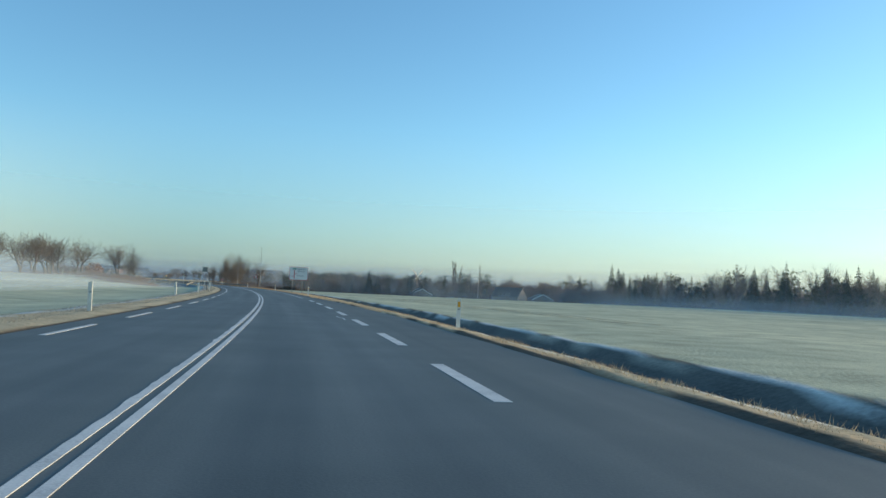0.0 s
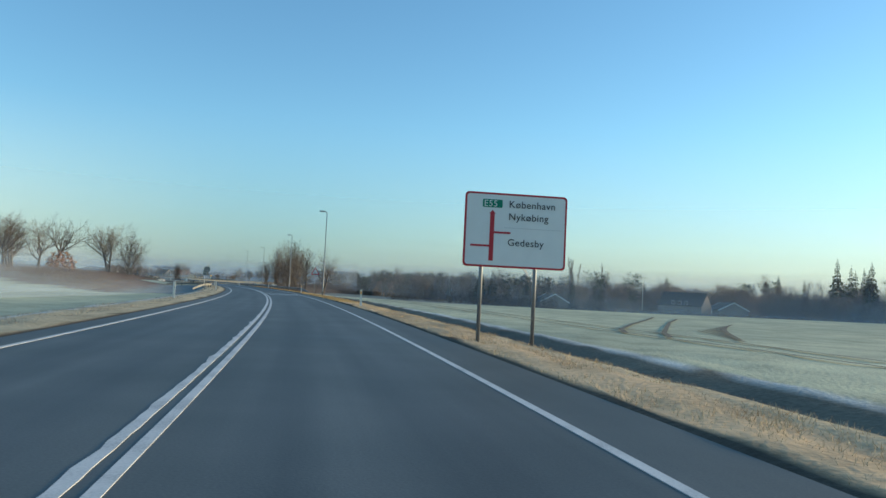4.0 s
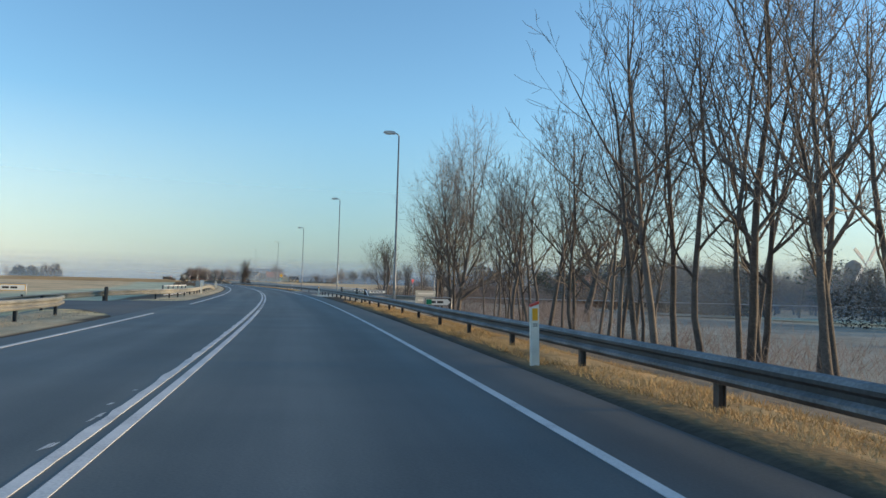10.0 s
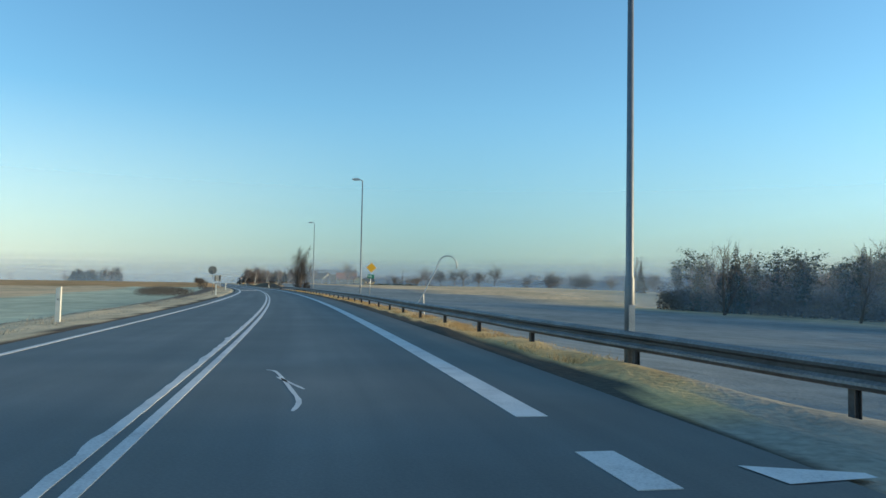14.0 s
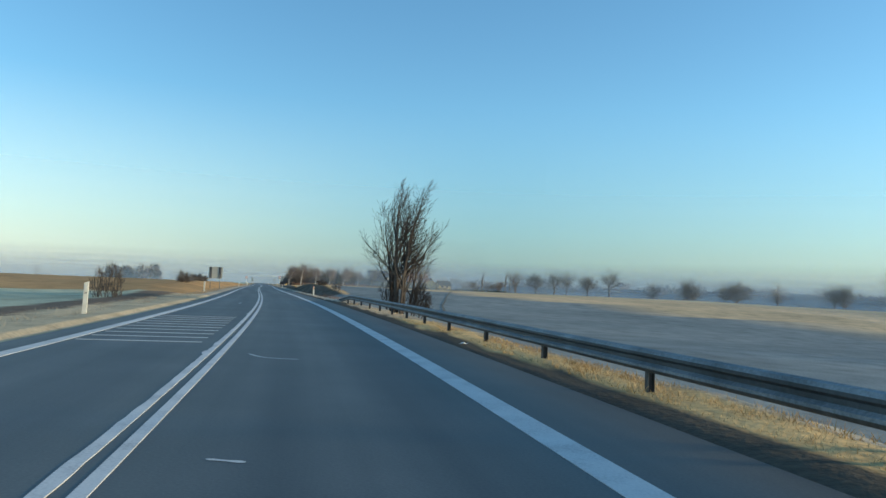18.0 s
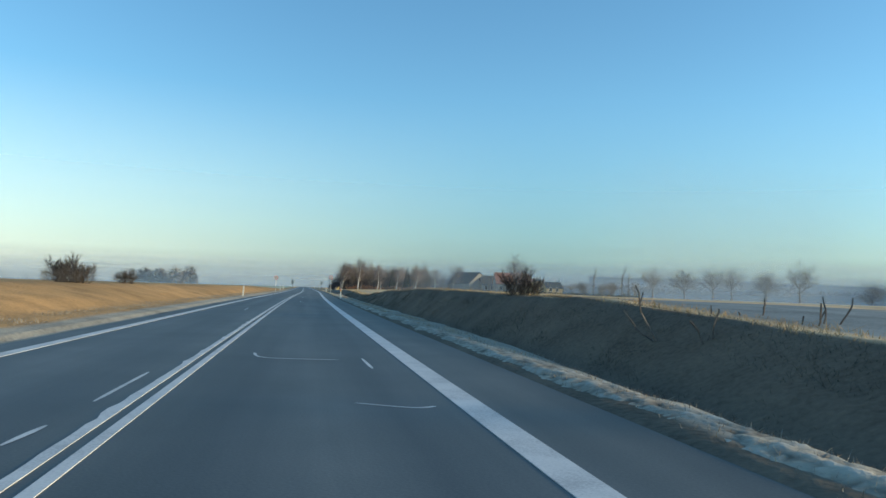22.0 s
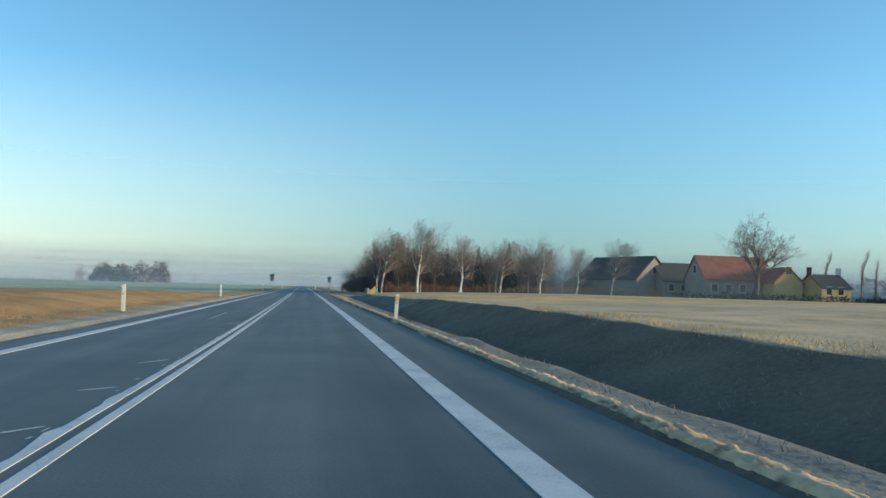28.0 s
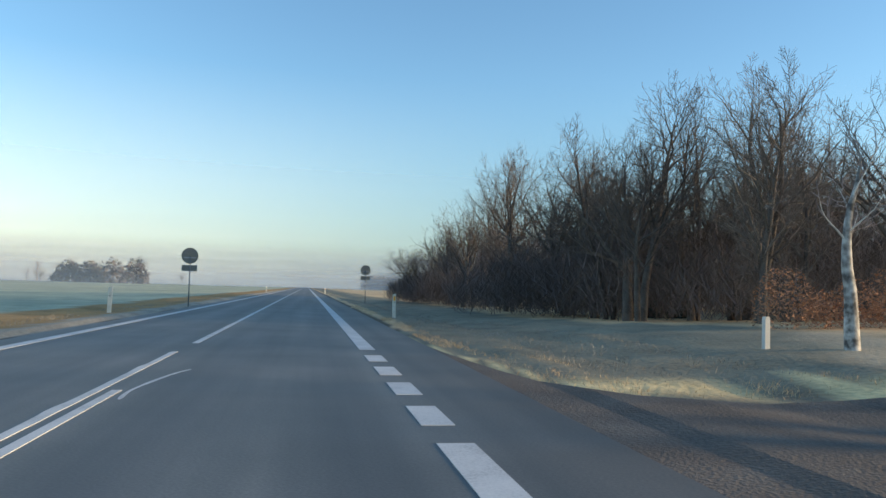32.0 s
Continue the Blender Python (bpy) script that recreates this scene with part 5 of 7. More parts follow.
def bollard():
    root = thing("bollard", "short dark bollard at the mouth of the side road", "bollard")
    sh = Shape()
    sh.tube([(0, 0, -.3), (0, 0, .5), (0, 0, .56), (0, 0, .85), (0, 0, .9)], [.09, .09, .11, .10, .05], 10)
    part("shaft", sh, M["roof_dark"], root)
    return root


bollard().matrix_basis = place(296.4, -8.2, 0)

# ---- trees ----
def sprout(out, p, d, length, r, lev, k, g):
    """One limb, curving towards the light and the wind, and what grows from it."""
    steps = (10, 6, 4, 3, 2)[lev]
    pts, rad, q, dd = [p], [r], p.copy(), d.copy()
    w = k["wob"] * (.42, .85, 1, 1, 1)[lev]
    rise, drift = k["trop"] * (.10, .34, .30, .26, .2)[lev], k["wind"] * (.01, .10, .16, .22, .26)[lev]
    for i in range(steps):
        dd = (dd + Vector((g.gauss(drift, w), g.gauss(0, w), g.gauss(0, w * .5) + rise))).normalized()
        q = q + dd * length / steps
        pts.append(q.copy())
        rad.append(max(r * (1 - .8 * ((i + 1) / steps) ** (1.0 if lev else 1.15)), k["thin"]))
    if lev == 0:
        out["stem"].append(Shape())
        out["stem"][-1].tube(pts, rad, 8, cap=False)
    elif lev == 1 and out["limb"] is not None:
        out["limb"].append(Shape())
        out["limb"][-1].tube(pts, rad, 6, cap=False)
    else:
        out["fine"].tube(pts, rad, (8, 5, 4, 3, 3)[lev], 1 if lev == 1 else 0, cap=False)
    if lev == k["last"]:
        return
    n = k["kids"][lev]
    lo = k["bare"] if lev == 0 else .12
    for i in range(n):
        u = min((i + g.uniform(.1, .9)) / n, .985) if i < n - 1 else 1.0
        t = lo + (1 - lo) * u
        f = t * steps
        j = min(int(f), steps - 1)
        b = pts[j].lerp(pts[j + 1], f - j)
        axis = (pts[j + 1] - pts[j]).normalized()
        side = axis.orthogonal().normalized()
        side.rotate(Matrix.Rotation(2.4 * i + g.uniform(-.7, .7), 3, axis).to_quaternion())
        a = radians(k["ang"]) * g.uniform(.7, 1.25) * ((1.12 - .5 * u) if lev == 0 else 1) * (.3 if i == n - 1 else 1)
        cd = (axis * math.cos(a) + side * math.sin(a)).normalized()
        if lev == 0:
            shape = {"round": .55 + .62 * math.sin(math.pi * min(u * 1.05 + .08, 1)), "fan": 1.25 - .65 * u, "column": .9 - .25 * u}[k["env"]]
            cl = length * k["ratio"] * shape * g.uniform(.75, 1.15)
        else:
            cl = length * g.uniform(.36, .66) * (1.12 - .5 * u) * k["fine"]
        rr = rad[j] + (rad[j + 1] - rad[j]) * (f - j)
        sprout(out, b, cd, cl, max(min(rr * g.uniform(.55, .8), cl * k["stout"]), k["thin"] * 1.1), lev + 1, k, g)


def bare_tree(name, label, seed, height, stems=1, splay=.1, base=.1, lean=.05, radius=.022, bark="bark", limb="", twig="twig", limbed=False, **more):
    """A leafless tree. ang: how wide limbs leave; ratio: their length; bare: the clear part of the stem; env: the crown's outline; stems: how many, or (x, y, tilt x, tilt y, length, girth) of each."""
    k = dict(kids=(11, 7, 5, 4), last=4, ang=48, ratio=.5, bare=.25, env="round", trop=.3, wob=.15, wind=0.0, thin=.006, fine=1.0, stout=.022, leader=.8)
    k.update(more)
    g = random.Random(seed)
    out = {"stem": [], "limb": [] if limbed else None, "fine": Shape()}
    for x, y, dx, dy, l, r in stems if isinstance(stems, list) else []:
        sprout(out, Vector((x, y, -.4)), Vector((dx, dy, 1)).normalized(), height * k["leader"] * l, height * radius * r, 0, k, g)
    for i in range(0 if isinstance(stems, list) else stems):
        a = 2.4 * i + g.uniform(-.4, .4)
        o = Vector((math.cos(a), math.sin(a), 0)) * (0 if stems == 1 else g.uniform(.5, 1.2) * base)
        tilt = lean if stems == 1 else splay * g.uniform(.4, 1.3)
        d = Vector((math.cos(a) * tilt, math.sin(a) * tilt, 1)).normalized()
        sprout(out, o - Vector((0, 0, .4)), d, height * k["leader"] * (1 if i == 0 else g.uniform(.7, 1.0)), height * radius * (1 if i == 0 else g.uniform(.55, .95)), 0, k, g)
    z = max(v[2] for v in out["fine"].v)
    f = height / z
    for s in out["stem"] + (out["limb"] or []) + [out["fine"]]:
        s.v = [(x * f, y * f, c * f) for x, y, c in s.v]
    root = thing(name, label, "tree")
    for s in out["stem"]:
        part("trunk", s, M[bark], root, smooth=True)
    for s in out["limb"] or []:
        part("limb", s, M[limb or bark], root, smooth=True)
    part("crown", out["fine"], [M[twig], M[limb or bark]], root)
    return root


def conifer(seed, height, wide, ragged=.25):
    """A spruce: tiers of drooping boughs, each a spray of small needle fans."""
    g = random.Random(seed)
    root = thing("spruce", "dark green spruce standing in the hazy wood", "tree", "conifers")
    sh = Shape()
    sh.tube([(0, 0, -.4), (0, 0, height * .55), (0, 0, height)], [height * .016, height * .010, .01], 6)
    part("trunk", sh, M["bark"], root)
    sh = Shape()
    tiers = int(height * 3.4)
    for i in range(tiers):
        t = (i + g.random()) / tiers
        z = height * (.05 + .94 * t)
        r = wide * (1 - t) ** .9 * g.uniform(1 - ragged, 1 + ragged) + .10
        n = max(int(8 * (1 - t)) + 4, 5)
        a0 = g.uniform(0, 6.3)
        for k in range(n):
            a = a0 + 6.283 * k / n + g.uniform(-.35, .35)
            rr = r * g.uniform(.6, 1.12)
            d, e = Vector((math.cos(a), math.sin(a), 0)), Vector((-math.sin(a), math.cos(a), 0))
            drop = g.uniform(.15, .5)
            for f0, f1 in ((.05, .5), (.3, .75), (.55, 1.0)):
                w = rr * .20 * (1.25 - f0) + .05
                b, c = d * rr * f0 + Vector((0, 0, z - drop * rr * f0 * f0)), d * rr * f1 + Vector((0, 0, z - drop * rr * f1 * f1))
                sh.face([b, b.lerp(c, .6) + e * w + Vector((0, 0, -.25 * w)), c])
                sh.face([b, c, b.lerp(c, .6) - e * w + Vector((0, 0, -.25 * w))])
            sh.face([d * rr * .4 + Vector((0, 0, z - drop * rr * .16)), d * rr * .75 + Vector((0, 0, z - rr * .55 - .1)), d * rr * .9 + Vector((0, 0, z - drop * rr * .8))])
    part("crown", sh, M["needles"], root)
    return root


def pine(seed, height):
    """A tree with a bare stem and ragged dark clumps."""
    g = random.Random(seed)
    root = thing("pine", "dark pine with ragged clumped boughs on a bare stem", "tree", "conifers")
    sh, nd = Shape(), Shape()
    top = Vector((height * .03, 0, height * .93))
    sh.tube([(0, 0, -.4), (.12, .05, height * .35), (-.05, .1, height * .65), tuple(top)], [height * .02, height * .016, height * .011, .03], 6)
    for i in range(34):
        t = .22 + .76 * (i + g.random()) / 34
        z = height * t
        a, l = 2.4 * i + g.uniform(-.5, .5), height * (.06 + .25 * math.sin(math.pi * min(.25 + .75 * (1 - t) / .78, 1))) * g.uniform(.5, 1.15)
        e = Vector((math.cos(a) * l, math.sin(a) * l, z + l * g.uniform(.05, .4)))
        sh.tube([(.05, .05, z), tuple(e * .6 + Vector((0, 0, z * .4))), tuple(e)], [.05, .03, .015], 4, cap=False)
        for j in range(46):
            f = g.uniform(.45, 1.1)
            c = Vector((e.x * f, e.y * f, z + (e.z - z) * f)) + Vector((g.gauss(0, l * .2 + .1), g.gauss(0, l * .2 + .1), abs(g.gauss(0, l * .14 + .1))))
            q = [c + Vector((g.gauss(0, .17), g.gauss(0, .17), g.gauss(.05, .13))) for _ in range(3)]
            nd.face(q)
    part("trunk", sh, M["bark"], root)
    part("crown", nd, M["needles"], root)
    return root


def put(proto, spots, used, group="", label="", jitter=.12, z_off=0.0, turn=None, slim=1.0):
    """Copies of a thing at (s, n, height) spots; the first spot takes the thing itself."""
    h0 = max((Vector(c).z for ch in proto.children for c in ch.bound_box))
    for s, n, h in spots:
        k = h / h0
        m = Matrix.Translation(P(s, n, ground_z(s, n) + z_off if abs(n) < 160 else -2.6 + z_off)) @ Matrix.Rotation(rng.uniform(0, 6.28) if turn is None else heading(s) + radians(turn + rng.uniform(-25, 25)), 4, "Z")
        sc = Matrix.Diagonal((k * slim * rng.uniform(1 - jitter, 1 + jitter), k * slim * rng.uniform(1 - jitter, 1 + jitter), k, 1))
        if proto.name in used:
            o = copy_thing(proto, m)
        else:
            o = proto
            used.add(proto.name)
        o.matrix_basis = m @ sc
        tagged(o, label, "", group)


def grove(protos, spots, label):
    """Many far trees in one mesh."""
    v, f, k, g = [], [], 0, random.Random(77)
    for i, (s, n, h) in enumerate(spots):
        proto = protos[i % len(protos)]
        h0 = max(Vector(c).z for ch in proto.children for c in ch.bound_box)
        m = Matrix.Translation(P(s, n, ground_z(s, n) if abs(n) < 160 else -2.6)) @ Matrix.Rotation(g.uniform(0, 6.28), 4, "Z") @ Matrix.Scale(h / h0, 4)
        for ch in proto.children:
            co = np.empty(len(ch.data.vertices) * 3, np.float32)
            ch.data.vertices.foreach_get("co", co)
            q = co.reshape(-1, 3) @ np.array(m.to_3x3()).T + np.array(m.translation)
            v.append(q)
            f += [tuple(j + k for j in p.vertices) for p in ch.data.polygons]
            k += len(q)
    me = bpy.data.meshes.new("far_trees")
    me.from_pydata(np.concatenate(v).tolist(), [], f)
    me.materials.append(M["wood_far"])
    me.update()
    return tagged(new("far_trees", me), label, "trees", kind="stuff")


used = set()
T_BROAD = [bare_tree("tree", "bare broad-crowned tree in winter", 11 + i, 10, kids=(11, 7, 5, 3), ang=52, ratio=.95, bare=.42, env="column", leader=.52, trop=.24, wob=.19, radius=.026, stout=.028) for i in range(3)]
T_UP = [bare_tree("tree", "bare slender tree with upright limbs", 31 + i, 11, stems=2 + i % 2, splay=.14, base=.25, kids=(11, 7, 5, 3), ang=44, ratio=.36, bare=.22, env="round", wob=.19, radius=.016) for i in range(3)]
T_STEMS = [bare_tree("tree", "slim bare many-stemmed tree behind the guard rail", 41 + i, 9, stems=3 + i % 3, splay=.07 + .02 * i, base=.7, kids=(9, 5, 4, 3), ang=44, ratio=.36, bare=.3, env="round", trop=.38, wob=.13, radius=.0085, thin=.0042, stout=.018) for i in range(4)]
T_FAN = [bare_tree("tree", "bare tree with arching limbs fanning from low forks", 61 + i, 9, stems=3, splay=.12, base=.2, kids=(13, 7, 5, 3), ang=48, ratio=.55, bare=.16, env="fan", trop=.34, wob=.11, radius=.015, thin=.0045, stout=.017) for i in range(2)]
T_SAPLING = bare_tree("sapling", "thin bare sapling beside the guard rail", 47, 6, kids=(12, 5, 4), last=3, ang=42, ratio=.3, radius=.009, bare=.3, env="column")
T_WAND = bare_tree("sapling", "single thin bare stem with a few twigs behind the guard rail", 48, 5, kids=(9, 3), last=2, ang=45, ratio=.16, radius=.008, bare=.4, env="column")
put(T_WAND, [(239, 10.4, 4.0)], set())
T_SMALL = [bare_tree("tree", "bare branching tree on the hazy bank", 51 + i, 9, stems=1 + (i == 1), splay=.2, kids=(9, 7, 5, 3), ang=46, ratio=1.0, bare=.5, env="column", leader=.46, trop=.24, wob=.2, radius=.026, thin=.007, stout=.03) for i in range(3)]
T_FIELD = [bare_tree("tree", "bare round-crowned field tree in the haze", 151 + i, 9, stems=1 + (i == 2), splay=.1, kids=(10, 8, 6, 3), ang=50, ratio=1.15, bare=.55, env="column", leader=.42, trop=.2, wob=.15, radius=.026, thin=.009, stout=.03) for i in range(3)]
T_WOOD = [bare_tree("tree", "bare grey tree of the hazy wood", 171 + i, 10, stems=1 + i % 2, splay=.16, base=.2, kids=(11, 6, 4), last=3, ang=48, ratio=.42 + .06 * i, bare=.18, wob=.18, radius=.02, thin=.018) for i in range(4)]
T_FAR = [bare_tree("tree", "bare grey tree of the hazy wood", 181 + i, 10, kids=(10, 5, 3), last=3, ang=52, ratio=.5, bare=.2, wob=.18, radius=.024, thin=.03) for i in range(3)]
T_POPLAR = bare_tree("poplar", "bare narrow poplar in the haze", 71, 16, kids=(26, 6, 3), last=3, ang=24, ratio=.2, bare=.1, env="column", trop=.7, radius=.012, thin=.016)
T_BIRCH = [bare_tree("birch", "white-stemmed birch with fine drifting twigs by the driveway", 81 + i, 10, lean=.16, kids=(13, 9, 8, 4), ang=46, ratio=.5, bare=.32, env="round", trop=.24, wob=.27, wind=.55, radius=.021, thin=.0042, fine=1.15, bark="bark_birch", limb="limb_birch", twig="twig_birch", limbed=True) for i in range(3)]
T_STUB = bare_tree("birch", "small cut-back birch with a white stem and thin shoots", 88, 4, kids=(7, 4, 3), last=3, ang=40, ratio=.34, bare=.5, env="column", radius=.03, lean=.03, bark="bark_birch", twig="twig_birch", limbed=True)
T_SPRUCE = [conifer(91, 12, 2.4), conifer(92, 10, 1.7, .4)]
T_PINE = [pine(95, 10), pine(96, 9)]

# thicket behind the guard rail
put(T_STEMS[0], [(263.8, 10.4, 8.8), (271, 10.7, 11), (283, 10.9, 8.4)], used, "trees behind the guard rail")
put(T_STEMS[1], [(266.6, 10.9, 10.8), (279, 10.5, 8.6), (304, 13, 7)], used, "trees behind the guard rail")
put(T_STEMS[2], [(274, 11.4, 9.2), (288, 12, 8.4), (298.2, 10.6, 9.8)], used, "trees behind the guard rail")
put(T_STEMS[3], [(269, 11.6, 10.2), (276.6, 11.2, 8.6), (291, 11.8, 7.6)], used, "trees behind the guard rail")
put(T_UP[0], [(252.6, 10.6, 8.4)], used, "trees behind the guard rail")
put(T_FAN[1], [(295.4, 10.8, 12.6)], used, "trees behind the guard rail", slim=.78)
put(T_SAPLING, [(256.5, 10.6, 6), (262.5, 10.4, 8)], used, "saplings behind the guard rail")
put(T_BROAD[0], [(307, 24, 12.5), (284.7, -43.7, 11.6)], used, "bare trees")
put(T_BROAD[1], [(250, -60, 11)], used, "bare trees")
put(bare_tree("tree", "broad bare windswept tree before the farmhouse", 201, 13, kids=(11, 8, 7, 4), ang=54, ratio=1.15, bare=.5, env="column", leader=.42, trop=.22, wob=.16, wind=.3, radius=.028, thin=.008, stout=.03), [(799, 70.8, 14.2)], used, "bare trees", turn=0)
put(T_SMALL[0], [(281.3, -34.5, 12.6), (268, -44, 12), (246, -48, 11)], used, "bare trees on the bank")
put(T_SMALL[1], [(274.6, -24.5, 10.8), (279.4, -42.3, 11), (256, -46, 11.5), (232, -52, 10.5)], used, "bare trees on the bank")
put(T_SMALL[2], [(266, -36, 10), (261, -40, 11), (240, -44, 11), (290, -52, 12), (222, -56, 10)], used, "bare trees on the bank")
put(T_SAPLING, [(284, -19.5, 5.5), (287, -21, 4.5)], used)
put(T_FAN[0], [(274.6, -20.9, 11.2)], used)
T_FORK = [bare_tree("tree", "bare dark-stemmed tree with upright forked limbs by the side road", 161 + i, 9, stems=2 + i, splay=.07, base=.25, kids=(9, 5, 4, 3), ang=42, ratio=.44, bare=.26, trop=.42, radius=.016, thin=.007) for i in range(2)]
put(T_FORK[0], [(357, 16.9, 8.6), (354.8, 22.3, 9.2)], used, "trees by the side road", slim=.98)
put(T_FORK[1], [(354.7, 17.2, 9.4), (356, 20.4, 6.2), (362, 27, 7.6)], used, "trees by the side road", slim=.98)

# bare shrubs along the tops of the banks
T_SHRUB = [bare_tree("shrub", "small bare many-stemmed shrub on top of the grassy bank", 201 + i, 1.4, stems=7 + 3 * i, splay=.42, base=.28, kids=(7, 5, 3), last=3, ang=36, ratio=.45, bare=.15, trop=.3, wob=.2, radius=.014, thin=.006, bark="twig_dark", twig="twig_dark") for i in range(2)]
put(T_SHRUB[0], [(556.6, 10.2, 1.2)], used)
put(T_SHRUB[0], [(501.8, -9.0, 2.3)], used, slim=.6)
put(T_SHRUB[1], [(580.0, 10.2, 1.15), (581.2, 10.6, .9), (565.3, -10.4, 1.8), (556.3, -9.5, .9), (593.3, -10.4, 1.7), (594.6, -11.0, 1.3), (604.4, -10.2, 1.2)], used, "shrubs on the banks")
bare_tree("shrub", "low spreading shrub of a few bare red-brown sticks", 207, .6, stems=6, splay=.7, base=.2, kids=(3, 2), last=2, ang=40, ratio=.35, bare=.3, trop=.3, wob=.12, radius=.014, thin=.004, bark="twig").matrix_basis = Matrix.Translation(P(565.6, 10.4))

# the lone fan-shaped tree by the rail's end
LONE = [(0, .1, .02, .02, .92, 1.0), (-.28, 0, -.07, .05, .80, .62), (.22, -.15, .07, -.05, .95, .85), (-.12, .3, -.02, .1, .86, .6), (.34, .12, .17, .04, .84, .66), (.42, -.1, .42, -.06, .66, .5), (.1, -.32, .12, -.12, .8, .55), (-.42, .1, -.24, .1, .30, .25), (1.0, .2, .16, 0, .30, .25), (1.25, -.1, .3, .1, .26, .22), (.85, -.2, .02, -.1, .24, .2), (1.5, .1, .22, -.1, .2, .18)]
lone = bare_tree("tree", "lone bare many-stemmed tree fanning upwards beside the guard rail", 147, 9.3, stems=LONE, kids=(10, 6, 5), last=3, ang=38, ratio=.38, bare=.2, env="fan", trop=.40, wob=.17, wind=.42, radius=.018, thin=.008, stout=.026, bark="twig_dark", twig="twig_dark")
lone.matrix_basis = Matrix.Translation(P(501.7, 8.75)) @ Matrix.Rotation(heading(501), 4, "Z")

# far row of field trees
ROW = [(792, 117.5, 10.4), (783, 124.5, 9.6), (776.5, 131, 10.6), (772.3, 135, 10.8), (764, 141.6, 9), (758, 149.4, 12), (745.6, 164, 10.2), (734.6, 172.6, 11.4), (731.8, 174.5, 11.8), (723, 183, 11), (720, 186, 11.6), (708, 196, 10.6), (693, 208, 11.4), (690, 210.5, 11), (674, 223, 10.6), (657, 236, 11.2), (641, 250, 10.8)]
for i, (s, n, h) in enumerate(ROW):
    put(T_FIELD[(i * 2) % 3], [(s, n, h * 1.14)], used, "row of field trees")

# birches along the driveway
for i, (s, n, h) in enumerate(((796.6, 12.2, 9.5), (798.4, 17.5, 11.2), (799.8, 23.9, 9.4), (801.4, 30.4, 8.6), (803.1, 37.2, 8.4), (805.4, 43.9, 8.4), (807.5, 50.7, 9.6))):
    put(T_BIRCH[i % 3], [(s, n, h)], used, "birches along the driveway", turn=0, slim=.92)
for i, (s, n, h) in enumerate(((802.4, 12.1, 4.6), (805, 19, 2.6), (806.5, 25.7, 3.2), (808, 31.5, 3.6), (810, 37.5, 3.2), (812, 44, 3.4))):
    put(T_STUB, [(s, n, h)], used, "cut-back birches along the driveway", turn=0)
# wood behind them
g2 = random.Random(5)
for i in range(46):
    n = g2.uniform(14, 46)
    s = g2.uniform(815, 862)
    put((T_UP + T_BROAD)[i % 6], [(s, n, g2.uniform(7.5, 11.5))], used, "wood by the farm")
put(T_UP[0], [(816.2, 14.4, 9.8), (814, 19, 10.2), (822, 15.5, 9.4)], used, "wood by the farm")
put(T_UP[1], [(812, 16.5, 8.8), (818, 17.5, 10), (826, 16.5, 9)], used, "wood by the farm")
put(T_BROAD[2], [(813, 22.5, 10), (820, 21, 10), (830, 19, 9.5)], used, "wood by the farm")
put(T_SPRUCE[0], [(817.5, 36.2, 9.2), (826, 20, 8), (818, 31, 8.4)], used)
for i in range(14):
    put(T_SMALL[i % 3], [(g2.uniform(848, 880), g2.uniform(13, 22), g2.uniform(4, 7.5))], used, "wood by the farm")

for i in range(12):
    put((T_BROAD + T_SMALL)[i % 6], [(g2.uniform(838, 880), g2.uniform(112, 140), g2.uniform(5.5, 8.5))], used, "hazy clump beyond the farm")
put(T_POPLAR, [(842, 116, 12), (850, 132, 13.5), (848, 134, 11)], used, "poplars")
# woods beyond the frosty field
behind = []
for i in range(95):
    u = i / 94
    s = 180 + 420 * u + g2.uniform(-12, 12)
    n = 133 + 25 * math.sin(u * 9) * .5 + g2.uniform(-8, 22)
    if 285 < s < 312 and n < 145:
        n += 25
    pick = g2.random()
    if pick >= .34:
        behind.append((s, n, g2.uniform(9.5, 14)))
        continue
    pr = T_SPRUCE[i % 2] if pick < .14 else T_PINE[i % 2] if pick < .34 else T_WOOD[i % 4]
    put(pr, [(s, n, g2.uniform(9.5, 14) if pick > .14 else g2.uniform(11, 14))], used, "wood beyond the field")
grove(T_WOOD, behind, "bare grey trees of the hazy wood beyond the field")
put(T_SPRUCE[0], [(251.6, 143, 15.4), (258, 150, 14), (264, 156, 15), (274, 159, 18), (246, 150, 13)], used, "dark wood at the field's edge")
put(T_SPRUCE[1], [(254, 146, 12), (260, 152, 13), (268, 158, 14.5), (270, 159, 16), (242, 158, 14.7), (249, 154, 13)], used, "dark wood at the field's edge")
put(T_POPLAR, [(401, 164.5, 21.5), (405, 168, 22.8), (409, 171.5, 22), (404, 171, 20), (408, 188, 21)], used, "poplars", slim=.8)
for i in range(170):
    s = 20 + 232 * g2.random() ** .8
    n = 141 + g2.uniform(0, 20) + max(s - 200, 0) * -.06
    put(T_SPRUCE[i % 2] if i % 5 < 3 else T_PINE[i % 2] if i % 5 == 3 else T_WOOD[i % 4], [(s, n, g2.uniform(9, 13.5))], used, "dark wood at the field's edge")
# gardens and trees round the houses by the side road
put(T_SPRUCE[0], [(309.8, 69.5, 11.2)], used, "two spruces in the gardens", slim=1.15)
put(T_SPRUCE[1], [(307.5, 72.1, 10.0)], used, "two spruces in the gardens", slim=1.5)
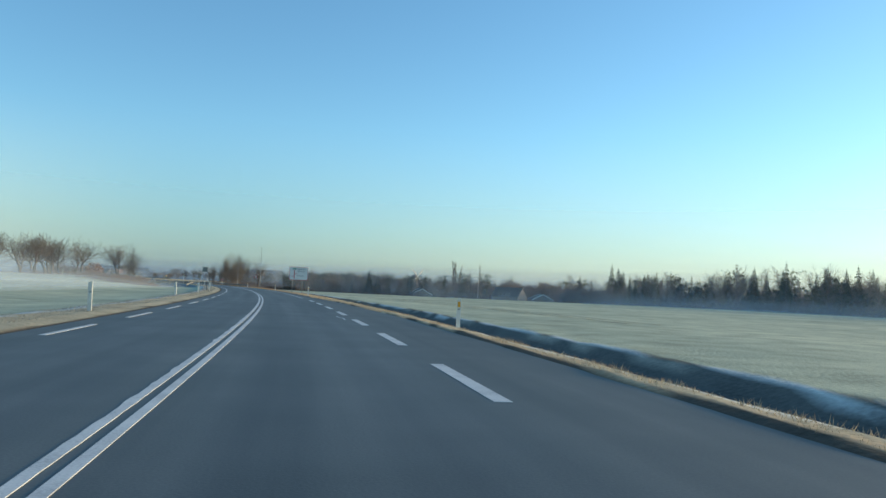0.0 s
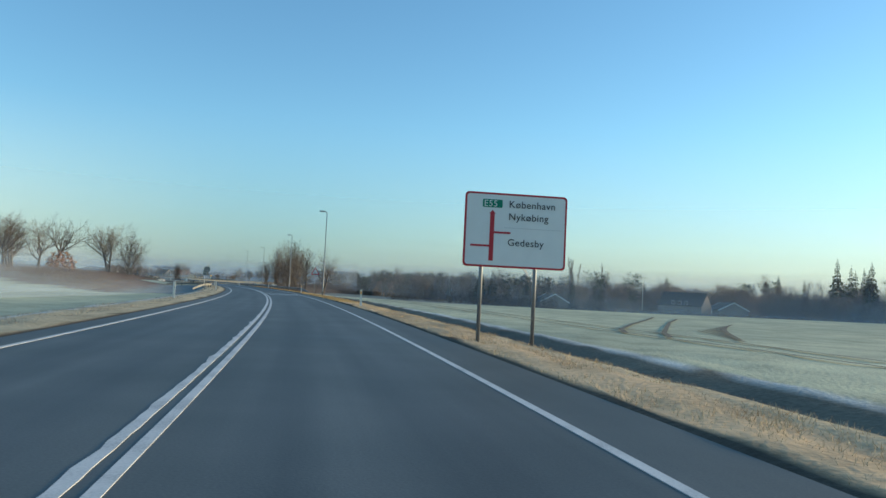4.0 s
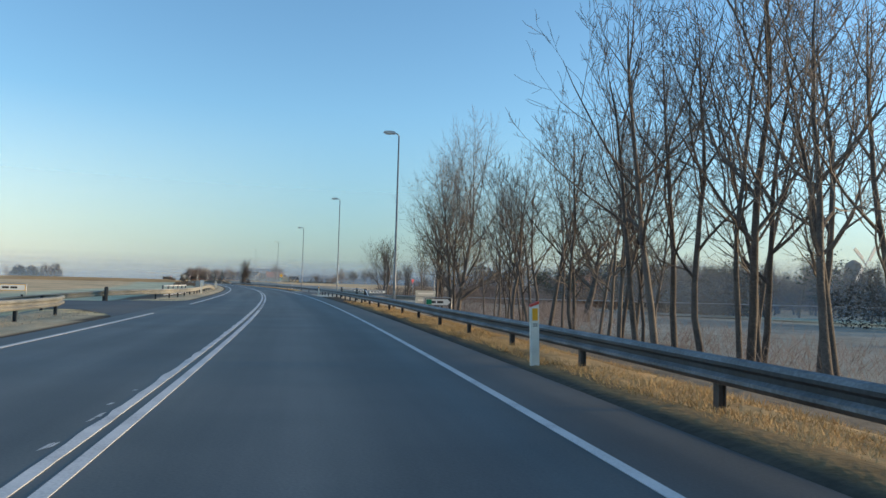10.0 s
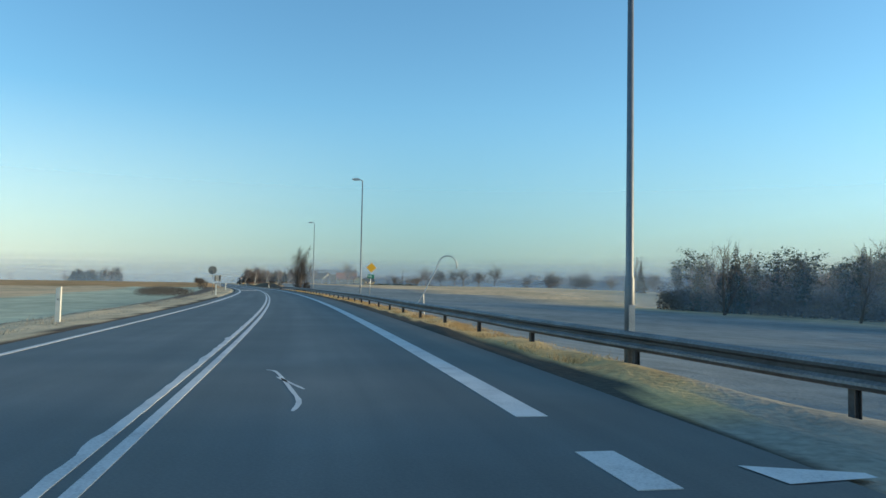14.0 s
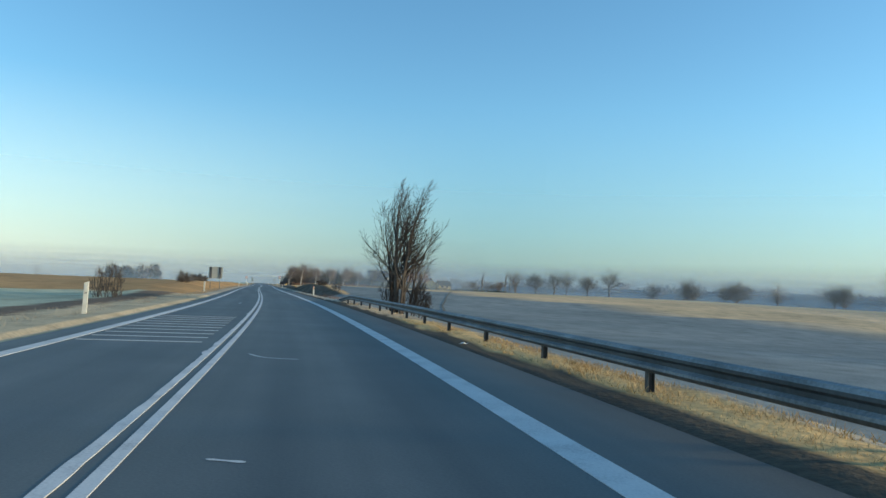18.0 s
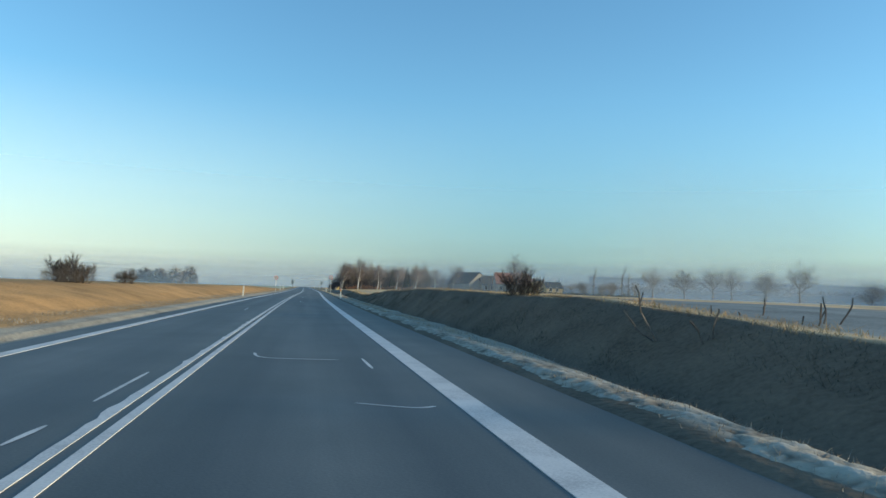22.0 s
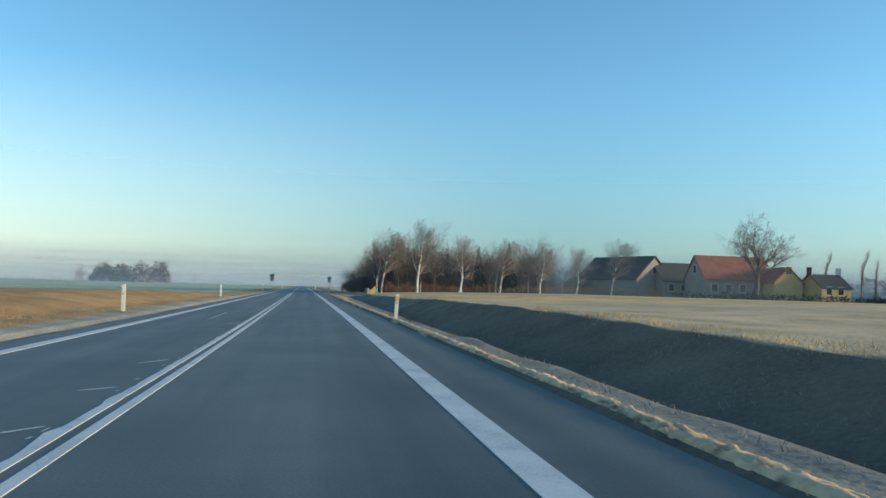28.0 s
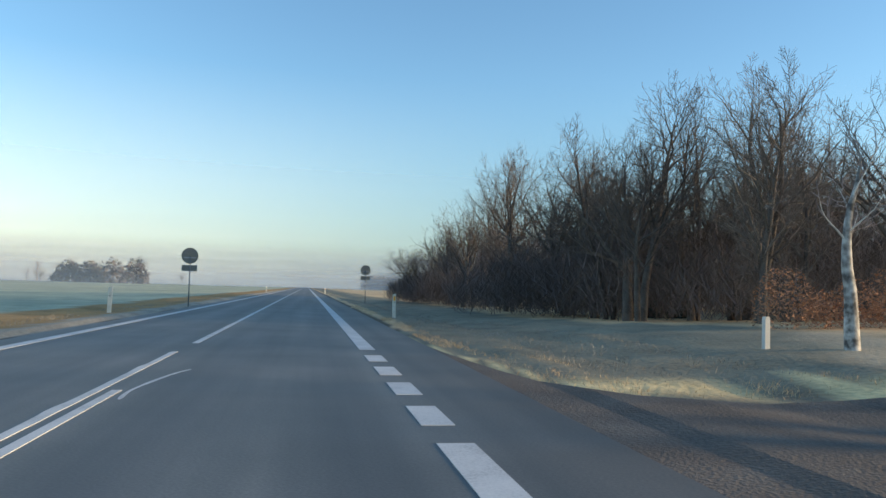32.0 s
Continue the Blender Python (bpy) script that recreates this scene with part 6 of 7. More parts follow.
for i in range(110):
    u = g2.random()
    s, n = 305 + 150 * u + g2.uniform(-12, 12), 62 + g2.uniform(0, 1) * (50 + 70 * u)
    if abs(s - np.interp(n, [45, 80, 130], [334, 330, 322])) < 7 or (s - 309) ** 2 + (n - 91) ** 2 < 90:
        continue
    pick = g2.random()
    put(T_SPRUCE[i % 2] if pick < .10 else T_PINE[i % 2] if pick < .22 else T_WOOD[i % 4], [(s, n, g2.uniform(6.5, 11) + 2.5 * u)], used, "trees round the houses")
for i in range(46):
    n = 78 + 48 * g2.random() ** 1.3
    s = 482 - g2.uniform(0, 75) - (n - 78) * .3
    put(T_PINE[i % 2] if i % 3 else T_SPRUCE[i % 2], [(s, n, g2.uniform(8.5, 12.5))], used, "dark conifer wood")
for i in range(16):
    put(T_PINE[i % 2] if i % 2 else T_BROAD[i % 3], [(g2.uniform(385, 450), g2.uniform(92, 118), g2.uniform(9, 14))], used, "dark conifer wood")
# far tree lines, in all directions
hedgerow = []
for i in range(90):
    a = g2.uniform(-1.2, 1.2)
    d = g2.uniform(650, 1300)
    s, n = 500 + d * math.cos(a) * 1.0, d * math.sin(a)
    if abs(n) < 90:
        n = 90 * (1 if n > 0 else -1) + n
    hedgerow.append((s, n, g2.uniform(8, 14)))
grove(T_FAR, hedgerow, "far hedgerow trees fading into the morning haze")
for ob in T_FAR:
    ob.matrix_basis = Matrix.Translation(P(600 + 9 * len(used), 148)) @ Matrix.Scale(.9, 4)
    used.add(ob.name)
for k, (s, n, h) in enumerate(((1300, -128, 16), (1306, -136, 15), (1312, -146, 17), (1296, -119, 18), (1320, -110, 20), (1308, -153, 14), (1290, -160, 13))):
    put(T_BROAD[k % 3], [(s, n, h)], used, "far clump of trees")


# ---- thickets: undergrowth of many twigs and leaves ----
def thicket(name, label, spots, material, count, size, height, leafy=False, seed=3, dome=.45):
    g = np.random.RandomState(seed)
    v, f = [], []
    for s, n, r, h in spots:
        c = P(s, n, ground_z(s, n) if abs(n) < 160 else -2.8)
        k = int(count * r * r)
        a, q = g.uniform(0, 6.283, k), np.sqrt(g.uniform(0, 1, k)) * r
        zz = g.uniform(0, 1, k) ** .8 * h * (1 - dome * (q / r) ** 2)
        bx, by, bz = c.x + np.cos(a) * q, c.y + np.sin(a) * q, c.z + zz
        l = size * g.uniform(.5, 1.4, k)
        for i in range(k):
            o = len(v)
            if leafy:
                d = g.normal(0, 1, (3, 3)) * l[i] * .5
                for j in range(3):
                    v.append((bx[i] + d[j, 0], by[i] + d[j, 1], bz[i] + d[j, 2] * .8))
            else:
                dx, dy, dz = g.normal(0, .55), g.normal(0, .55), .7
                w = l[i] * (.026 if size > 1.5 else .011)
                v.append((bx[i] - w, by[i], bz[i]))
                v.append((bx[i] + w, by[i] + w, bz[i]))
                v.append((bx[i] + dx * l[i], by[i] + dy * l[i], bz[i] + dz * l[i]))
            f.append((o, o + 1, o + 2))
    me = bpy.data.meshes.new(name)
    me.from_pydata(v, [], f)
    me.materials.append(M[material])
    me.update()
    return tagged(new(name, me), label, "undergrowth", kind="stuff")


def span(s0, s1, n0, n1, step, r, h, seed):
    g = random.Random(seed)
    L = math.hypot(s1 - s0, n1 - n0)
    k = max(int(L / step), 1)
    return [(s0 + (s1 - s0) * i / k + g.uniform(-1, 1) * step * .3, n0 + (n1 - n0) * i / k + g.uniform(-1, 1) * step * .3, r * g.uniform(.7, 1.3), h * g.uniform(.65, 1.25)) for i in range(k + 1)]


thicket("brushwood", "dense bare brushwood under the trees by the farm", span(815, 850, 16.5, 13.8, 3, 2.4, 3.0, 1) + span(816, 826, 17, 56, 2.6, 3.2, 5.5, 2) + span(850, 880, 13, 14.5, 3, 2.4, 2.4, 3) + span(830, 835, 14, 44, 3, 4, 4, 4), "wood_far", 90, 1.3, 3)
thicket("brushwood", "dense purple-brown wood behind the birches", span(818, 858, 18, 17, 4, 3.6, 6.0, 62) + span(820, 856, 25, 24, 4, 4.2, 7.5, 63) + span(822, 858, 33, 33, 4, 4.5, 7.0, 64) + span(824, 850, 42, 42, 4, 4.5, 6.5, 65), "wood_far", 42, 1.5, 3)
thicket("beech_hedge", "brown-leaved clipped beech hedge beside the birches", span(808, 812.5, 14.5, 62, .8, .7, 1.4, 5), "hedge", 2600, .055, 1.7, True)
thicket("undergrowth", "dark hedge along the far edge of the frosty field", span(287, 278, 36, 62, 1.6, 1.3, 1.5, 51) + span(278, 271, 62, 96, 1.6, 1.3, 1.6, 52) + span(271, 252, 96, 134, 1.8, 1.5, 1.7, 53) + span(252, 20, 136, 140, 2.6, 2.2, 3.2, 54), "bush_dark", 230, .15, 2, True)
thicket("undergrowth", "dark lower boughs along the edge of the conifer wood", span(252, 20, 142, 146, 2.6, 2.6, 6.5, 61), "needles", 34, .6, 5, True)
thicket("undergrowth", "dark garden bushes round the houses", span(300, 298, 62, 84, 3, 2.6, 4.0, 55) + span(300, 290, 100, 124, 3, 2.6, 3.6, 56) + span(345, 400, 62, 92, 4, 4.5, 5.5, 57) + span(318, 318, 60, 130, 5, 3, 4.0, 58), "bush_dark", 200, .2, 4, True)
thicket("brushwood", "hazy brushwood along the wood beyond the field", span(40, 225, 150, 156, 4.5, 6, 7.0, 6) + span(228, 275, 148, 162, 4.5, 6, 5.0, 16) + span(250, 560, 144, 150, 4.5, 6, 8.0, 7), "wood_far", 60, 2.2, 4)
thicket("brushwood", "bare brushwood behind the guard rail", span(262, 315, 13, 14, 4, 2.5, 1.3, 8) + span(300, 325, 18, 30, 3, 2.5, 1.2, 18), "wood_far", 130, .55, 3)
thicket("brushwood", "dark brushwood by the side road", span(362, 392, 30, 56, 3.5, 4, 3.8, 9) + span(426, 440, 87, 95, 4, 5, 8, 12) + span(440, 500, 95, 120, 4, 5, 6.5, 13) + [(361, 18.5, 2.2, 2.2), (364, 20, 2.4, 2.6), (360, 23, 2.6, 2.8), (366, 25, 3, 3)], "wood_far", 110, 1.2, 4)
thicket("scrub", "low reddish scrub on the bank", span(206, 292, -20, -20, 2.5, 2.4, .7, 11) + span(208, 292, -24, -24, 2.5, 2.6, .9, 14) + span(212, 292, -30, -30, 3, 3, 1.0, 12) + span(206, 224, -18, -44, 2.5, 2.4, .9, 15), "heath", 110, .42, 1)
thicket("bush", "bare brown bush on the grassy bank", [(556.5, -9.6, 1.1, .6), (560, -9.8, 1.2, .7), (564.5, -9.9, 1.4, .9), (566, -10.6, 1.0, 1.2), (593.5, -10.6, 1.3, 1.0), (591.6, -10.4, 1.0, .7), (604.4, -10.3, .8, .7), (437, -10.5, 3.0, 1.0), (442, -11, 2.5, .9), (501.6, -8.9, .8, .9)], "brush_dark", 620, .36, 2)
thicket("bush", "small copper-leaved bush among the trees", [(258.8, -31, 2.4, 4.2)], "hedge", 160, .35, 4, True)
thicket("bush", "large rounded copper-brown bush before the dark wood", [(404, 76, 5.4, 8.2)], "hedge", 120, .5, 6, True, dome=.7)
thicket("hedge", "low dark hedge between the field and the farm", span(800, 792, 58, 112, 1.1, 1.0, 1.1, 45), "needles", 90, .28, 1, True)
thicket("scrub", "low brown scrub at the start of the bank", [(528.1, 7.6, 1.3, .4), (530.4, 7.5, 1.2, .45), (526.4, 7.9, 1.0, .35), (533.5, 7.6, 1.2, .45), (537, 7.7, 1.2, .5), (540.5, 7.6, 1.0, .45), (544, 7.9, 1.2, .6)], "hedge", 120, .22, 1)
thicket("bush", "bare bush at the base of the lone tree", [(503.5, 10.2, 1.4, 2.2), (501, 8.6, 1.0, 1.6)], "twig_dark", 110, .8, 2)

thicket("undergrowth", "dense dark undergrowth at the edge of the conifer wood", span(482, 425, 80, 84, 3, 4.5, 5, 41) + span(480, 462, 80, 120, 3, 4.5, 5.5, 42) + span(470, 430, 92, 96, 5, 5, 6, 43), "brush_dark", 60, .42, 5, True)
thicket("far_wood", "far rounded clump of hazy trees", [(1296, -119, 9, 17), (1306, -136, 9, 14), (1312, -150, 10, 15), (1318, -110, 9, 18)], "wood_far", 9, 2.0, 14, True, dome=.85)
thicket("far_wood", "dark far wood fading into the haze", span(1500, 1150, 70, 250, 10, 15, 13, 37) + span(1150, 860, 250, 430, 9, 15, 13, 31) + span(860, 420, 430, 560, 10, 15, 11, 32), "wood_far", 4.0, 1.9, 12, True)
thicket("far_wood", "far clumps of hazy wood beyond the fields", span(560, 640, -380, -370, 9, 13, 12, 33) + span(760, 900, -400, -360, 9, 12, 11, 34) + span(1020, 1160, -330, -300, 9, 12, 10, 35) + span(300, 420, -300, -330, 9, 12, 11, 36), "wood_far", 1.8, 3.0, 12, True)

# ---- clods and tussocks of the road's edge ----
def turf(label, s0, s1, inner, outer, height, seed, pale="pale", body="verge"):
    """A ragged ridge of matted turf between two lines beside the road, broken by bare soil."""
    ss = np.arange(s0, s1, .07)
    tt = np.linspace(0, 1, 17)
    v, f, col = [], [], []
    soil, straw, light = (np.array(COVER[k]) for k in ("soil", body, pale))
    for s in ss:
        n0, n1 = np.interp(s, *inner) - .05, np.interp(s, *outer) + .14 * noise.noise((s * .6, seed, 0)) + .09 * noise.noise((s * 2.7, seed, 3))
        nn = n0 + (n1 - n0) * tt
        xs, ys = road_xy(np.full(17, s), nn)
        for x, y, n, u in zip(xs, ys, nn, tt):
            q = .75 * noise.noise((s * 1.3, n * 3.4, seed)) + .75 * noise.noise((s * 3.6, n * 7.5, seed + 4)) + .75 * noise.noise((s * 9, n * 15, seed + 8))
            lift = min(1.0, 2.2 * u, 4 * (1 - u)) * min(1.0, (s - s0) / 3, (s1 - s) / 3)
            hump = min(max(.5 + .55 * q, 0), 1.25)
            v.append((float(x), float(y), ground_z(s, n) - .05 + lift * (.055 + height * hump)))
            w = min(max((hump - .12) * 2.6, 0), 1)
            c = soil * 1.25 * (1 - w) + straw * w
            w = min(max((hump - .62) * 1.8, 0), 1) * (.35 + .65 * u)
            col.append(c * (1 - w) + light * w)
    for i in range(len(ss) - 1):
        for j in range(16):
            f.append((i * 17 + j, i * 17 + j + 1, (i + 1) * 17 + j + 1, (i + 1) * 17 + j))
    me = bpy.data.meshes.new("turf")
    me.from_pydata(v, [], f)
    me.polygons.foreach_set("use_smooth", [True] * len(f))
    me.materials.append(M["ground"])
    at = me.color_attributes.new("cover", "FLOAT_COLOR", "POINT")
    at.data.foreach_set("color", np.concatenate([np.array(col), np.ones((len(col), 1))], 1).ravel())
    me.update()
    return tagged(new("turf", me), label, "turf", kind="stuff")


turf("narrow ridge of matted straw-coloured turf along the road edge", 653, 791.5, ([653, 792], [4.84, 4.84]), ([653, 700, 754, 766, 792], [5.4, 5.3, 5.35, 6.0, 6.25]), .075, 5)
turf("frosted broken turf between the asphalt and the bank", 545, 655, ([545, 655], [4.82, 4.82]), ([545, 575, 655], [6.2, 5.6, 5.5]), .06, 9, "rim", "frost_grass")
turf("frosted grey tussocks beyond the end of the guard rail", 510, 548, ([510, 518, 548], [5.3, 4.95, 4.9]), ([510, 526, 548], [6.2, 7.6, 6.4]), .10, 13, "rim", "tussock")

# scraps of litter in the verge
for s, n, w in ((468.9, 5.0, .16), (454.0, 4.9, .2)):
    scrap = Shape()
    g = random.Random(int(w * 100))
    scrap.v = [((i - 1.5) * w * .5 + g.uniform(-.02, .02), (j - 1) * w * .4, g.uniform(.02, .07)) for i in range(4) for j in range(3)]
    scrap.f = [(i * 3 + j, i * 3 + 3 + j, i * 3 + 4 + j, i * 3 + 1 + j) for i in range(3) for j in range(2)]
    scrap.mi = [0] * 6
    solid("paper_scrap", scrap, M["sign_white"], "crumpled white scrap of paper lying in the grass", "litter", "paper scraps").matrix_basis = place(s, n, 30, z=ground_z(s, n))

# ---- grass along the verges ----
def grass(name, label, bands, material, density, height, seed):
    g = np.random.RandomState(seed)
    v, f = [], []
    for s0, s1, n0, n1 in bands:
        k = int((s1 - s0) * abs(n1 - n0) * density)
        ss, nn = g.uniform(s0, s1, k), g.uniform(n0, n1, k)
        xs, ys = road_xy(ss, nn)
        for s, n, x, y in zip(ss, nn, xs, ys):
            t = noise.noise((s * .5, n * 1.2, 2)) * .5 + noise.noise((s * 2.3, n * 3.1, 6)) * .45 + .62
            if t < .36 or on_drive(s, n, .05) is not None:
                continue
            h = height * t * g.uniform(.5, 1.3)
            z = ground_z(s, n) - .02
            a = g.uniform(0, 6.283)
            w = .004 + h * .02
            o = len(v)
            v += [(x - math.cos(a) * w, y - math.sin(a) * w, z), (x + math.cos(a) * w, y + math.sin(a) * w, z), (x + g.normal(0, .5) * h, y + g.normal(0, .5) * h, z + h * g.uniform(.6, 1.1))]
            f.append((o, o + 1, o + 2))
    me = bpy.data.meshes.new(name)
    me.from_pydata(v, [], f)
    me.materials.append(M[material])
    me.update()
    return tagged(new(name, me), label, "grass", kind="stuff")


grass("dry_grass", "pale dry grass tufts on the verge", [(20, 62, 6.3, 7.0), (62, 82, 5.85, 6.85), (82, 100, 5.3, 6.9), (95, 168, 4.95, 7.2), (806, 840, 5.0, 5.6)], "verge", 220, .12, 21)
grass("golden_grass", "golden-brown withered grass under the guard rail", [(168, 214, 5.1, 7.0), (214, 304, 5.2, 7.6)], "verge_gold", 620, .15, 27)
grass("dry_grass", "thin golden grass under the guard rail", [(364, 480, 5.45, 6.6)], "verge_gold", 420, .13, 28)
grass("dry_grass", "thin dull grass by the end of the guard rail", [(480, 505, 5.5, 6.7)], "verge", 120, .1, 34)
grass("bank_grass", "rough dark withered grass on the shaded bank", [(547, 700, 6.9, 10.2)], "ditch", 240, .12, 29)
grass("bank_grass", "pale withered stalks along the top of the bank", [(547, 720, 9.8, 11.4)], "verge_gold", 60, .2, 30)
grass("dry_grass", "frosted straw edge round the field entrance", [(798.6, 806, 5.3, 6.6), (798.4, 800, 6.4, 9.8)], "verge", 160, .12, 31)
grass("frosted_grass_tufts", "frosted grass on the shaded ditch bank", [(700, 792, 6.8, 10.2)], "verge_frost", 50, .13, 32)
grass("dry_grass", "low matted straw-coloured grass at the road edge", [(640, 690, 4.85, 5.7), (690, 764, 4.8, 5.3), (764, 794, 4.8, 6.2)], "verge", 520, .085, 25)
grass("frosted_grass_tufts", "frosted grass tufts on the verge", [(522, 548, 4.95, 8.5), (548, 655, 5.0, 6.6), (655, 700, 5.8, 6.6), (700, 792, 5.5, 6.3), (800, 850, 5.6, 9.5), (0, 300, -7, -4.95), (318, 515, -7, -4.95), (515, 860, -6, -4.9)], "verge_frost", 75, .13, 22)
grass("dry_grass", "flattened dry grass among the frosted verge", [(522, 655, 5.1, 6.5)], "verge", 90, .10, 26)
grass("frosted_grass_tufts", "rough frosted tussocks beside the end of the guard rail", [(514, 548, 5.3, 9.0)], "verge_frost", 520, .085, 33)

# ---- farm ----
def house(name, label, w, d, eave, ridge, wall, roof, windows=(), gables=(), barge=False):
    """A gabled house, w along x (its ridge) and d deep; windows are (x, z, width, height) on the front, gables on the side ends."""
    root = thing(name, label, "house")
    sh = Shape()
    sh.prism([(-d / 2, -1), (d / 2, -1), (d / 2, eave), (0, ridge), (-d / 2, eave)], -w / 2, w / 2, m=Matrix.Rotation(radians(90), 4, "Z"))
    part("wall", sh, M[wall], root)
    for sg in (-1, 1):
        sh = Shape()
        ov = .3
        k = (ridge - eave) / (d / 2)
        a, b = (sg * (d / 2 + ov), eave - ov * k + .03), (0, ridge + .03)
        sh.prism([a, b, (b[0], b[1] + .14), (a[0], a[1] + .14)], -w / 2 - .25, w / 2 + .25, m=Matrix.Rotation(radians(90), 4, "Z"))
        part("roof", sh, M[roof], root)
        if barge:
            for end in (-1, 1):
                sh = Shape()
                y = end * (w / 2 + .28)
                sh.prism([(a[0], a[1] - .12), (b[0], b[1] - .12), (b[0], b[1] + .24), (a[0], a[1] + .24)], y - .03, y + .03, m=Matrix.Rotation(radians(90), 4, "Z"))
                part("bargeboard", sh, M["wall_white"], root, "white bargeboard")
    for x, z, ww, wh in windows:
        fr = Shape()
        fr.box((x, -d / 2 - .02, z), (ww + .16, .06, wh + .16))
        win = part("window", fr, M["wall_white"], root)
        gl = Shape()
        gl.box((x, -d / 2 - .055, z), (ww, .02, wh))
        part("pane", gl, M["glass"], win)
    for sg, y, z, ww, wh in gables:
        fr = Shape()
        fr.box((sg * (w / 2 + .02), y, z), (.06, ww + .16, wh + .16))
        win = part("window", fr, M["wall_white"], root)
        gl = Shape()
        gl.box((sg * (w / 2 + .055), y, z), (.02, ww, wh))
        part("pane", gl, M["glass"], win)
    return root


FARM = [
    ("barn", "long dark-roofed barn with pale gable", 15, 9, 3.2, 7.2, "wall_grey", "roof_dark", (822.9, 59.7), 111, .8),
    ("outbuilding", "low outbuilding with a grey roof", 8, 7, 2.9, 6.0, "wall_grey", "roof_dark", (817, 66.5), 4, .9),
    ("farmhouse", "farmhouse with a red tiled roof and pale walls", 12, 8, 3.2, 7.0, "wall_grey", "roof_red", (808.5, 72.2), -4, 1.0),
    ("farmhouse_wing", "yellow sunlit wing of the farmhouse with a red roof", 5, 5, 2.9, 5.2, "brick_yellow", "roof_red", (803.6, 78.2), 90, 1.0),
    ("shed", "low annexe with a dark roof", 6, 5, 2.2, 4.2, "brick_yellow", "roof_dark", (801, 84.5), 8, 1.0),
]
for name, label, w, d, e, r, wall, roof, (s, n), turn, z in FARM:
    win = [(x, 1.7, 1.0, 1.2) for x in np.arange(-w / 2 + 1.5, w / 2 - 1, 2.4)]
    house(name, label, w, d, e, r, wall, roof, win, [(-1, 0, 4.8, 1.0, 1.2), (1, 0, 4.8, 1.0, 1.2)]).matrix_basis = place(s, n, turn, z=z)
house("cottage", "dark-roofed house with white dormer windows at the wood's edge", 15, 9, 3.4, 7.6, "wood_grey", "roof_dark", [(x, 4.2, 1.1, 1.0) for x in (-2.2, 0, 2.2)]).matrix_basis = place(285.5, 119, -60, z=-2.4, scale=.8)
house("cottage", "low cottage with a frosted gable", 10, 8, 2.0, 4.0, "wood_grey", "roof_dark", [(x, 1.5, 1, 1) for x in (-2, 2)], barge=True).matrix_basis = place(287.5, 135, 70, z=-2.5)
house("cottage", "low cottage with a frosted gable roof", 9, 8.2, 1.7, 3.9, "wood_grey", "roof_dark", [(x, 1.4, 1, 1) for x in (-2, 2)], barge=True).matrix_basis = place(309, 91.5, 78, z=-2.3)


def leaning_slab():
    root = thing("slab", "sunlit pale yellow slab leaning by the driveway", "slab")
    sh = Shape()
    sh.prism([(-.42, -.1), (.40, -.1), (.46, .95), (.30, 1.02), (-.05, .62), (-.40, .50)], -.10, .10)
    part("block", sh, M["brick_yellow"], root)
    return root


def barrel():
    root = thing("barrel", "small weathered grey-brown barrel beside the driveway", "barrel")
    sh = Shape()
    sh.tube([(0, 0, -.05), (0, 0, .08), (0, 0, .35), (0, 0, .62), (0, 0, .75)], [.26, .28, .31, .28, .26], 14)
    part("body", sh, M["wood_grey"], root, smooth=True)
    for z in (.12, .58):
        sh = Shape()
        sh.tube([(0, 0, z - .03), (0, 0, z + .03)], [.305, .305], 14)
        part("hoop", sh, M["pole_grey"], root)
    return root


leaning_slab().matrix_basis = place(795.5, 10.9, 8)
barrel().matrix_basis = place(794.8, 10.1, 0)


def stone_post():
    root = thing("gate_post", "short whitewashed post at the mouth of the driveway", "post")
    sh = Shape()
    sh.prism([(-.055, -.2), (.055, -.2), (.055, .56), (.04, .62), (-.04, .62), (-.055, .56)], -.05, .05)
    part("shaft", sh, M["wall_white"], root)
    return root


stone_post().matrix_basis = place(803.4, 11.0, 5)

def windmill():
    root = thing("windmill", "old windmill with four thin sails in the hazy wood", "windmill")
    sh = Shape()
    sh.tube([(0, 0, -.5), (0, 0, 4.5), (0, 0, 6.6)], [2.2, 1.5, 1.2], 8)
    part("tower", sh, M["wood_grey"], root)
    sh = Shape()
    sh.tube([(0, 0, 6.6), (0, 0, 7.4), (0, 0, 7.9)], [1.35, 1.0, .2], 8)
    part("cap", sh, M["wood_grey"], root)
    for k in range(4):
        a = radians(38 + 90 * k)
        m = Matrix.Translation((0, -1.9, 7.2)) @ Matrix.Rotation(a, 4, "Y")
        sh = Shape()
        sh.box((0, 0, 1.7), (.16, .12, 3.6), m=m)
        sh.box((.28, 0, 2.2), (.46, .05, 2.4), m=m)
        part("sail", sh, M["wall_white"], root, "pale lattice sail")
    return root


windmill().matrix_basis = place(386, 130, 10, z=-2.4, scale=1.5)


def garden_pole():
    root = thing("flagpole", "slim pale pole standing in a garden by the houses", "pole")
    sh = Shape()
    sh.tube([(0, 0, -.3), (0, 0, 8.2)], [.07, .045], 8)
    part("shaft", sh, M["white_plastic"], root, smooth=True)
    sh = Shape()
    sh.tube([(0, 0, 8.2), (0, 0, 8.26), (0, 0, 8.36), (0, 0, 8.42)], [.05, .09, .09, .03], 8)
    part("finial", sh, M["wall_white"], root)
    return root


garden_pole().matrix_basis = place(283.4, 103.8, 0, z=-2.4)

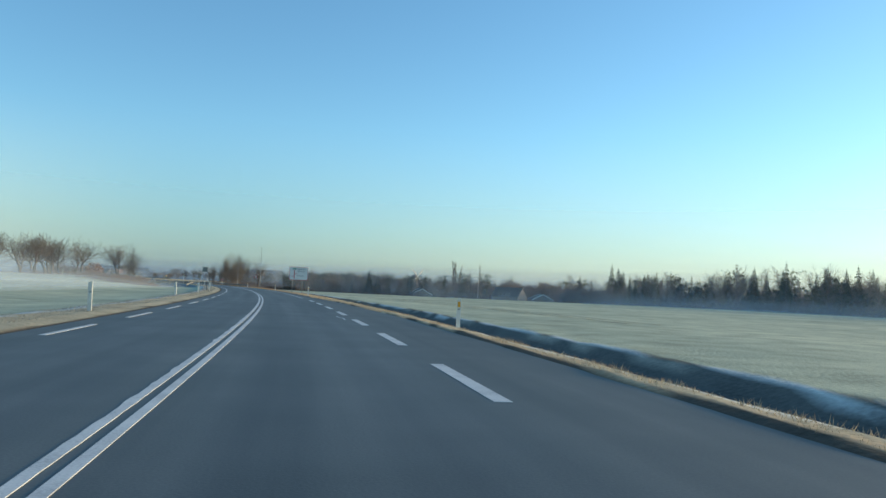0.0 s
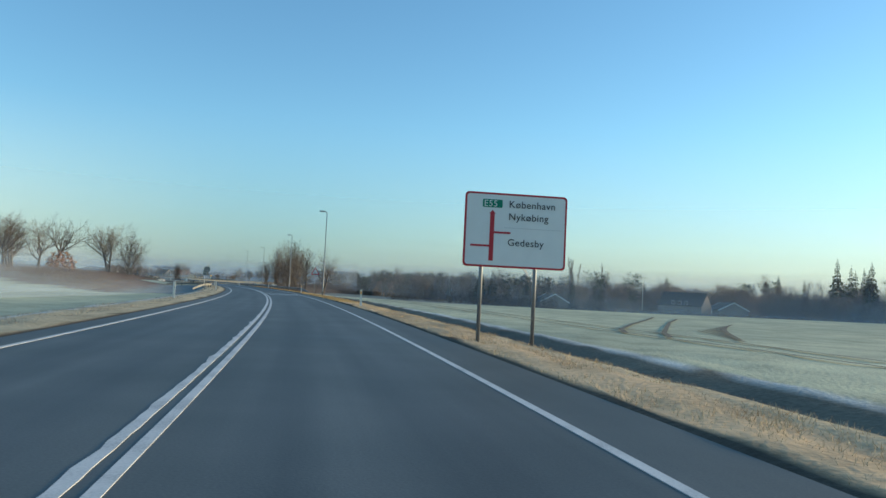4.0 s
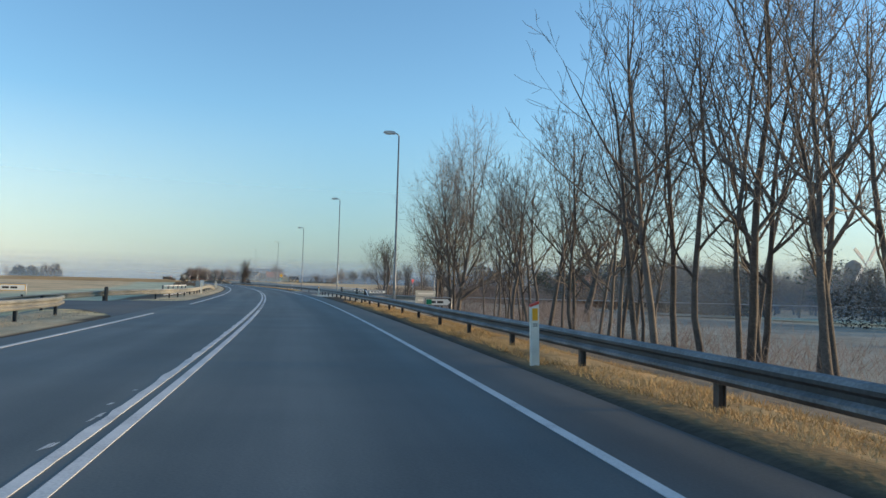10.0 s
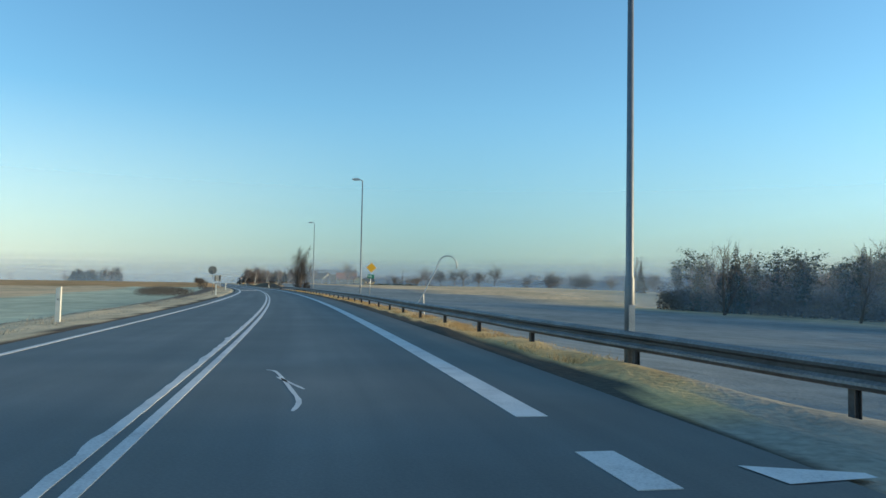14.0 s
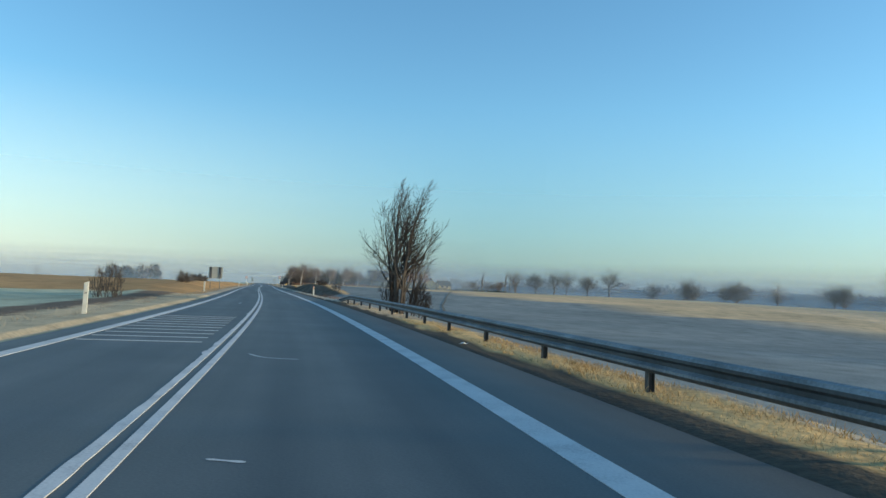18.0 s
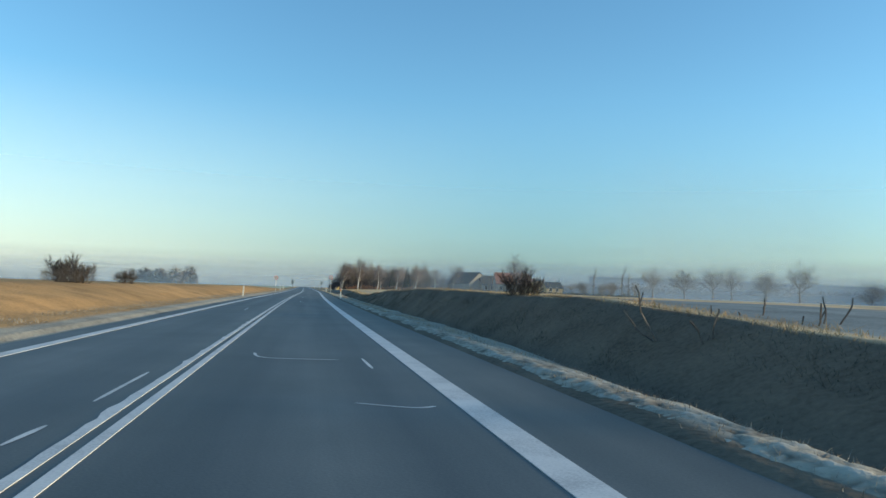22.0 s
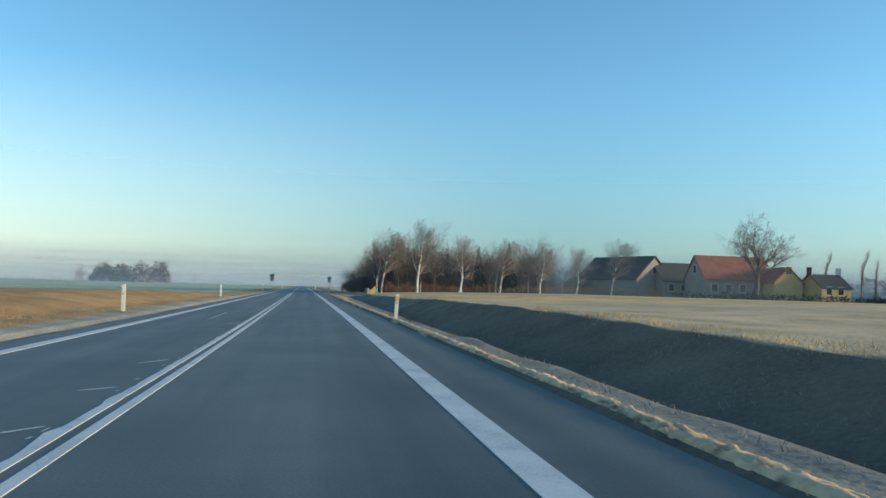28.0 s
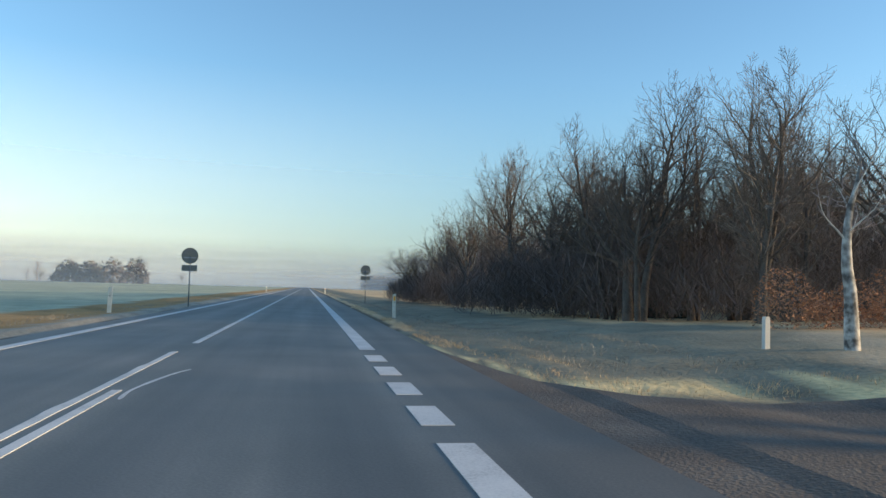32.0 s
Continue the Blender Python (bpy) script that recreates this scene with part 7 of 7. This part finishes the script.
# ---- ground mist ----
def mist(path, height, density, z0=-3.2, fade=60.0, power=.8, label="thin ground mist lying over the fields"):
    """A hanging veil of mist along (s, n) points, thinning upwards and to its ends."""
    acc = [0.0]
    q = [P(s, n, 0) for s, n in path]
    for a, b in zip(q, q[1:]):
        acc.append(acc[-1] + (b - a).length)
    L = acc[-1]
    k = max(int(L / 25), 4)
    rows = 6
    sh, veil = Shape(), []
    for i in range(k + 1):
        d = L * i / k
        s, n = np.interp(d, acc, [p[0] for p in path]), np.interp(d, acc, [p[1] for p in path])
        p = P(float(s), float(n), 0)
        e = min(d / fade, (L - d) / fade, 1)
        e = e * e * (3 - 2 * e)
        for j in range(rows + 1):
            t = j / rows
            sh.v.append((p.x, p.y, z0 + (height - z0) * t))
            veil.append(density * e * (1 - t) ** power if j < rows else 0.0)
    w = rows + 1
    for i in range(k):
        for j in range(rows):
            sh.f.append((i * w + j, (i + 1) * w + j, (i + 1) * w + j + 1, i * w + j + 1))
            sh.mi.append(0)
    ob = solid("mist", sh, M["mist"], label, "mist", kind="stuff", smooth=True)
    at = ob.data.attributes.new("veil", "FLOAT", "POINT")
    at.data.foreach_set("value", veil)
    return ob


mist([(-40, 126), (200, 126), (246, 122), (264, 96), (274, 62), (284, 34)], 13, .22, fade=20)
mist([(-40, 80), (250, 84), (420, 90)], 4, .30, power=1.3)
mist([(-40, 121), (150, 120), (236, 116)], 2.6, .55, fade=25, power=1.0)
mist([(0, -30), (120, -26), (215, -16)], 3, .75, fade=40, power=1.3)
mist([(130, -70), (205, -38), (214, -10)], 8, .5, fade=14, power=1.4)
mist([(30, -24), (150, -19), (212, -9)], 1.3, .7, fade=25, power=1.0)
mist([(60, -60), (150, -45), (214, -24)], 1.6, .6, fade=25, power=1.0)
mist([(690, 12), (690, 40), (690, 66)], 11, .30, fade=12)
mist([(600, 20), (604, 34), (606, 48)], 12, .34, fade=8)
mist([(806, 100), (720, 168), (620, 250)], 14, .13, fade=25, power=.6)
mist([(770, 14), (772, 40), (775, 72)], 10, .14, fade=12)
mist([(840, 130), (760, 185), (640, 285), (560, 340)], 5, .55, fade=40, power=1.1)
mist([(0, -75), (200, -70), (330, -72)], 6, .42, power=1.2)
mist([(400, 98), (560, 84), (700, 95), (780, 108)], 10, .09)
mist([(330, -150), (600, -150), (900, -150)], 10, .35)
mist([(330, -320), (700, -330), (1100, -320)], 18, .45)
mist([(330, 22), (345, 80), (360, 160)], 14, .25, fade=25)
mist([(380, 40), (400, 60), (430, 74), (480, 76), (520, 86)], 12, .3, fade=30)
mist([(380, -42), (520, -72), (780, -95)], 6, .32, fade=40, power=1.1)
mist([(880, -700), (890, -200), (890, -12)], 10, .20, fade=18)
mist([(885, 60), (885, 300), (880, 800)], 16, .30, fade=40)
mist([(1040, -900), (1040, -60), (1040, -14)], 14, .18)
mist([(1040, 14), (1040, 60), (1040, 900)], 14, .25)
mist([(1190, -1100), (1190, 0), (1190, 1100)], 22, .30)
mist([(1400, -1500), (1400, 0), (1400, 1500)], 38, .55)


def far_haze(radius, height, density):
    """The hazy distance all round: a ring that thins upwards."""
    sh, veil = Shape(), []
    k, rows = 64, 10
    for i in range(k):
        a = 2 * math.pi * i / k
        for j in range(rows + 1):
            t = j / rows
            sh.v.append((radius * math.cos(a), 450 + radius * math.sin(a), -3 + height * t))
            veil.append(density * (1 - t) ** 1.25)
    w = rows + 1
    for i in range(k):
        q = (i + 1) % k
        for j in range(rows):
            sh.f.append((i * w + j, q * w + j, q * w + j + 1, i * w + j + 1))
            sh.mi.append(0)
    ob = solid("haze", sh, M["haze"], "pale blue-grey morning haze along the horizon", "mist", kind="stuff", smooth=True)
    ob.data.attributes.new("veil", "FLOAT", "POINT").data.foreach_set("value", veil)


far_haze(2600, 640, .78)
mist([(1480, 50), (1160, 225), (850, 405), (400, 535)], 30, .5)
mist([(250, -270), (500, -340), (1000, -300), (1200, -280)], 22, .40)
far_haze(1900, 90, .42)
